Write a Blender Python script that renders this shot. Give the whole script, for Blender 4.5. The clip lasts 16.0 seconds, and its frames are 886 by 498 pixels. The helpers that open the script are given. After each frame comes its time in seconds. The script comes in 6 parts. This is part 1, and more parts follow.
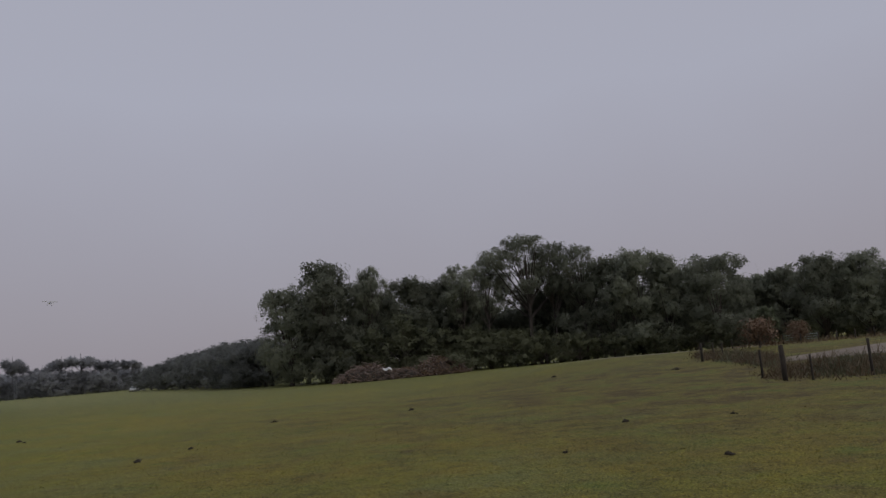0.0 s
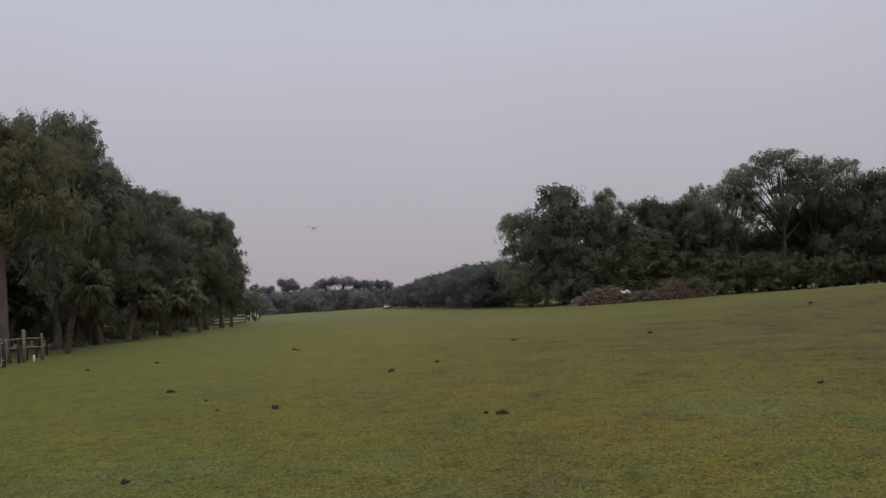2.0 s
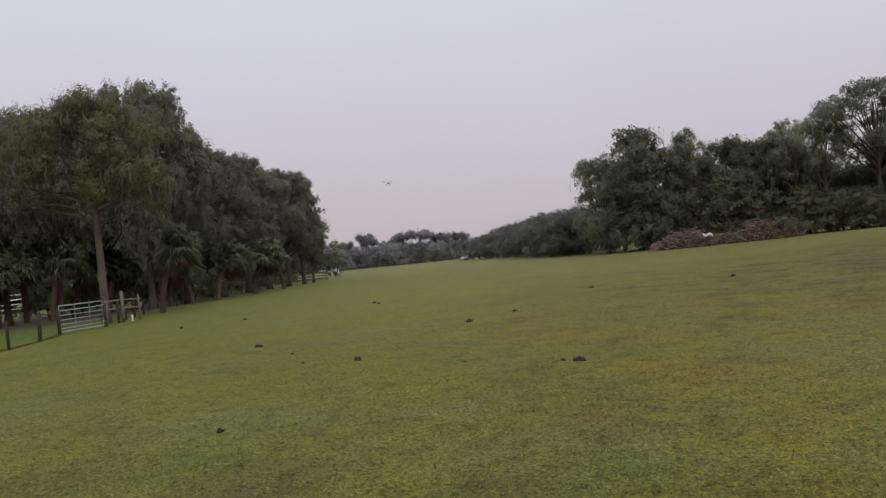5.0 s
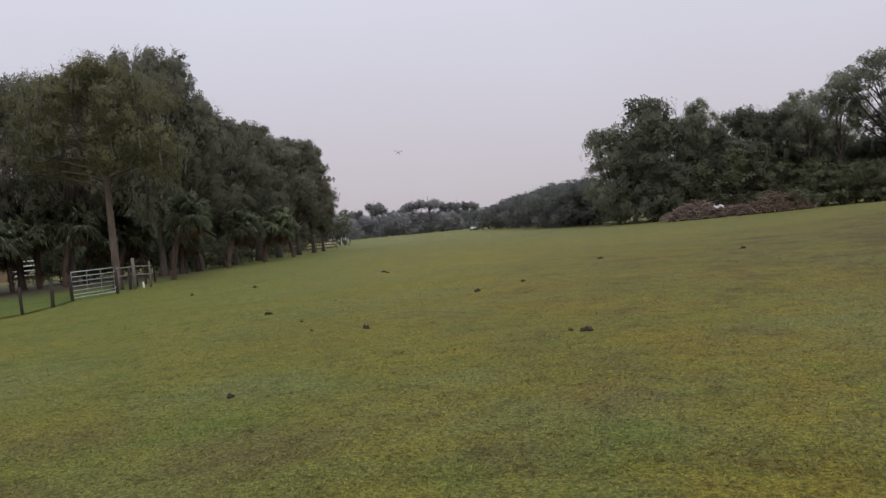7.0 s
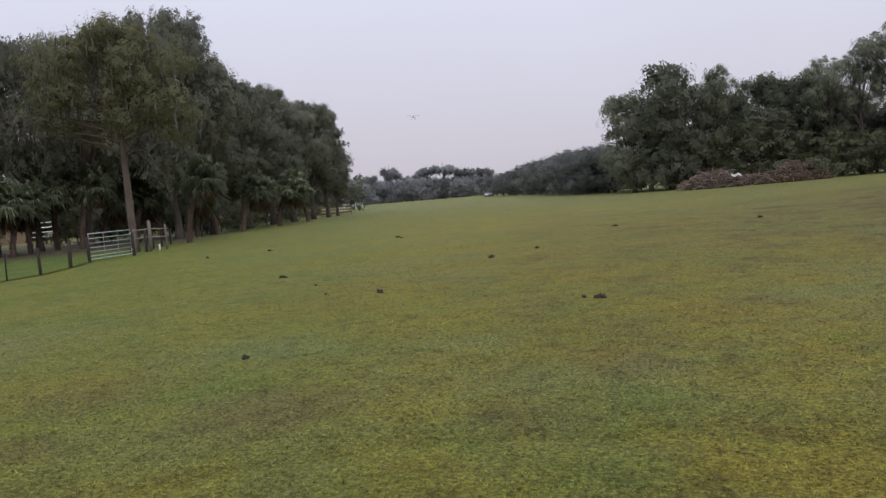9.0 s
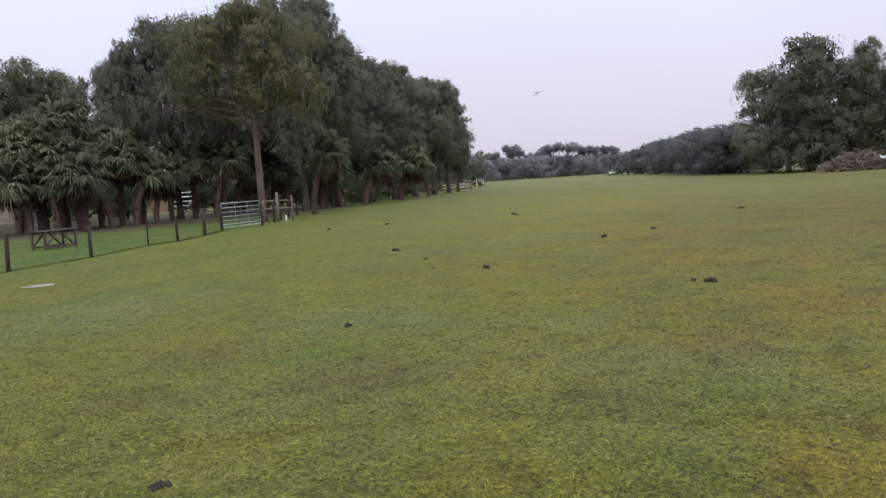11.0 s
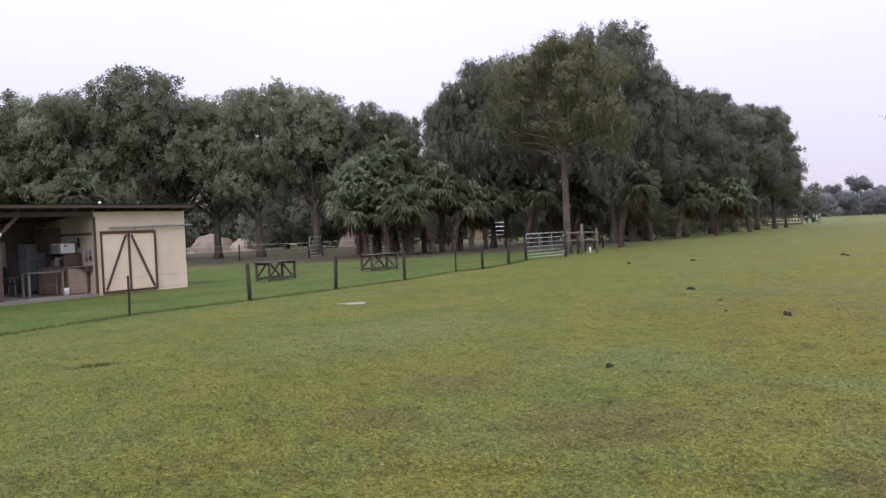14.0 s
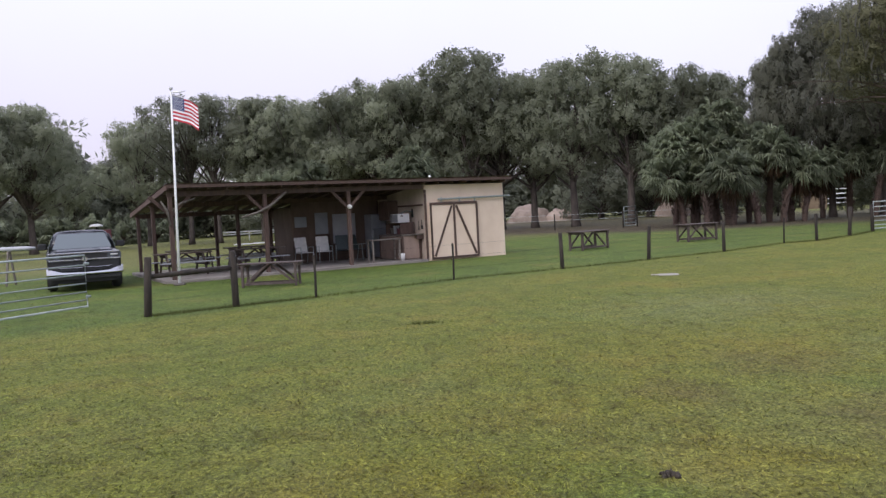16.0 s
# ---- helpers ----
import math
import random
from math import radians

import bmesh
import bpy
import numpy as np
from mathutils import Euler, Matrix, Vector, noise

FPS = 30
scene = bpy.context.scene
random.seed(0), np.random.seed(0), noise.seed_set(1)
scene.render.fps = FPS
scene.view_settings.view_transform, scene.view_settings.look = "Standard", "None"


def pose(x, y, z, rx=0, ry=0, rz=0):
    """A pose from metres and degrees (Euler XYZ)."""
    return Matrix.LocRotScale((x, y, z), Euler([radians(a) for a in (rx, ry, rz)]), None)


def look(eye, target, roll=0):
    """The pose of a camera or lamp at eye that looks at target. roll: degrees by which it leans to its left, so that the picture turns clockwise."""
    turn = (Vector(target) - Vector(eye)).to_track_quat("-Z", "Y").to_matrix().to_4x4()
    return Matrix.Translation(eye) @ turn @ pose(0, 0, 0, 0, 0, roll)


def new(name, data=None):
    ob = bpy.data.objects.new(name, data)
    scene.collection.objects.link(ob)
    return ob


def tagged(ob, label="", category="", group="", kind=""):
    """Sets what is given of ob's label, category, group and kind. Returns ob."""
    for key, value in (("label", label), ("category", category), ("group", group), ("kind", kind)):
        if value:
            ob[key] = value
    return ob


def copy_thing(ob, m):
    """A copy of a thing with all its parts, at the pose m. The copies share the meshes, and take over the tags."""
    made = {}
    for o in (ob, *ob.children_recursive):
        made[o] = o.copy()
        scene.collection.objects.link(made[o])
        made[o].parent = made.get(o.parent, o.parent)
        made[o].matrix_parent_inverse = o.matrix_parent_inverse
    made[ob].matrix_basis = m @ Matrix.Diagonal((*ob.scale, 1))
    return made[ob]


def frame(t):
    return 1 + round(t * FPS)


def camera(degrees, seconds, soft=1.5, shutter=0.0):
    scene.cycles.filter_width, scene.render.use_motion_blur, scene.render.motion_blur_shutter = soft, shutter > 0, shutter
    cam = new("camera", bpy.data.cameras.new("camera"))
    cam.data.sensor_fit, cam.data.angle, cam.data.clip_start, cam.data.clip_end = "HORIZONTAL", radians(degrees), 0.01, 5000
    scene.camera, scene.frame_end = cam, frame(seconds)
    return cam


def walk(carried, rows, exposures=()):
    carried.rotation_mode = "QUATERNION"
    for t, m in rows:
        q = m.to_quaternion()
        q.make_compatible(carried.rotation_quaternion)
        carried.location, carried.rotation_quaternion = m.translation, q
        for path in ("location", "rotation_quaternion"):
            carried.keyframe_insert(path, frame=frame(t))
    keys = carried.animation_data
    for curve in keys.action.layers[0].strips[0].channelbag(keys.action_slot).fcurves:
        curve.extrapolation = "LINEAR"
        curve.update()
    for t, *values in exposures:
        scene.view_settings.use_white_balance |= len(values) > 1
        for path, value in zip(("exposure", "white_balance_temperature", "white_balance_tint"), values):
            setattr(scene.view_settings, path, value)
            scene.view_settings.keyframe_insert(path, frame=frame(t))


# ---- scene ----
cam = camera(60.29, 16.0, soft=1.4)
# seconds, place, yaw, pitch, roll
PATH = [
    (0.0, -0.000, 0.000, 1.760, 0.02, 8.24, 4.71),
    (0.5, -0.046, -0.034, 1.745, 3.65, 6.61, 3.53),
    (1.0, 0.018, -0.053, 1.754, 10.32, 6.40, 3.29),
    (1.5, 0.055, -0.059, 1.753, 14.68, 5.39, 3.76),
    (2.0, 0.050, -0.015, 1.734, 17.67, 3.77, 3.81),
    (2.5, 0.072, -0.022, 1.734, 20.67, 2.71, 4.83),
    (3.0, 0.101, -0.026, 1.728, 23.08, 2.29, 5.49),
    (3.5, 0.103, -0.021, 1.728, 24.51, 1.37, 5.60),
    (4.0, 0.104, -0.022, 1.721, 24.94, 0.96, 6.23),
    (4.2, 0.107, -0.028, 1.722, 24.52, 1.01, 6.00),
    (6.3, 0.121, -0.080, 1.734, 22.97, -0.47, 5.98),
    (6.5, 0.120, -0.079, 1.724, 23.34, -0.62, 5.93),
    (7.0, 0.137, -0.066, 1.724, 24.18, -1.63, 5.33),
    (7.5, 0.141, -0.060, 1.726, 24.32, -2.18, 4.86),
    (8.0, 0.144, -0.073, 1.730, 23.90, -2.09, 4.76),
    (8.5, 0.120, -0.071, 1.722, 23.86, -2.22, 4.52),
    (9.0, 0.130, -0.061, 1.710, 25.26, -4.08, 4.72),
    (9.5, 0.150, -0.059, 1.713, 25.74, -4.48, 4.58),
    (10.0, 0.191, -0.047, 1.710, 28.63, -4.92, 4.75),
    (10.2, 0.199, -0.035, 1.703, 31.38, -4.58, 5.13),
    (12.3, 0.661, 0.207, 1.664, 36.46, -5.88, 3.43),
    (12.5, 0.663, 0.252, 1.661, 37.45, -6.56, 3.55),
    (13.0, 0.592, 0.366, 1.666, 41.84, -5.35, 2.06),
    (13.5, 0.585, 0.466, 1.678, 50.61, -2.77, 3.05),
    (14.0, 0.646, 0.554, 1.680, 57.81, -1.47, 2.56),
    (14.5, 0.677, 0.650, 1.676, 64.03, -1.65, 4.08),
    (15.0, 0.697, 0.668, 1.677, 69.83, -1.98, 3.91),
    (15.5, 0.738, 0.648, 1.677, 76.62, -2.54, 2.72),
    (16.0, 0.800, 0.597, 1.673, 81.19, -2.60, 2.95),
]
walk(cam, [(t, pose(x, y, z, 90 + pitch, roll, yaw)) for t, x, y, z, yaw, pitch, roll in PATH],
     exposures=[(0.0, -0.86, 6550, 10), (0.5, -0.77, 6650, 10), (1.5, -0.54, 6750, 9), (3.0, -0.3, 6900, 9), (4.2, -0.15, 6950, 8), (6.5, -0.02, 6800, 9), (8.5, 0.1, 6550, 8), (10.2, 0.32, 6300, 9), (12.5, 0.56, 6250, 12), (14.0, 0.59, 6250, 15), (16.0, 0.58, 6220, 15)])

# ---- overcast sky and one soft sun ----
SUN_AZ, SUN_EL = 225.0, 42.0  # yaw to the left of the first view, height
world = bpy.data.worlds.new("overcast_sky")
scene.world = world
world.use_nodes = True
wn, wl = world.node_tree.nodes, world.node_tree.links
wn.clear()
w_out = wn.new("ShaderNodeOutputWorld")
w_bg = wn.new("ShaderNodeBackground")
w_sky = wn.new("ShaderNodeTexSky")
w_sky.sky_type = 'NISHITA'
w_sky.sun_disc = False
w_sky.sun_elevation = radians(SUN_EL)
w_sky.sun_rotation = radians(-SUN_AZ)
w_sky.dust_density = 4.0
w_co = wn.new("ShaderNodeTexCoord")
w_sep = wn.new("ShaderNodeSeparateXYZ")
w_noise = wn.new("ShaderNodeTexNoise")
w_noise.inputs["Scale"].default_value = 1.6
w_noise.inputs["Detail"].default_value = 5.0
w_add = wn.new("ShaderNodeMath")
w_add.operation = 'MULTIPLY_ADD'
w_add.inputs[1].default_value = 0.22
w_ramp = wn.new("ShaderNodeValToRGB")
w_ramp.color_ramp.elements[0].position = 0.10
w_ramp.color_ramp.elements[0].color = (5.5, 5.05, 5.7, 1)
w_ramp.color_ramp.elements[1].position = 0.46
w_ramp.color_ramp.elements[1].color = (7.3, 7.5, 9.0, 1)
w_mix = wn.new("ShaderNodeMix")
w_mix.data_type = 'RGBA'
w_mix.inputs[0].default_value = 0.93
w_bg.inputs["Strength"].default_value = 0.1
wl.new(w_co.outputs["Generated"], w_sep.inputs[0])
wl.new(w_co.outputs["Generated"], w_noise.inputs["Vector"])
wl.new(w_noise.outputs["Fac"], w_add.inputs[0])
wl.new(w_sep.outputs["Z"], w_add.inputs[2])
wl.new(w_add.outputs[0], w_ramp.inputs["Fac"])
wl.new(w_sky.outputs["Color"], w_mix.inputs[6])
wl.new(w_ramp.outputs["Color"], w_mix.inputs[7])
wl.new(w_mix.outputs[2], w_bg.inputs["Color"])
wl.new(w_bg.outputs[0], w_out.inputs["Surface"])
sun_data = bpy.data.lights.new("sun", 'SUN')
sun_data.energy, sun_data.angle, sun_data.color = 1.0, radians(35), (1.0, 0.96, 0.9)
sun = new("sun", sun_data)
sun.matrix_world = look((0, 0, 40), (math.sin(radians(SUN_AZ)), -math.cos(radians(SUN_AZ)), 40 - math.tan(radians(SUN_EL))))


# ---- materials ----
def nodes_of(name):
    m = bpy.data.materials.new(name)
    m.use_nodes = True
    n = m.node_tree.nodes
    return m, n, m.node_tree.links, n["Principled BSDF"]


def surface(name, low, high, scale=6.0, rough=0.7, metal=0.0, bump=0.2, fine=60.0, stretch=(1, 1, 1), wander=0.25, coords="Object", coat=0.0):
    """Two scales of noise between two colours, fine grain in the relief and a shift from object to object."""
    m, n, l, b = nodes_of(name)
    co = n.new("ShaderNodeTexCoord")
    mp = n.new("ShaderNodeMapping")
    mp.inputs["Scale"].default_value = stretch
    l.new(co.outputs[coords], mp.inputs["Vector"])
    big = n.new("ShaderNodeTexNoise")
    big.inputs["Scale"].default_value, big.inputs["Detail"].default_value = scale, 6.0
    small = n.new("ShaderNodeTexNoise")
    small.inputs["Scale"].default_value, small.inputs["Detail"].default_value = fine, 4.0
    l.new(mp.outputs[0], big.inputs["Vector"])
    l.new(mp.outputs[0], small.inputs["Vector"])
    mixf = n.new("ShaderNodeMath")
    mixf.operation = 'MULTIPLY_ADD'
    mixf.inputs[1].default_value = 0.35
    l.new(small.outputs["Fac"], mixf.inputs[0])
    l.new(big.outputs["Fac"], mixf.inputs[2])
    ramp = n.new("ShaderNodeValToRGB")
    ramp.color_ramp.elements[0].position, ramp.color_ramp.elements[0].color = 0.45, (*low, 1)
    ramp.color_ramp.elements[1].position, ramp.color_ramp.elements[1].color = 0.9, (*high, 1)
    l.new(mixf.outputs[0], ramp.inputs["Fac"])
    info = n.new("ShaderNodeObjectInfo")
    val = n.new("ShaderNodeMapRange")
    val.inputs["To Min"].default_value, val.inputs["To Max"].default_value = 1 - wander, 1 + wander
    l.new(info.outputs["Random"], val.inputs["Value"])
    hsv = n.new("ShaderNodeHueSaturation")
    l.new(val.outputs[0], hsv.inputs["Value"])
    l.new(ramp.outputs["Color"], hsv.inputs["Color"])
    l.new(hsv.outputs["Color"], b.inputs["Base Color"])
    rr = n.new("ShaderNodeMapRange")
    rr.inputs["To Min"].default_value, rr.inputs["To Max"].default_value = max(0.03, rough - 0.12), min(1, rough + 0.12)
    l.new(big.outputs["Fac"], rr.inputs["Value"])
    l.new(rr.outputs[0], b.inputs["Roughness"])
    b.inputs["Metallic"].default_value = metal
    b.inputs["Coat Weight"].default_value = coat
    bp = n.new("ShaderNodeBump")
    bp.inputs["Strength"].default_value, bp.inputs["Distance"].default_value = bump, 0.01
    l.new(mixf.outputs[0], bp.inputs["Height"])
    l.new(bp.outputs[0], b.inputs["Normal"])
    return m


def foliage(name, low, high, through_light=0.2, rough=0.6):
    """Leaves: colour by leaf and by tree, a little light passing through."""
    m, n, l, b = nodes_of(name)
    geo = n.new("ShaderNodeNewGeometry")
    info = n.new("ShaderNodeObjectInfo")
    ramp = n.new("ShaderNodeValToRGB")
    ramp.color_ramp.elements[0].color, ramp.color_ramp.elements[1].color = (*low, 1), (*high, 1)
    noi = n.new("ShaderNodeTexNoise")
    noi.inputs["Scale"].default_value, noi.inputs["Detail"].default_value = 0.5, 3.0
    l.new(geo.outputs["Position"], noi.inputs["Vector"])
    f = n.new("ShaderNodeMath")
    f.operation = 'MULTIPLY_ADD'
    f.inputs[1].default_value = 0.16
    l.new(geo.outputs["Random Per Island"], f.inputs[0])
    g = n.new("ShaderNodeMath")
    g.operation = 'MULTIPLY_ADD'
    g.inputs[1].default_value, g.inputs[2].default_value = 1.3, -0.24
    l.new(noi.outputs["Fac"], g.inputs[0])
    l.new(g.outputs[0], f.inputs[2])
    l.new(f.outputs[0], ramp.inputs["Fac"])
    val = n.new("ShaderNodeMapRange")
    val.inputs["To Min"].default_value, val.inputs["To Max"].default_value = 0.75, 1.25
    l.new(info.outputs["Random"], val.inputs["Value"])
    hsv = n.new("ShaderNodeHueSaturation")
    l.new(val.outputs[0], hsv.inputs["Value"])
    l.new(ramp.outputs["Color"], hsv.inputs["Color"])
    l.new(hsv.outputs["Color"], b.inputs["Base Color"])
    b.inputs["Roughness"].default_value = rough
    b.inputs["Specular IOR Level"].default_value = 0.25
    tr = n.new("ShaderNodeBsdfTranslucent")
    l.new(hsv.outputs["Color"], tr.inputs["Color"])
    mx = n.new("ShaderNodeMixShader")
    mx.inputs[0].default_value = through_light
    l.new(b.outputs[0], mx.inputs[1])
    l.new(tr.outputs[0], mx.inputs[2])
    l.new(mx.outputs[0], n["Material Output"].inputs["Surface"])
    return m


def plain(name, colour, rough=0.5, metal=0.0):
    m, n, l, b = nodes_of(name)
    b.inputs["Base Color"].default_value = (*colour, 1)
    b.inputs["Roughness"].default_value, b.inputs["Metallic"].default_value = rough, metal
    return m


def grass_material(name="pasture_grass", blade=False):
    m, n, l, b = nodes_of(name)
    geo = n.new("ShaderNodeNewGeometry")

    def noise_at(scale, detail=5.0, rough=0.6, shift=None):
        t = n.new("ShaderNodeTexNoise")
        t.inputs["Scale"].default_value, t.inputs["Detail"].default_value, t.inputs["Roughness"].default_value = scale, detail, rough
        where = geo.outputs["Position"]
        if shift:
            a = n.new("ShaderNodeVectorMath")
            a.inputs[1].default_value = shift
            l.new(where, a.inputs[0])
            where = a.outputs[0]
        l.new(where, t.inputs["Vector"])
        return t.outputs["Fac"]

    def band(fac, lo, hi, top):
        r = n.new("ShaderNodeMapRange")
        r.inputs["From Min"].default_value, r.inputs["From Max"].default_value, r.inputs["To Max"].default_value = lo, hi, top
        l.new(fac, r.inputs["Value"])
        return r.outputs[0]

    def plain_colour(c):
        r = n.new("ShaderNodeRGB")
        r.outputs[0].default_value = (*c, 1)
        return r.outputs[0]

    def ramp_of(fac, stops):
        r = n.new("ShaderNodeValToRGB")
        e = r.color_ramp.elements
        e[0].position, e[0].color = stops[0][0], (*stops[0][1], 1)
        e[1].position, e[1].color = stops[-1][0], (*stops[-1][1], 1)
        for p, c in stops[1:-1]:
            e.new(p).color = (*c, 1)
        l.new(fac, r.inputs["Fac"])
        return r.outputs["Color"]

    def mixed(fac, a, c, blend='MIX', amount=None):
        x = n.new("ShaderNodeMix")
        x.data_type, x.blend_type = 'RGBA', blend
        if amount is None:
            l.new(fac, x.inputs[0])
        else:
            x.inputs[0].default_value = amount
        l.new(a, x.inputs[6])
        l.new(c, x.inputs[7])
        return x.outputs[2]

    base = ramp_of(noise_at(0.19, 10.0, 0.7), [(0.36, (0.125, 0.165, 0.03)), (0.45, (0.178, 0.182, 0.029)), (0.54, (0.262, 0.205, 0.022)), (0.61, (0.195, 0.188, 0.029)), (0.7, (0.13, 0.168, 0.03))])
    clumps = ramp_of(noise_at(0.8, 6.0, 0.72), [(0.36, (0.10, 0.072, 0.038)), (0.44, (0.16, 0.15, 0.04)), (0.58, (0.2, 0.182, 0.034)), (0.68, (0.13, 0.172, 0.032))])
    col = mixed(None, base, clumps, amount=0.5)
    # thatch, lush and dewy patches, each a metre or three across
    col = mixed(band(noise_at(0.42, 9.0, 0.78, (31, 7, 3)), 0.56, 0.66, 0.7), col, plain_colour((0.145, 0.118, 0.05)))
    col = mixed(band(noise_at(0.95, 9.0, 0.8, (11, 67, 3)), 0.57, 0.66, 0.55), col, plain_colour((0.15, 0.118, 0.05)))
    col = mixed(band(noise_at(0.34, 9.0, 0.75, (-17, 41, 9)), 0.55, 0.65, 0.75), col, plain_colour((0.12, 0.17, 0.032)))
    col = mixed(band(noise_at(0.2, 9.0, 0.72, (57, -23, 5)), 0.5, 0.62, 0.55), col, plain_colour((0.162, 0.19, 0.082)))
    # greener sward inside the fence
    dot = n.new("ShaderNodeVectorMath")
    dot.operation = 'DOT_PRODUCT'
    dot.inputs[1].default_value = (-0.875, -0.484, 0)
    l.new(geo.outputs["Position"], dot.inputs[0])
    edge = n.new("ShaderNodeMath")
    edge.operation = 'MULTIPLY_ADD'
    edge.inputs[1].default_value = 2.0
    l.new(noise_at(0.3), edge.inputs[0])
    l.new(dot.outputs["Value"], edge.inputs[2])
    nearer = n.new("ShaderNodeMapRange")
    nearer.inputs["From Min"].default_value, nearer.inputs["From Max"].default_value, nearer.inputs["To Max"].default_value = -3.0, 8.0, 0.82
    l.new(edge.outputs[0], nearer.inputs["Value"])
    col = mixed(nearer.outputs[0], col, ramp_of(noise_at(0.6, 8.0, 0.75), [(0.36, (0.1, 0.135, 0.029)), (0.52, (0.145, 0.168, 0.037)), (0.66, (0.186, 0.174, 0.043))]))
    em = n.new("ShaderNodeMapRange")
    em.inputs["From Min"].default_value, em.inputs["From Max"].default_value = 13.6, 15.0
    l.new(edge.outputs[0], em.inputs["Value"])
    lush = ramp_of(noise_at(0.5), [(0.3, (0.075, 0.112, 0.028)), (0.5, (0.1, 0.145, 0.033)), (0.6, (0.118, 0.152, 0.035)), (0.7, (0.138, 0.148, 0.046))])
    col = mixed(em.outputs[0], col, lush)
    # drier, yellower grass past the pavilion
    past = n.new("ShaderNodeMapRange")
    past.inputs["From Min"].default_value, past.inputs["From Max"].default_value, past.inputs["To Max"].default_value = 31.0, 37.0, 0.75
    l.new(edge.outputs[0], past.inputs["Value"])
    col = mixed(past.outputs[0], col, ramp_of(noise_at(0.35, 8.0, 0.7), [(0.38, (0.125, 0.135, 0.05)), (0.62, (0.195, 0.178, 0.078))]))
    # trodden earth under the oaks
    far = n.new("ShaderNodeVectorMath")
    far.operation = 'DISTANCE'
    far.inputs[1].default_value = (-61.5, 34, 0)
    l.new(geo.outputs["Position"], far.inputs[0])
    fe = n.new("ShaderNodeMath")
    fe.operation = 'MULTIPLY_ADD'
    fe.inputs[1].default_value = 9.0
    l.new(noise_at(0.22), fe.inputs[0])
    l.new(far.outputs["Value"], fe.inputs[2])
    far2 = n.new("ShaderNodeVectorMath")
    far2.operation = 'DISTANCE'
    far2.inputs[1].default_value = (-90, 28, 0)
    l.new(geo.outputs["Position"], far2.inputs[0])
    fb = n.new("ShaderNodeMath")
    fb.operation = 'MULTIPLY_ADD'
    fb.inputs[1].default_value = 9.0
    l.new(noise_at(0.22), fb.inputs[0])
    l.new(far2.outputs["Value"], fb.inputs[2])
    least = n.new("ShaderNodeMath")
    least.operation = 'MINIMUM'
    l.new(fe.outputs[0], least.inputs[0])
    l.new(fb.outputs[0], least.inputs[1])
    fe = least
    fm = n.new("ShaderNodeMapRange")
    fm.inputs["From Min"].default_value, fm.inputs["From Max"].default_value = 31.0, 25.0
    l.new(fe.outputs[0], fm.inputs["Value"])
    earth = ramp_of(noise_at(1.5), [(0.3, (0.05, 0.038, 0.03)), (0.7, (0.12, 0.095, 0.08))])
    col = mixed(fm.outputs[0], col, earth)
    # dry, browned slope below the track
    dry = n.new("ShaderNodeVectorMath")
    dry.operation = 'DISTANCE'
    dry.inputs[1].default_value = (15, 31, 0)
    l.new(geo.outputs["Position"], dry.inputs[0])
    de = n.new("ShaderNodeMath")
    de.operation = 'MULTIPLY_ADD'
    de.inputs[1].default_value = 26.0
    l.new(noise_at(0.12), de.inputs[0])
    l.new(dry.outputs["Value"], de.inputs[2])
    dm = n.new("ShaderNodeMapRange")
    dm.inputs["From Min"].default_value, dm.inputs["From Max"].default_value = 44.0, 25.0
    dm.inputs["To Max"].default_value = 0.85
    l.new(de.outputs[0], dm.inputs["Value"])
    straw = ramp_of(noise_at(0.55, 10.0, 0.72), [(0.4, (0.066, 0.05, 0.026)), (0.47, (0.108, 0.085, 0.034)), (0.53, (0.138, 0.122, 0.036)), (0.62, (0.1, 0.124, 0.031))])
    col = mixed(dm.outputs[0], col, straw)
    # shade along the foot of the woods, put into the grass as duller tones
    woods_shade = n.new("ShaderNodeVectorMath")
    woods_shade.operation = 'DISTANCE'
    woods_shade.inputs[1].default_value = (6, 92, 0)
    l.new(geo.outputs["Position"], woods_shade.inputs[0])
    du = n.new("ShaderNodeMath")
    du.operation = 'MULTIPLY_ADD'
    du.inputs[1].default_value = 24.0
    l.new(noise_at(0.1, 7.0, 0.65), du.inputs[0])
    l.new(woods_shade.outputs["Value"], du.inputs[2])
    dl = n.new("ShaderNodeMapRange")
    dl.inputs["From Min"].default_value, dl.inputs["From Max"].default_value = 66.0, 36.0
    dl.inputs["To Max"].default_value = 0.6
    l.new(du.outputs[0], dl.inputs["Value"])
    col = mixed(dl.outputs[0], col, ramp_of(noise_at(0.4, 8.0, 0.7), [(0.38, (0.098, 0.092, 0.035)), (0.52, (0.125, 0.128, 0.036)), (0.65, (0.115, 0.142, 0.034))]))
    # mist over the far pasture to the north-west, painted in as paler grass
    far_mist = n.new("ShaderNodeVectorMath")
    far_mist.operation = 'DISTANCE'
    far_mist.inputs[1].default_value = (-130, 260, 0)
    l.new(geo.outputs["Position"], far_mist.inputs[0])
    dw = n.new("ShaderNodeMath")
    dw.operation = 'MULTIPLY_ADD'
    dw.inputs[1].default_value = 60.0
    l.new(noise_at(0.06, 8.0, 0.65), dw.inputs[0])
    l.new(far_mist.outputs["Value"], dw.inputs[2])
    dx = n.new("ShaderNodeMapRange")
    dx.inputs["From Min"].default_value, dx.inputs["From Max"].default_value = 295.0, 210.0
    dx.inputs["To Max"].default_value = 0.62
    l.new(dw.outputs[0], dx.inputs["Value"])
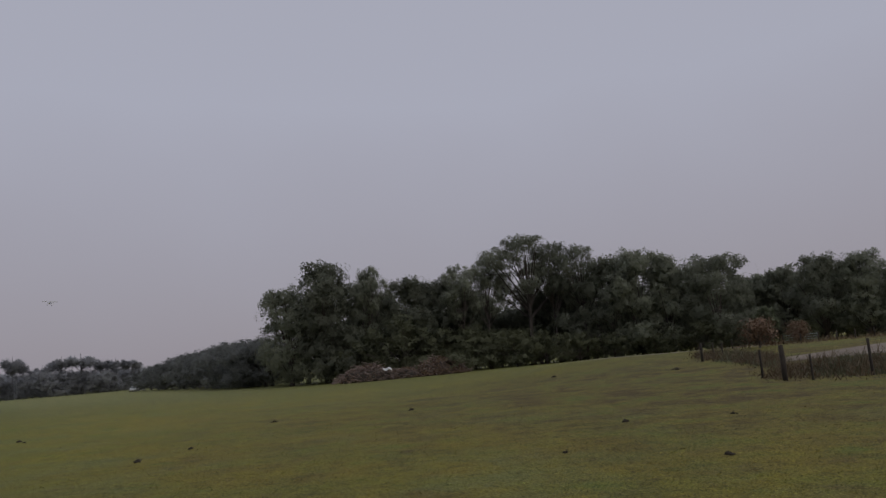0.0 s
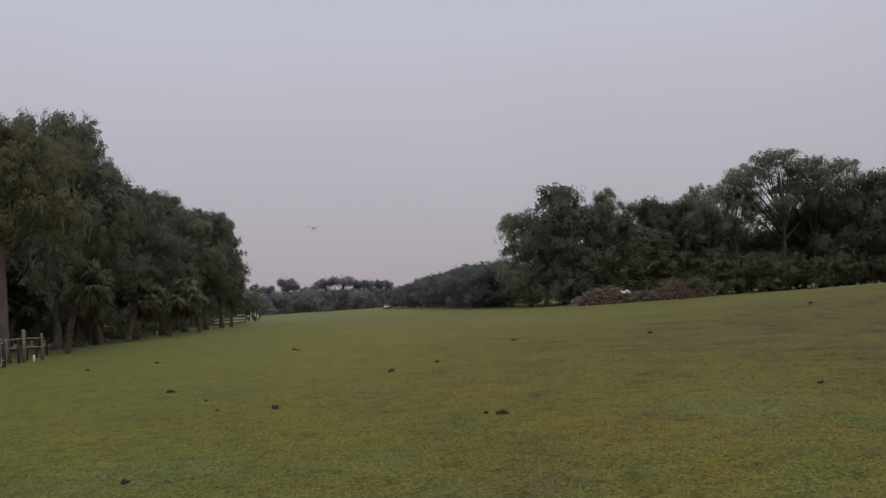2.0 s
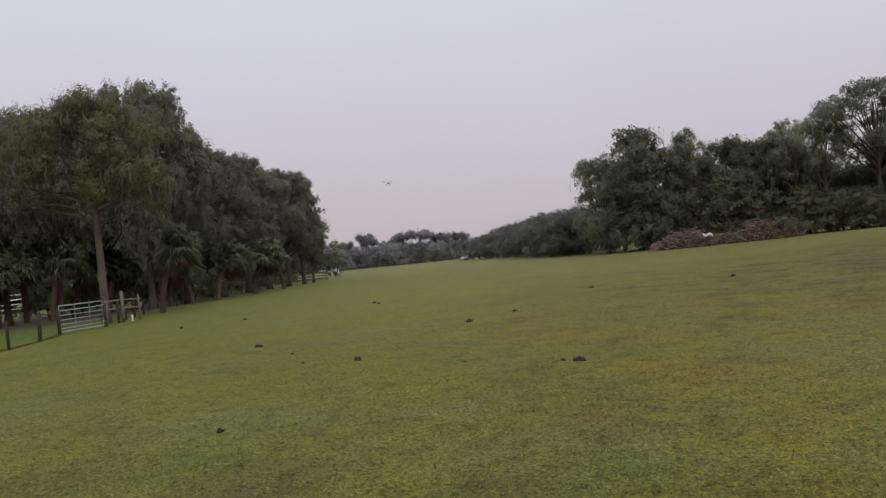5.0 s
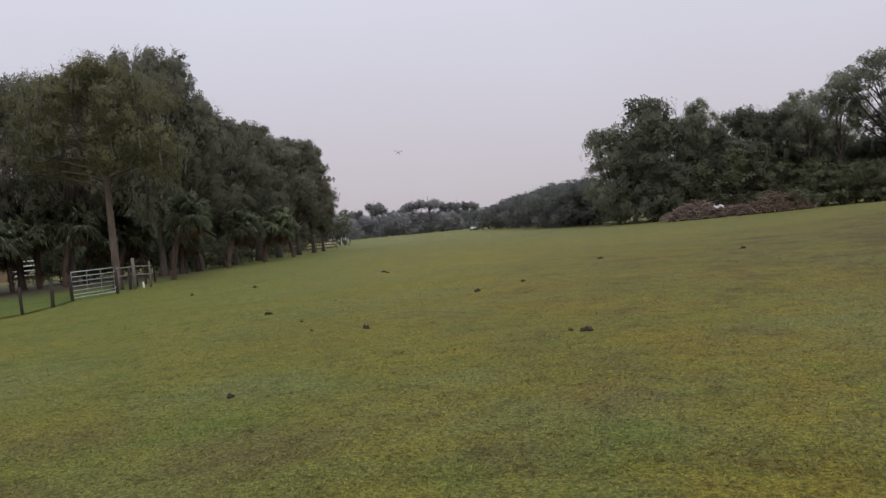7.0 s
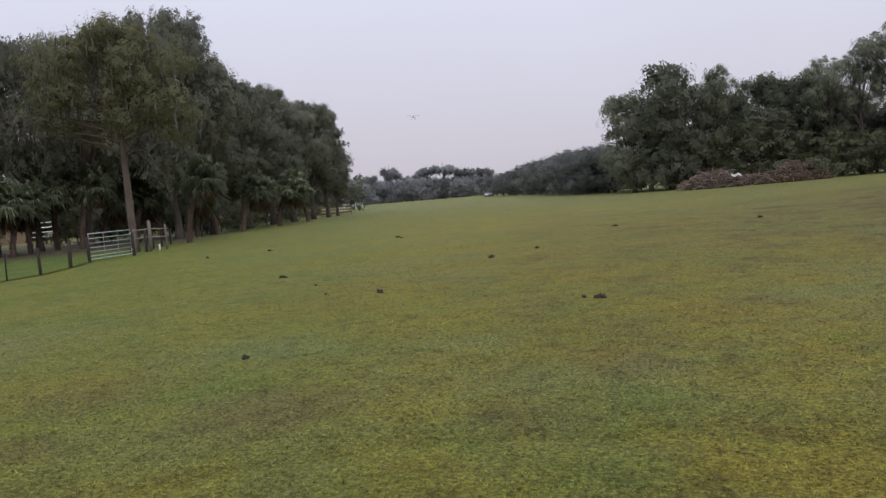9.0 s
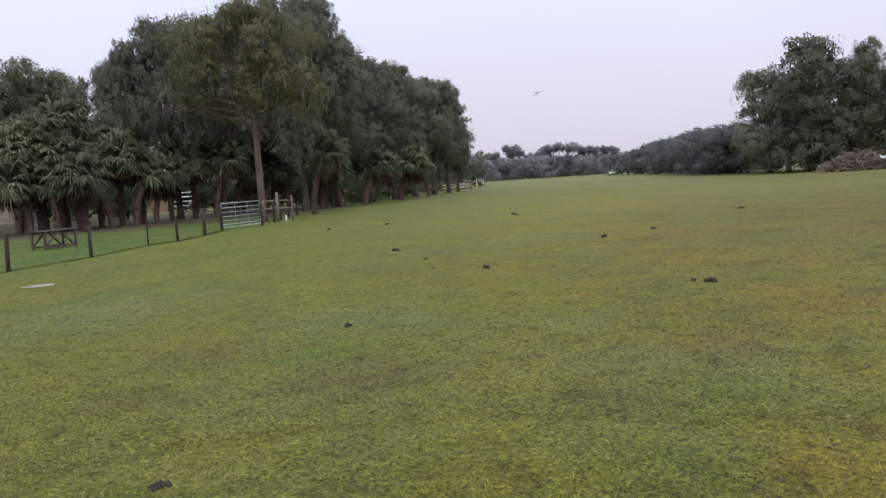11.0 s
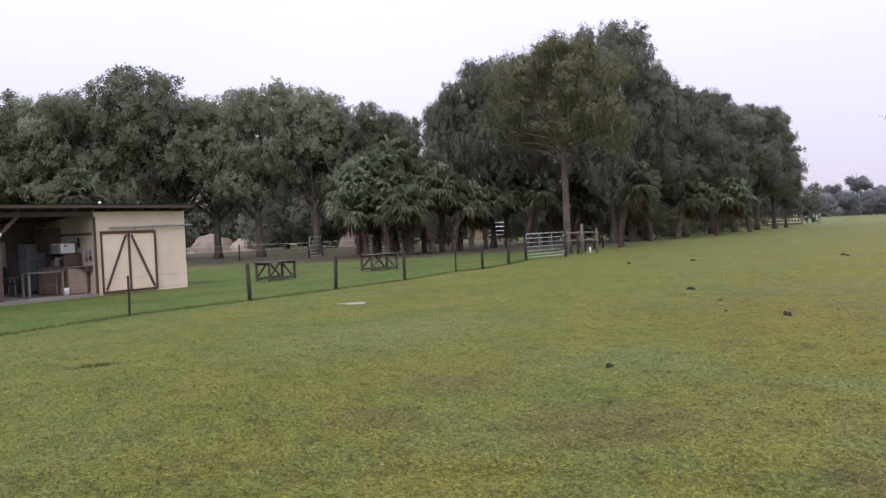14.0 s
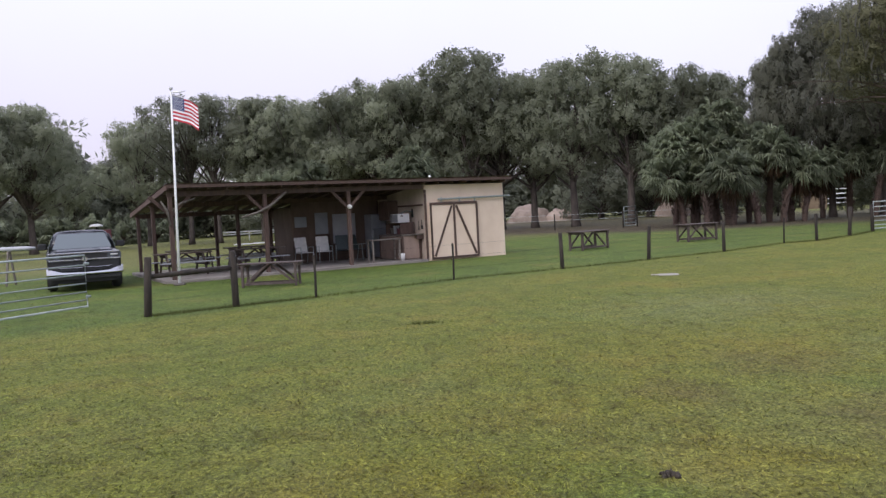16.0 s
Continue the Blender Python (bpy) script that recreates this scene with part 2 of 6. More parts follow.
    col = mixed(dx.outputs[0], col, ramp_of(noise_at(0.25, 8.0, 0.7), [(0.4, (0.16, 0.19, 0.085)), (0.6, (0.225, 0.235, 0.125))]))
    # single worn, lush and dewy spots near the fence side of the pasture
    ragged = noise_at(2.2, 9.0, 0.82, (5, 2, 8))
    tones = {"worn": (0.12, 0.09, 0.046), "lush": (0.118, 0.172, 0.04), "dewy": (0.168, 0.195, 0.09)}
    for tone, cx, cy, rad in (("worn", -4.0, 5.3, 0.7), ("worn", -4.25, 4.7, 0.6), ("worn", -1.93, 5.15, 0.5), ("worn", -5.45, 3.7, 0.5), ("worn", -6.4, 5.1, 0.7), ("worn", -1.5, 7.1, 0.6),
                              ("lush", -5.25, 5.9, 0.7), ("lush", -1.05, 5.85, 0.42), ("lush", -2.15, 4.75, 0.4), ("lush", -3.4, 2.2, 0.45), ("lush", -1.05, 4.25, 0.45),
                              ("dewy", -6.1, 7.3, 1.2), ("dewy", -10.3, 5.9, 1.9), ("dewy", -11.2, 7.4, 1.8), ("dewy", 0.7, 11.2, 1.5), ("dewy", -3.3, 8.0, 0.6)):
        gap = n.new("ShaderNodeVectorMath")
        gap.operation = 'DISTANCE'
        gap.inputs[1].default_value = (cx, cy, 0)
        l.new(geo.outputs["Position"], gap.inputs[0])
        rim = n.new("ShaderNodeMath")
        rim.operation = 'MULTIPLY_ADD'
        rim.inputs[1].default_value = rad * 4.5
        l.new(ragged, rim.inputs[0])
        l.new(gap.outputs["Value"], rim.inputs[2])
        spot = n.new("ShaderNodeMapRange")
        spot.inputs["From Min"].default_value, spot.inputs["From Max"].default_value = rad * 3.5, rad * 2.1
        spot.inputs["To Max"].default_value = 0.55 if tone == "worn" else 0.5
        l.new(rim.outputs[0], spot.inputs["Value"])
        col = mixed(spot.outputs[0], col, plain_colour(tones[tone]))
    # hand-wide mottling, then tufts with dark gaps between them
    col = mixed(None, col, ramp_of(noise_at(3.2, 9.0, 0.78, (2, 4, 6)), [(0.36, (0.62, 0.56, 0.5)), (0.47, (0.96, 0.95, 0.92)), (0.6, (1.14, 1.13, 1.05)), (0.68, (0.92, 1.02, 0.9))]), 'MULTIPLY', 0.85)
    col = mixed(None, col, ramp_of(noise_at(15.0, 5.0, 0.75, (3, 9, 1)), [(0.37, (0.56, 0.54, 0.4)), (0.46, (0.88, 0.88, 0.82)), (0.62, (1.2, 1.2, 1.12))]), 'MULTIPLY', 0.95)
    if blade:
        # single blades: from dead brown to bright tips, some light passing through
        col = mixed(None, col, ramp_of(geo.outputs["Random Per Island"], [(0.0, (0.45, 0.41, 0.34)), (0.4, (0.85, 0.85, 0.75)), (0.8, (1.14, 1.12, 0.92)), (1.0, (2.25, 2.15, 1.75))]), 'MULTIPLY', 1.0)
        l.new(col, b.inputs["Base Color"])
        b.inputs["Roughness"].default_value = 0.6
        tr = n.new("ShaderNodeBsdfTranslucent")
        l.new(col, tr.inputs["Color"])
        mx = n.new("ShaderNodeMixShader")
        mx.inputs[0].default_value = 0.25
        l.new(b.outputs[0], mx.inputs[1])
        l.new(tr.outputs[0], mx.inputs[2])
        l.new(mx.outputs[0], n["Material Output"].inputs["Surface"])
        return m
    # blade-scale speckle
    speck = ramp_of(noise_at(30.0, 8.0, 0.9), [(0.4, (0.32, 0.29, 0.26)), (0.5, (0.93, 0.93, 0.9)), (0.6, (1.95, 1.92, 1.65))])
    col = mixed(None, col, speck, 'MULTIPLY', 0.9)
    l.new(col, b.inputs["Base Color"])
    b.inputs["Roughness"].default_value = 0.85
    b.inputs["Specular IOR Level"].default_value = 0.2
    bp = n.new("ShaderNodeBump")
    bp.inputs["Strength"].default_value, bp.inputs["Distance"].default_value = 0.5, 0.03
    l.new(noise_at(26.0, 6.0, 0.8), bp.inputs["Height"])
    l.new(bp.outputs[0], b.inputs["Normal"])
    return m


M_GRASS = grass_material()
M_BLADE = grass_material("grass_blades", True)
M_OAK = foliage("oak_leaves", (0.146, 0.15, 0.114), (0.224, 0.228, 0.168), 0.55)
# haze before the farther oaks, put into a lighter copy of the leaf colour
M_HAZEOAK = foliage("hazed_oak_leaves", (0.25, 0.27, 0.186), (0.3, 0.322, 0.222), 0.62)
M_WOODS = foliage("woodland_leaves", (0.18, 0.194, 0.145), (0.265, 0.28, 0.2), 0.6)
M_OLIVE = foliage("cypress_leaves", (0.125, 0.127, 0.07), (0.21, 0.205, 0.112), 0.5)
M_BUSH = foliage("bush_leaves", (0.095, 0.105, 0.062), (0.165, 0.172, 0.098), 0.45)
# grey leaf colour carries the haze over the low tree row
M_HEDGE = foliage("hazed_row_leaves", (0.19, 0.2, 0.185), (0.21, 0.219, 0.203), 0.65)
# mist before the farthest trees is painted into this pale grey
M_FARTREE = foliage("hazed_distant_leaves", (0.37, 0.375, 0.38), (0.39, 0.395, 0.4), 0.75)
M_PALM = foliage("palm_fronds", (0.17, 0.2, 0.125), (0.46, 0.5, 0.33), 0.4, 0.45)
M_DEADFROND = foliage("dead_palm_fronds", (0.1, 0.066, 0.044), (0.25, 0.165, 0.105), 0.2)
M_MOSS = foliage("spanish_moss", (0.085, 0.085, 0.07), (0.14, 0.135, 0.11), 0.2)
M_WEED = foliage("dry_weeds", (0.085, 0.062, 0.038), (0.19, 0.14, 0.08), 0.2)
M_BARK = surface("oak_bark", (0.042, 0.034, 0.028), (0.115, 0.094, 0.08), 5, 0.9, 0, 0.8, 30, (1, 1, 0.25))
M_BARKPALE = surface("pale_bark", (0.062, 0.044, 0.036), (0.158, 0.118, 0.098), 3, 0.9, 0, 0.8, 24, (1, 1, 0.3))
M_BARKPALM = surface("palm_trunk_bark", (0.04, 0.027, 0.021), (0.12, 0.08, 0.062), 6, 0.9, 0, 0.8, 30, (1, 1, 2.5))


# ---- helpers of this scene ----
rng = np.random.default_rng(7)


def part(name, bm, material, parent=None, label="", smooth=False, m=None):
    """A bmesh as one mesh object under a thing."""
    me = bpy.data.meshes.new(name)
    bm.to_mesh(me)
    bm.free()
    return part_of(name, me, material, parent, label, smooth, m)


def part_of(name, me, material, parent=None, label="", smooth=False, m=None):
    if not me.materials:
        me.materials.append(material)
    if smooth:
        me.polygons.foreach_set("use_smooth", [True] * len(me.polygons))
    ob = new(name, me)
    if parent is not None:
        ob.parent = parent
    if m is not None:
        ob.matrix_basis = m
    if label:
        tagged(ob, label)
    return ob


def empty(name, m=None):
    ob = new(name)
    ob.empty_display_size = 0.1
    if m is not None:
        ob.matrix_basis = m
    return ob


def array_mesh(name, verts, faces):
    """A mesh from numpy arrays; faces is (n, 3) or (n, 4)."""
    me = bpy.data.meshes.new(name)
    k = faces.shape[1]
    me.vertices.add(len(verts))
    me.vertices.foreach_set("co", np.ascontiguousarray(verts, dtype=np.float32).ravel())
    me.loops.add(faces.size)
    me.loops.foreach_set("vertex_index", np.ascontiguousarray(faces, dtype=np.int32).ravel())
    me.polygons.add(len(faces))
    me.polygons.foreach_set("loop_start", np.arange(0, faces.size, k, dtype=np.int32))
    me.update(calc_edges=True)
    me.validate()
    return me


def box(bm, x0, y0, z0, x1, y1, z1, bevel=0.0, m=None):
    r = bmesh.ops.create_cube(bm, size=1)["verts"]
    for v in r:
        v.co = Vector(((x0 + x1) / 2 + v.co.x * (x1 - x0), (y0 + y1) / 2 + v.co.y * (y1 - y0), (z0 + z1) / 2 + v.co.z * (z1 - z0)))
    if bevel:
        e = list({e for v in r for e in v.link_edges})
        out = bmesh.ops.bevel(bm, geom=e, offset=bevel, segments=1, affect='EDGES')
        r = out["verts"]
    if m is not None:
        bmesh.ops.transform(bm, matrix=m, verts=list({v for v in r}))
    return bm


def tube(bm, points, radii, sides=8, cap=True):
    """A tapered tube through points."""
    pts = [Vector(p) for p in points]
    rings = []
    ref = Vector((0.31, 0.17, 0.93)).normalized()
    for i, p in enumerate(pts):
        d = (pts[min(i + 1, len(pts) - 1)] - pts[max(i - 1, 0)]).normalized()
        a = d.cross(ref if abs(d.dot(ref)) < 0.95 else Vector((1, 0, 0))).normalized()
        c = d.cross(a)
        r = radii[i] if hasattr(radii, "__len__") else radii
        rings.append([bm.verts.new(p + r * (math.cos(2 * math.pi * k / sides) * a + math.sin(2 * math.pi * k / sides) * c)) for k in range(sides)])
    for i in range(len(rings) - 1):
        for k in range(sides):
            bm.faces.new((rings[i][k], rings[i][(k + 1) % sides], rings[i + 1][(k + 1) % sides], rings[i + 1][k]))
    if cap:
        bm.faces.new(rings[0][::-1])
        bm.faces.new(rings[-1])
    return bm


def beam(bm, a, b, w, h, up=(0, 0, 1)):
    """A square timber from a to b."""
    a, b = Vector(a), Vector(b)
    d = (b - a).normalized()
    u = Vector(up)
    if abs(d.dot(u)) > 0.98:
        u = Vector((1, 0, 0))
    s = d.cross(u).normalized()
    u = s.cross(d)
    vs = [bm.verts.new(p + s * (w / 2) * i + u * (h / 2) * j) for p in (a, b) for i, j in ((-1, -1), (1, -1), (1, 1), (-1, 1))]
    for f in ((0, 3, 2, 1), (4, 5, 6, 7), (0, 1, 5, 4), (1, 2, 6, 5), (2, 3, 7, 6), (3, 0, 4, 7)):
        bm.faces.new([vs[i] for i in f])
    return bm


def loft(bm, sections):
    """A closed hull through cross-sections, each a ring of points."""
    rings = [[bm.verts.new(p) for p in s] for s in sections]
    n = len(rings[0])
    for a, b in zip(rings, rings[1:]):
        for i in range(n):
            bm.faces.new((a[i], a[(i + 1) % n], b[(i + 1) % n], b[i]))
    bm.faces.new(rings[0][::-1])
    bm.faces.new(rings[-1])
    bmesh.ops.recalc_face_normals(bm, faces=bm.faces)
    return bm


def polar(az, r):
    """A place by its bearing; the bearings to the left are taken from where the walk ends."""
    ox, oy = (0.7, 0.45) if az > 44 else (0.1, 0.0)
    return ox - r * math.sin(radians(az)), oy + r * math.cos(radians(az))


def smooth01(a, b, x):
    t = np.clip((x - a) / (b - a), 0, 1)
    return t * t * (3 - 2 * t)


def land(x, y):
    """Height of the ground: flat pasture, with a low rise under the track."""
    r, az = np.hypot(x, y), np.degrees(np.arctan2(-x, y))
    side = smooth01(3, -13, az) * smooth01(-120, -80, az)
    prof = np.where(r < 56, np.exp(-0.5 * ((r - 56) / 13.0) ** 2), np.exp(-0.5 * ((r - 56) / 22.0) ** 2))
    swell = 0.05 * np.sin(x * 0.11 + 1.0) * np.sin(y * 0.09) * smooth01(12, 40, r) * smooth01(60, 10, az)
    return 0.88 * side * prof + swell


def on_land(x, y, dz=0.0):
    return (x, y, float(land(np.float64(x), np.float64(y))) + dz)


USED = set()


def put(proto, m):
    """Stand a built thing, or a copy of it once it stands, at the pose m."""
    if proto.name not in USED:
        USED.add(proto.name)
        proto.matrix_basis = m
        return proto
    s = proto.scale
    return copy_thing(proto, m @ Matrix.Diagonal((1 / s[0], 1 / s[1], 1 / s[2], 1)))


def grow(x, y, turn=0, sx=1.0, sz=None, dz=0.0):
    return Matrix.Translation(on_land(x, y, dz)) @ Matrix.Rotation(radians(turn), 4, 'Z') @ Matrix.Diagonal((sx, sx, sz or sx, 1))


# ---- ground: one sheet to the horizon ----
def build_ground():
    radii = np.concatenate([[0.0], np.geomspace(1.5, 30, 40), np.linspace(31, 130, 80), np.geomspace(135, 3500, 40)])
    n_ang = 240
    ang = np.linspace(0, 2 * np.pi, n_ang, endpoint=False)
    R, A = np.meshgrid(radii[1:], ang, indexing="ij")
    x, y = -R * np.sin(A), R * np.cos(A)
    verts = np.concatenate([[[0, 0, 0]], np.stack([x.ravel(), y.ravel(), land(x, y).ravel()], 1)])
    i, j = np.meshgrid(np.arange(len(radii) - 2), np.arange(n_ang), indexing="ij")
    i, j = i.ravel(), j.ravel()
    k = (j + 1) % n_ang
    quads = np.stack([1 + i * n_ang + j, 1 + i * n_ang + k, 1 + (i + 1) * n_ang + k, 1 + (i + 1) * n_ang + j], 1)[:, ::-1]
    me = array_mesh("ground", verts, quads[:, ::-1])
    bm = bmesh.new()
    bm.from_mesh(me)
    bm.verts.ensure_lookup_table()
    for a in range(n_ang):
        bm.faces.new((bm.verts[0], bm.verts[1 + a], bm.verts[1 + (a + 1) % n_ang]))
    bmesh.ops.recalc_face_normals(bm, faces=bm.faces)
    if sum(f.normal.z for f in bm.faces) < 0:
        bmesh.ops.reverse_faces(bm, faces=bm.faces)
    bpy.data.meshes.remove(me)
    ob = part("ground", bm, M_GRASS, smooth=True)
    return tagged(ob, "mown green and yellowish pasture grass with worn brown patches", "ground", kind="structure")


ground = build_ground()


# ---- trees ----
def leaf_arrays(c, size, r, out=None, slim=0.6, spread=0.22):
    """Folded kite-shaped leaf clumps at the centres c, their faces turned outwards."""
    n = len(c)
    u = r.normal(size=(n, 3)) * spread + (out if out is not None else 0) + np.array([0, 0, 0.25])
    u /= np.linalg.norm(u, axis=1)[:, None] + 1e-9
    s = np.cross(u, r.normal(size=(n, 3)))
    s /= np.linalg.norm(s, axis=1)[:, None] + 1e-9
    d = np.cross(s, u)
    L = size * r.uniform(0.6, 1.35, n)[:, None]
    W = L * slim
    v = np.stack([c - d * L * 0.5, c + s * W * 0.5 + u * W * 0.12, c + d * L * 0.5, c - s * W * 0.5 + u * W * 0.12], 1).reshape(-1, 3)
    i = np.arange(n) * 4
    f = np.concatenate([np.stack([i, i + 2, i + 1], 1), np.stack([i, i + 3, i + 2], 1)])
    return v, f


def soft_normals(out, lift=0.3, wild=0.12, each=4, r=None):
    """Normals that follow the clump and not the single leaf, so that a crown shades as soft masses."""
    n = out / (np.linalg.norm(out, axis=1)[:, None] + 1e-9) + np.array([0, 0, lift])
    if r is not None:
        n = n + r.normal(scale=wild, size=n.shape)
    n /= np.linalg.norm(n, axis=1)[:, None] + 1e-9
    return np.repeat(n, each, 0)


def leafy_mesh(name, v, f, n):
    """A mesh of leaves carrying the given normals, one for each vertex."""
    me = array_mesh(name, v, f)
    me.polygons.foreach_set("use_smooth", np.ones(len(me.polygons), dtype=bool))
    me.normals_split_custom_set_from_vertices(n.astype(np.float32).tolist())
    return me


def lobes_leaves(lobes, n, r, shell=0.6, reach=1.0, bare_inside=0.0, tuft=12, spread=0.2):
    """Leaf centres in tufts over ball-like lobes, so that the outline breaks into clumps; none deep inside another lobe."""
    L0 = np.array(lobes)
    m = int(n / tuft * (2.2 if bare_inside else 1)) + 1
    pick = r.choice(len(lobes), m, p=L0[:, 3] ** 2 / (L0[:, 3] ** 2).sum())
    L = L0[pick]
    d = r.normal(size=(m, 3))
    d /= np.linalg.norm(d, axis=1)[:, None]
    # twigs: stretch the radius unevenly by direction
    w = 1 + 0.14 * np.sin(d[:, 0] * 7 + pick) * np.sin(d[:, 1] * 6 + pick * 2) + 0.12 * np.sin(d[:, 2] * 9 + pick * 3)
    k = (shell + (reach - shell) * r.random(m) ** 0.7) * w
    c = L[:, :3] + d * (L[:, 3] * k)[:, None] * np.array([1, 1, 0.8])
    if bare_inside:
        near = np.full(m, 9.0)
        for l in lobes:
            near = np.minimum(near, np.linalg.norm((c - np.array(l[:3])) / np.array([1, 1, 0.8]), axis=1) / l[3])
        keep = np.nonzero(near > bare_inside)[0][:int(n / tuft) + 1]
        c, d = c[keep], d[keep]
    size = spread * r.uniform(0.6, 1.5, len(c))
    c, d, size = np.repeat(c, tuft, 0), np.repeat(d, tuft, 0), np.repeat(size, tuft)
    off = r.normal(size=c.shape)
    off *= (size / np.maximum(1, np.linalg.norm(off, axis=1) / 1.5))[:, None]
    return c + off, d + off / size[:, None] * 0.35


def spray_arrays(c, size, r, out, spread=0.45):
    """Ragged sprays of foliage: four wedge-shaped tips round each of the centres c."""
    n = len(c)
    u = r.normal(size=(n, 3)) * spread + out / (np.linalg.norm(out, axis=1)[:, None] + 1e-9) + np.array([0, 0, 0.2])
    u /= np.linalg.norm(u, axis=1)[:, None] + 1e-9
    s = np.cross(u, r.normal(size=(n, 3)))
    s /= np.linalg.norm(s, axis=1)[:, None] + 1e-9
    d = np.cross(u, s)
    rows = [c]
    for k in range(4):
        for e in (-0.36, 0.36):
            a = k * 1.5708 + e + r.uniform(-0.22, 0.22, n)
            rows.append(c + (s * np.cos(a)[:, None] + d * np.sin(a)[:, None]) * (size * r.uniform(0.55, 1.25, n))[:, None])
    i = np.arange(n) * 9
    f = np.concatenate([np.stack([i, i + 1 + 2 * k, i + 2 + 2 * k], 1) for k in range(4)])
    return np.stack(rows, 1).reshape(-1, 3), f


def crown_tree(name, seed, h, width, n_lobes, leaves, leaf=0.34, bare=0.28, trunk_r=0.35, mat=None, bark=None, moss=0, low=False, clear=0.1, slim=0.6, tuft=12, label="", category="tree", group="", flat=0.6, lobe_r=0.2, fork=None, sprays=4500, spray=0.42, lift=0.33, wild=0.14):
    r = np.random.default_rng(seed)
    thing = empty(name)
    lobes = []
    for i in range(n_lobes):
        a = i * 2.4 + r.uniform(-0.5, 0.5)
        z = bare + (1 - bare) * ((i + 0.5) / n_lobes) ** 0.85
        prof = math.sin(math.pi * min(1, (0.35 + 0.62 * (z - bare) / (1 - bare)))) ** flat
        rr = width / 2 * prof * math.sqrt(r.uniform(0.15, 1.0)) * 0.85
        lr = width * lobe_r * r.uniform(0.7, 1.25) * (0.75 + 0.5 * prof)
        lobes.append((rr * math.cos(a), rr * math.sin(a), min(z * h, h - lr * 0.8), lr))
    # smaller lobes stand out of the large ones and break the outline
    for l in list(lobes):
        for k in range(4):
            d = r.normal(size=3)
            d[2] = abs(d[2]) * 0.9 - 0.15
            d /= np.linalg.norm(d)
            q = l[3] * r.uniform(0.32, 0.55)
            lobes.append((l[0] + d[0] * l[3] * 0.95, l[1] + d[1] * l[3] * 0.95, min(l[2] + d[2] * l[3] * 0.8, h - q * 0.7), q))
    c, d = lobes_leaves(lobes, leaves, r, 0.62, 1.0, 0.56, tuft, max(leaf * 1.3, 0.24))
    if low:
        c[:, 2] = np.where(c[:, 2] < 0.15, r.uniform(0.1, 0.8, len(c)), c[:, 2])
    keep = c[:, 2] > clear * (1 + 0.5 * np.sin(c[:, 0] * 1.3) * np.sin(c[:, 1] * 1.1 + seed))
    c, d = c[keep], d[keep]
    v, f = leaf_arrays(c, leaf, r, d, slim)
    middle = np.array([0, 0, h * (bare + (1 - bare) * 0.45)])
    nrm = soft_normals(d / (np.linalg.norm(d, axis=1)[:, None] + 1e-9) + 0.45 * (c - middle) / (width * 0.5), lift, wild, 4, r)
    if sprays:
        # larger sprays further in close the crown behind the leaves
        c2, d2 = lobes_leaves(lobes, sprays, r, 0.42, 0.84, 0.36, 3, spray * 0.8)
        if low:
            c2[:, 2] = np.maximum(c2[:, 2], r.uniform(0.2, 1.2, len(c2)))
        ok = c2[:, 2] > (0 if low else clear + spray * 0.6)
        c2, d2 = c2[ok], d2[ok]
        v2, f2 = spray_arrays(c2, spray, r, d2)
        n2 = soft_normals(d2 / (np.linalg.norm(d2, axis=1)[:, None] + 1e-9) + 0.45 * (c2 - middle) / (width * 0.5), lift, wild * 0.6, 9, r)
        v, f, nrm = np.concatenate([v, v2]), np.concatenate([f, f2 + len(v)]), np.concatenate([nrm, n2])
    bm = bmesh.new()
    lean = r.uniform(-0.03, 0.03, 2) * h
    top = Vector((lean[0], lean[1], h * (bare + 0.35)))
    tube(bm, [(0, 0, -0.2), (lean[0] * 0.15, lean[1] * 0.15, h * 0.06), (lean[0] * 0.5, lean[1] * 0.5, h * bare * 0.8), top], [trunk_r * 1.5, trunk_r, trunk_r * 0.8, trunk_r * 0.3], 9)
    for l in lobes:
        s = r.uniform(0.35, 0.95)
        if l[3] < width * lobe_r * 0.5:
            continue
        a = Vector((lean[0] * s, lean[1] * s, h * ((fork or bare * 0.55) + 0.3 * s * (l[2] / h))))
        if fork and fork > 0.4:  # limbs leave a straight stem at many heights
            a.z = max(h * fork * 0.85, min(top.z, l[2] - 0.3 * math.hypot(l[0], l[1]) - 0.2))
        b = Vector(l[:3])
        mid = a.lerp(b, 0.5) + Vector((r.uniform(-1, 1), r.uniform(-1, 1), r.uniform(-0.2, 1.0))) * width * 0.03
        tube(bm, [a, mid, b], [trunk_r * (0.2 if fork and fork > 0.4 else 0.4), trunk_r * (0.13 if fork and fork > 0.4 else 0.25), trunk_r * 0.05], 5, False)
    part("trunk", bm, bark or M_BARK, thing, smooth=True)
    part_of("crown", leafy_mesh("crown", v, f, nrm), mat or M_OAK, thing)
    if moss:
        n = moss
        src = c[r.choice(len(c), n)]
        ln = r.uniform(0.25, 1.0, n)
        a = r.uniform(0, 6.28, n)
        side = np.stack([np.cos(a), np.sin(a), 0 * a], 1) * (0.04 * ln + 0.02)[:, None]
        tip = src + np.stack([r.normal(scale=0.1, size=n), r.normal(scale=0.1, size=n), -ln], 1)
        mid = (src + tip) / 2 + r.normal(scale=0.05, size=(n, 3))
        vv = np.stack([src - side * 0.5, src + side * 0.5, mid + side, tip, mid - side], 1).reshape(-1, 3)
        k = np.arange(n) * 5
        ff = np.concatenate([np.stack([k, k + 1, k + 2], 1), np.stack([k, k + 2, k + 4], 1), np.stack([k + 4, k + 2, k + 3], 1)])
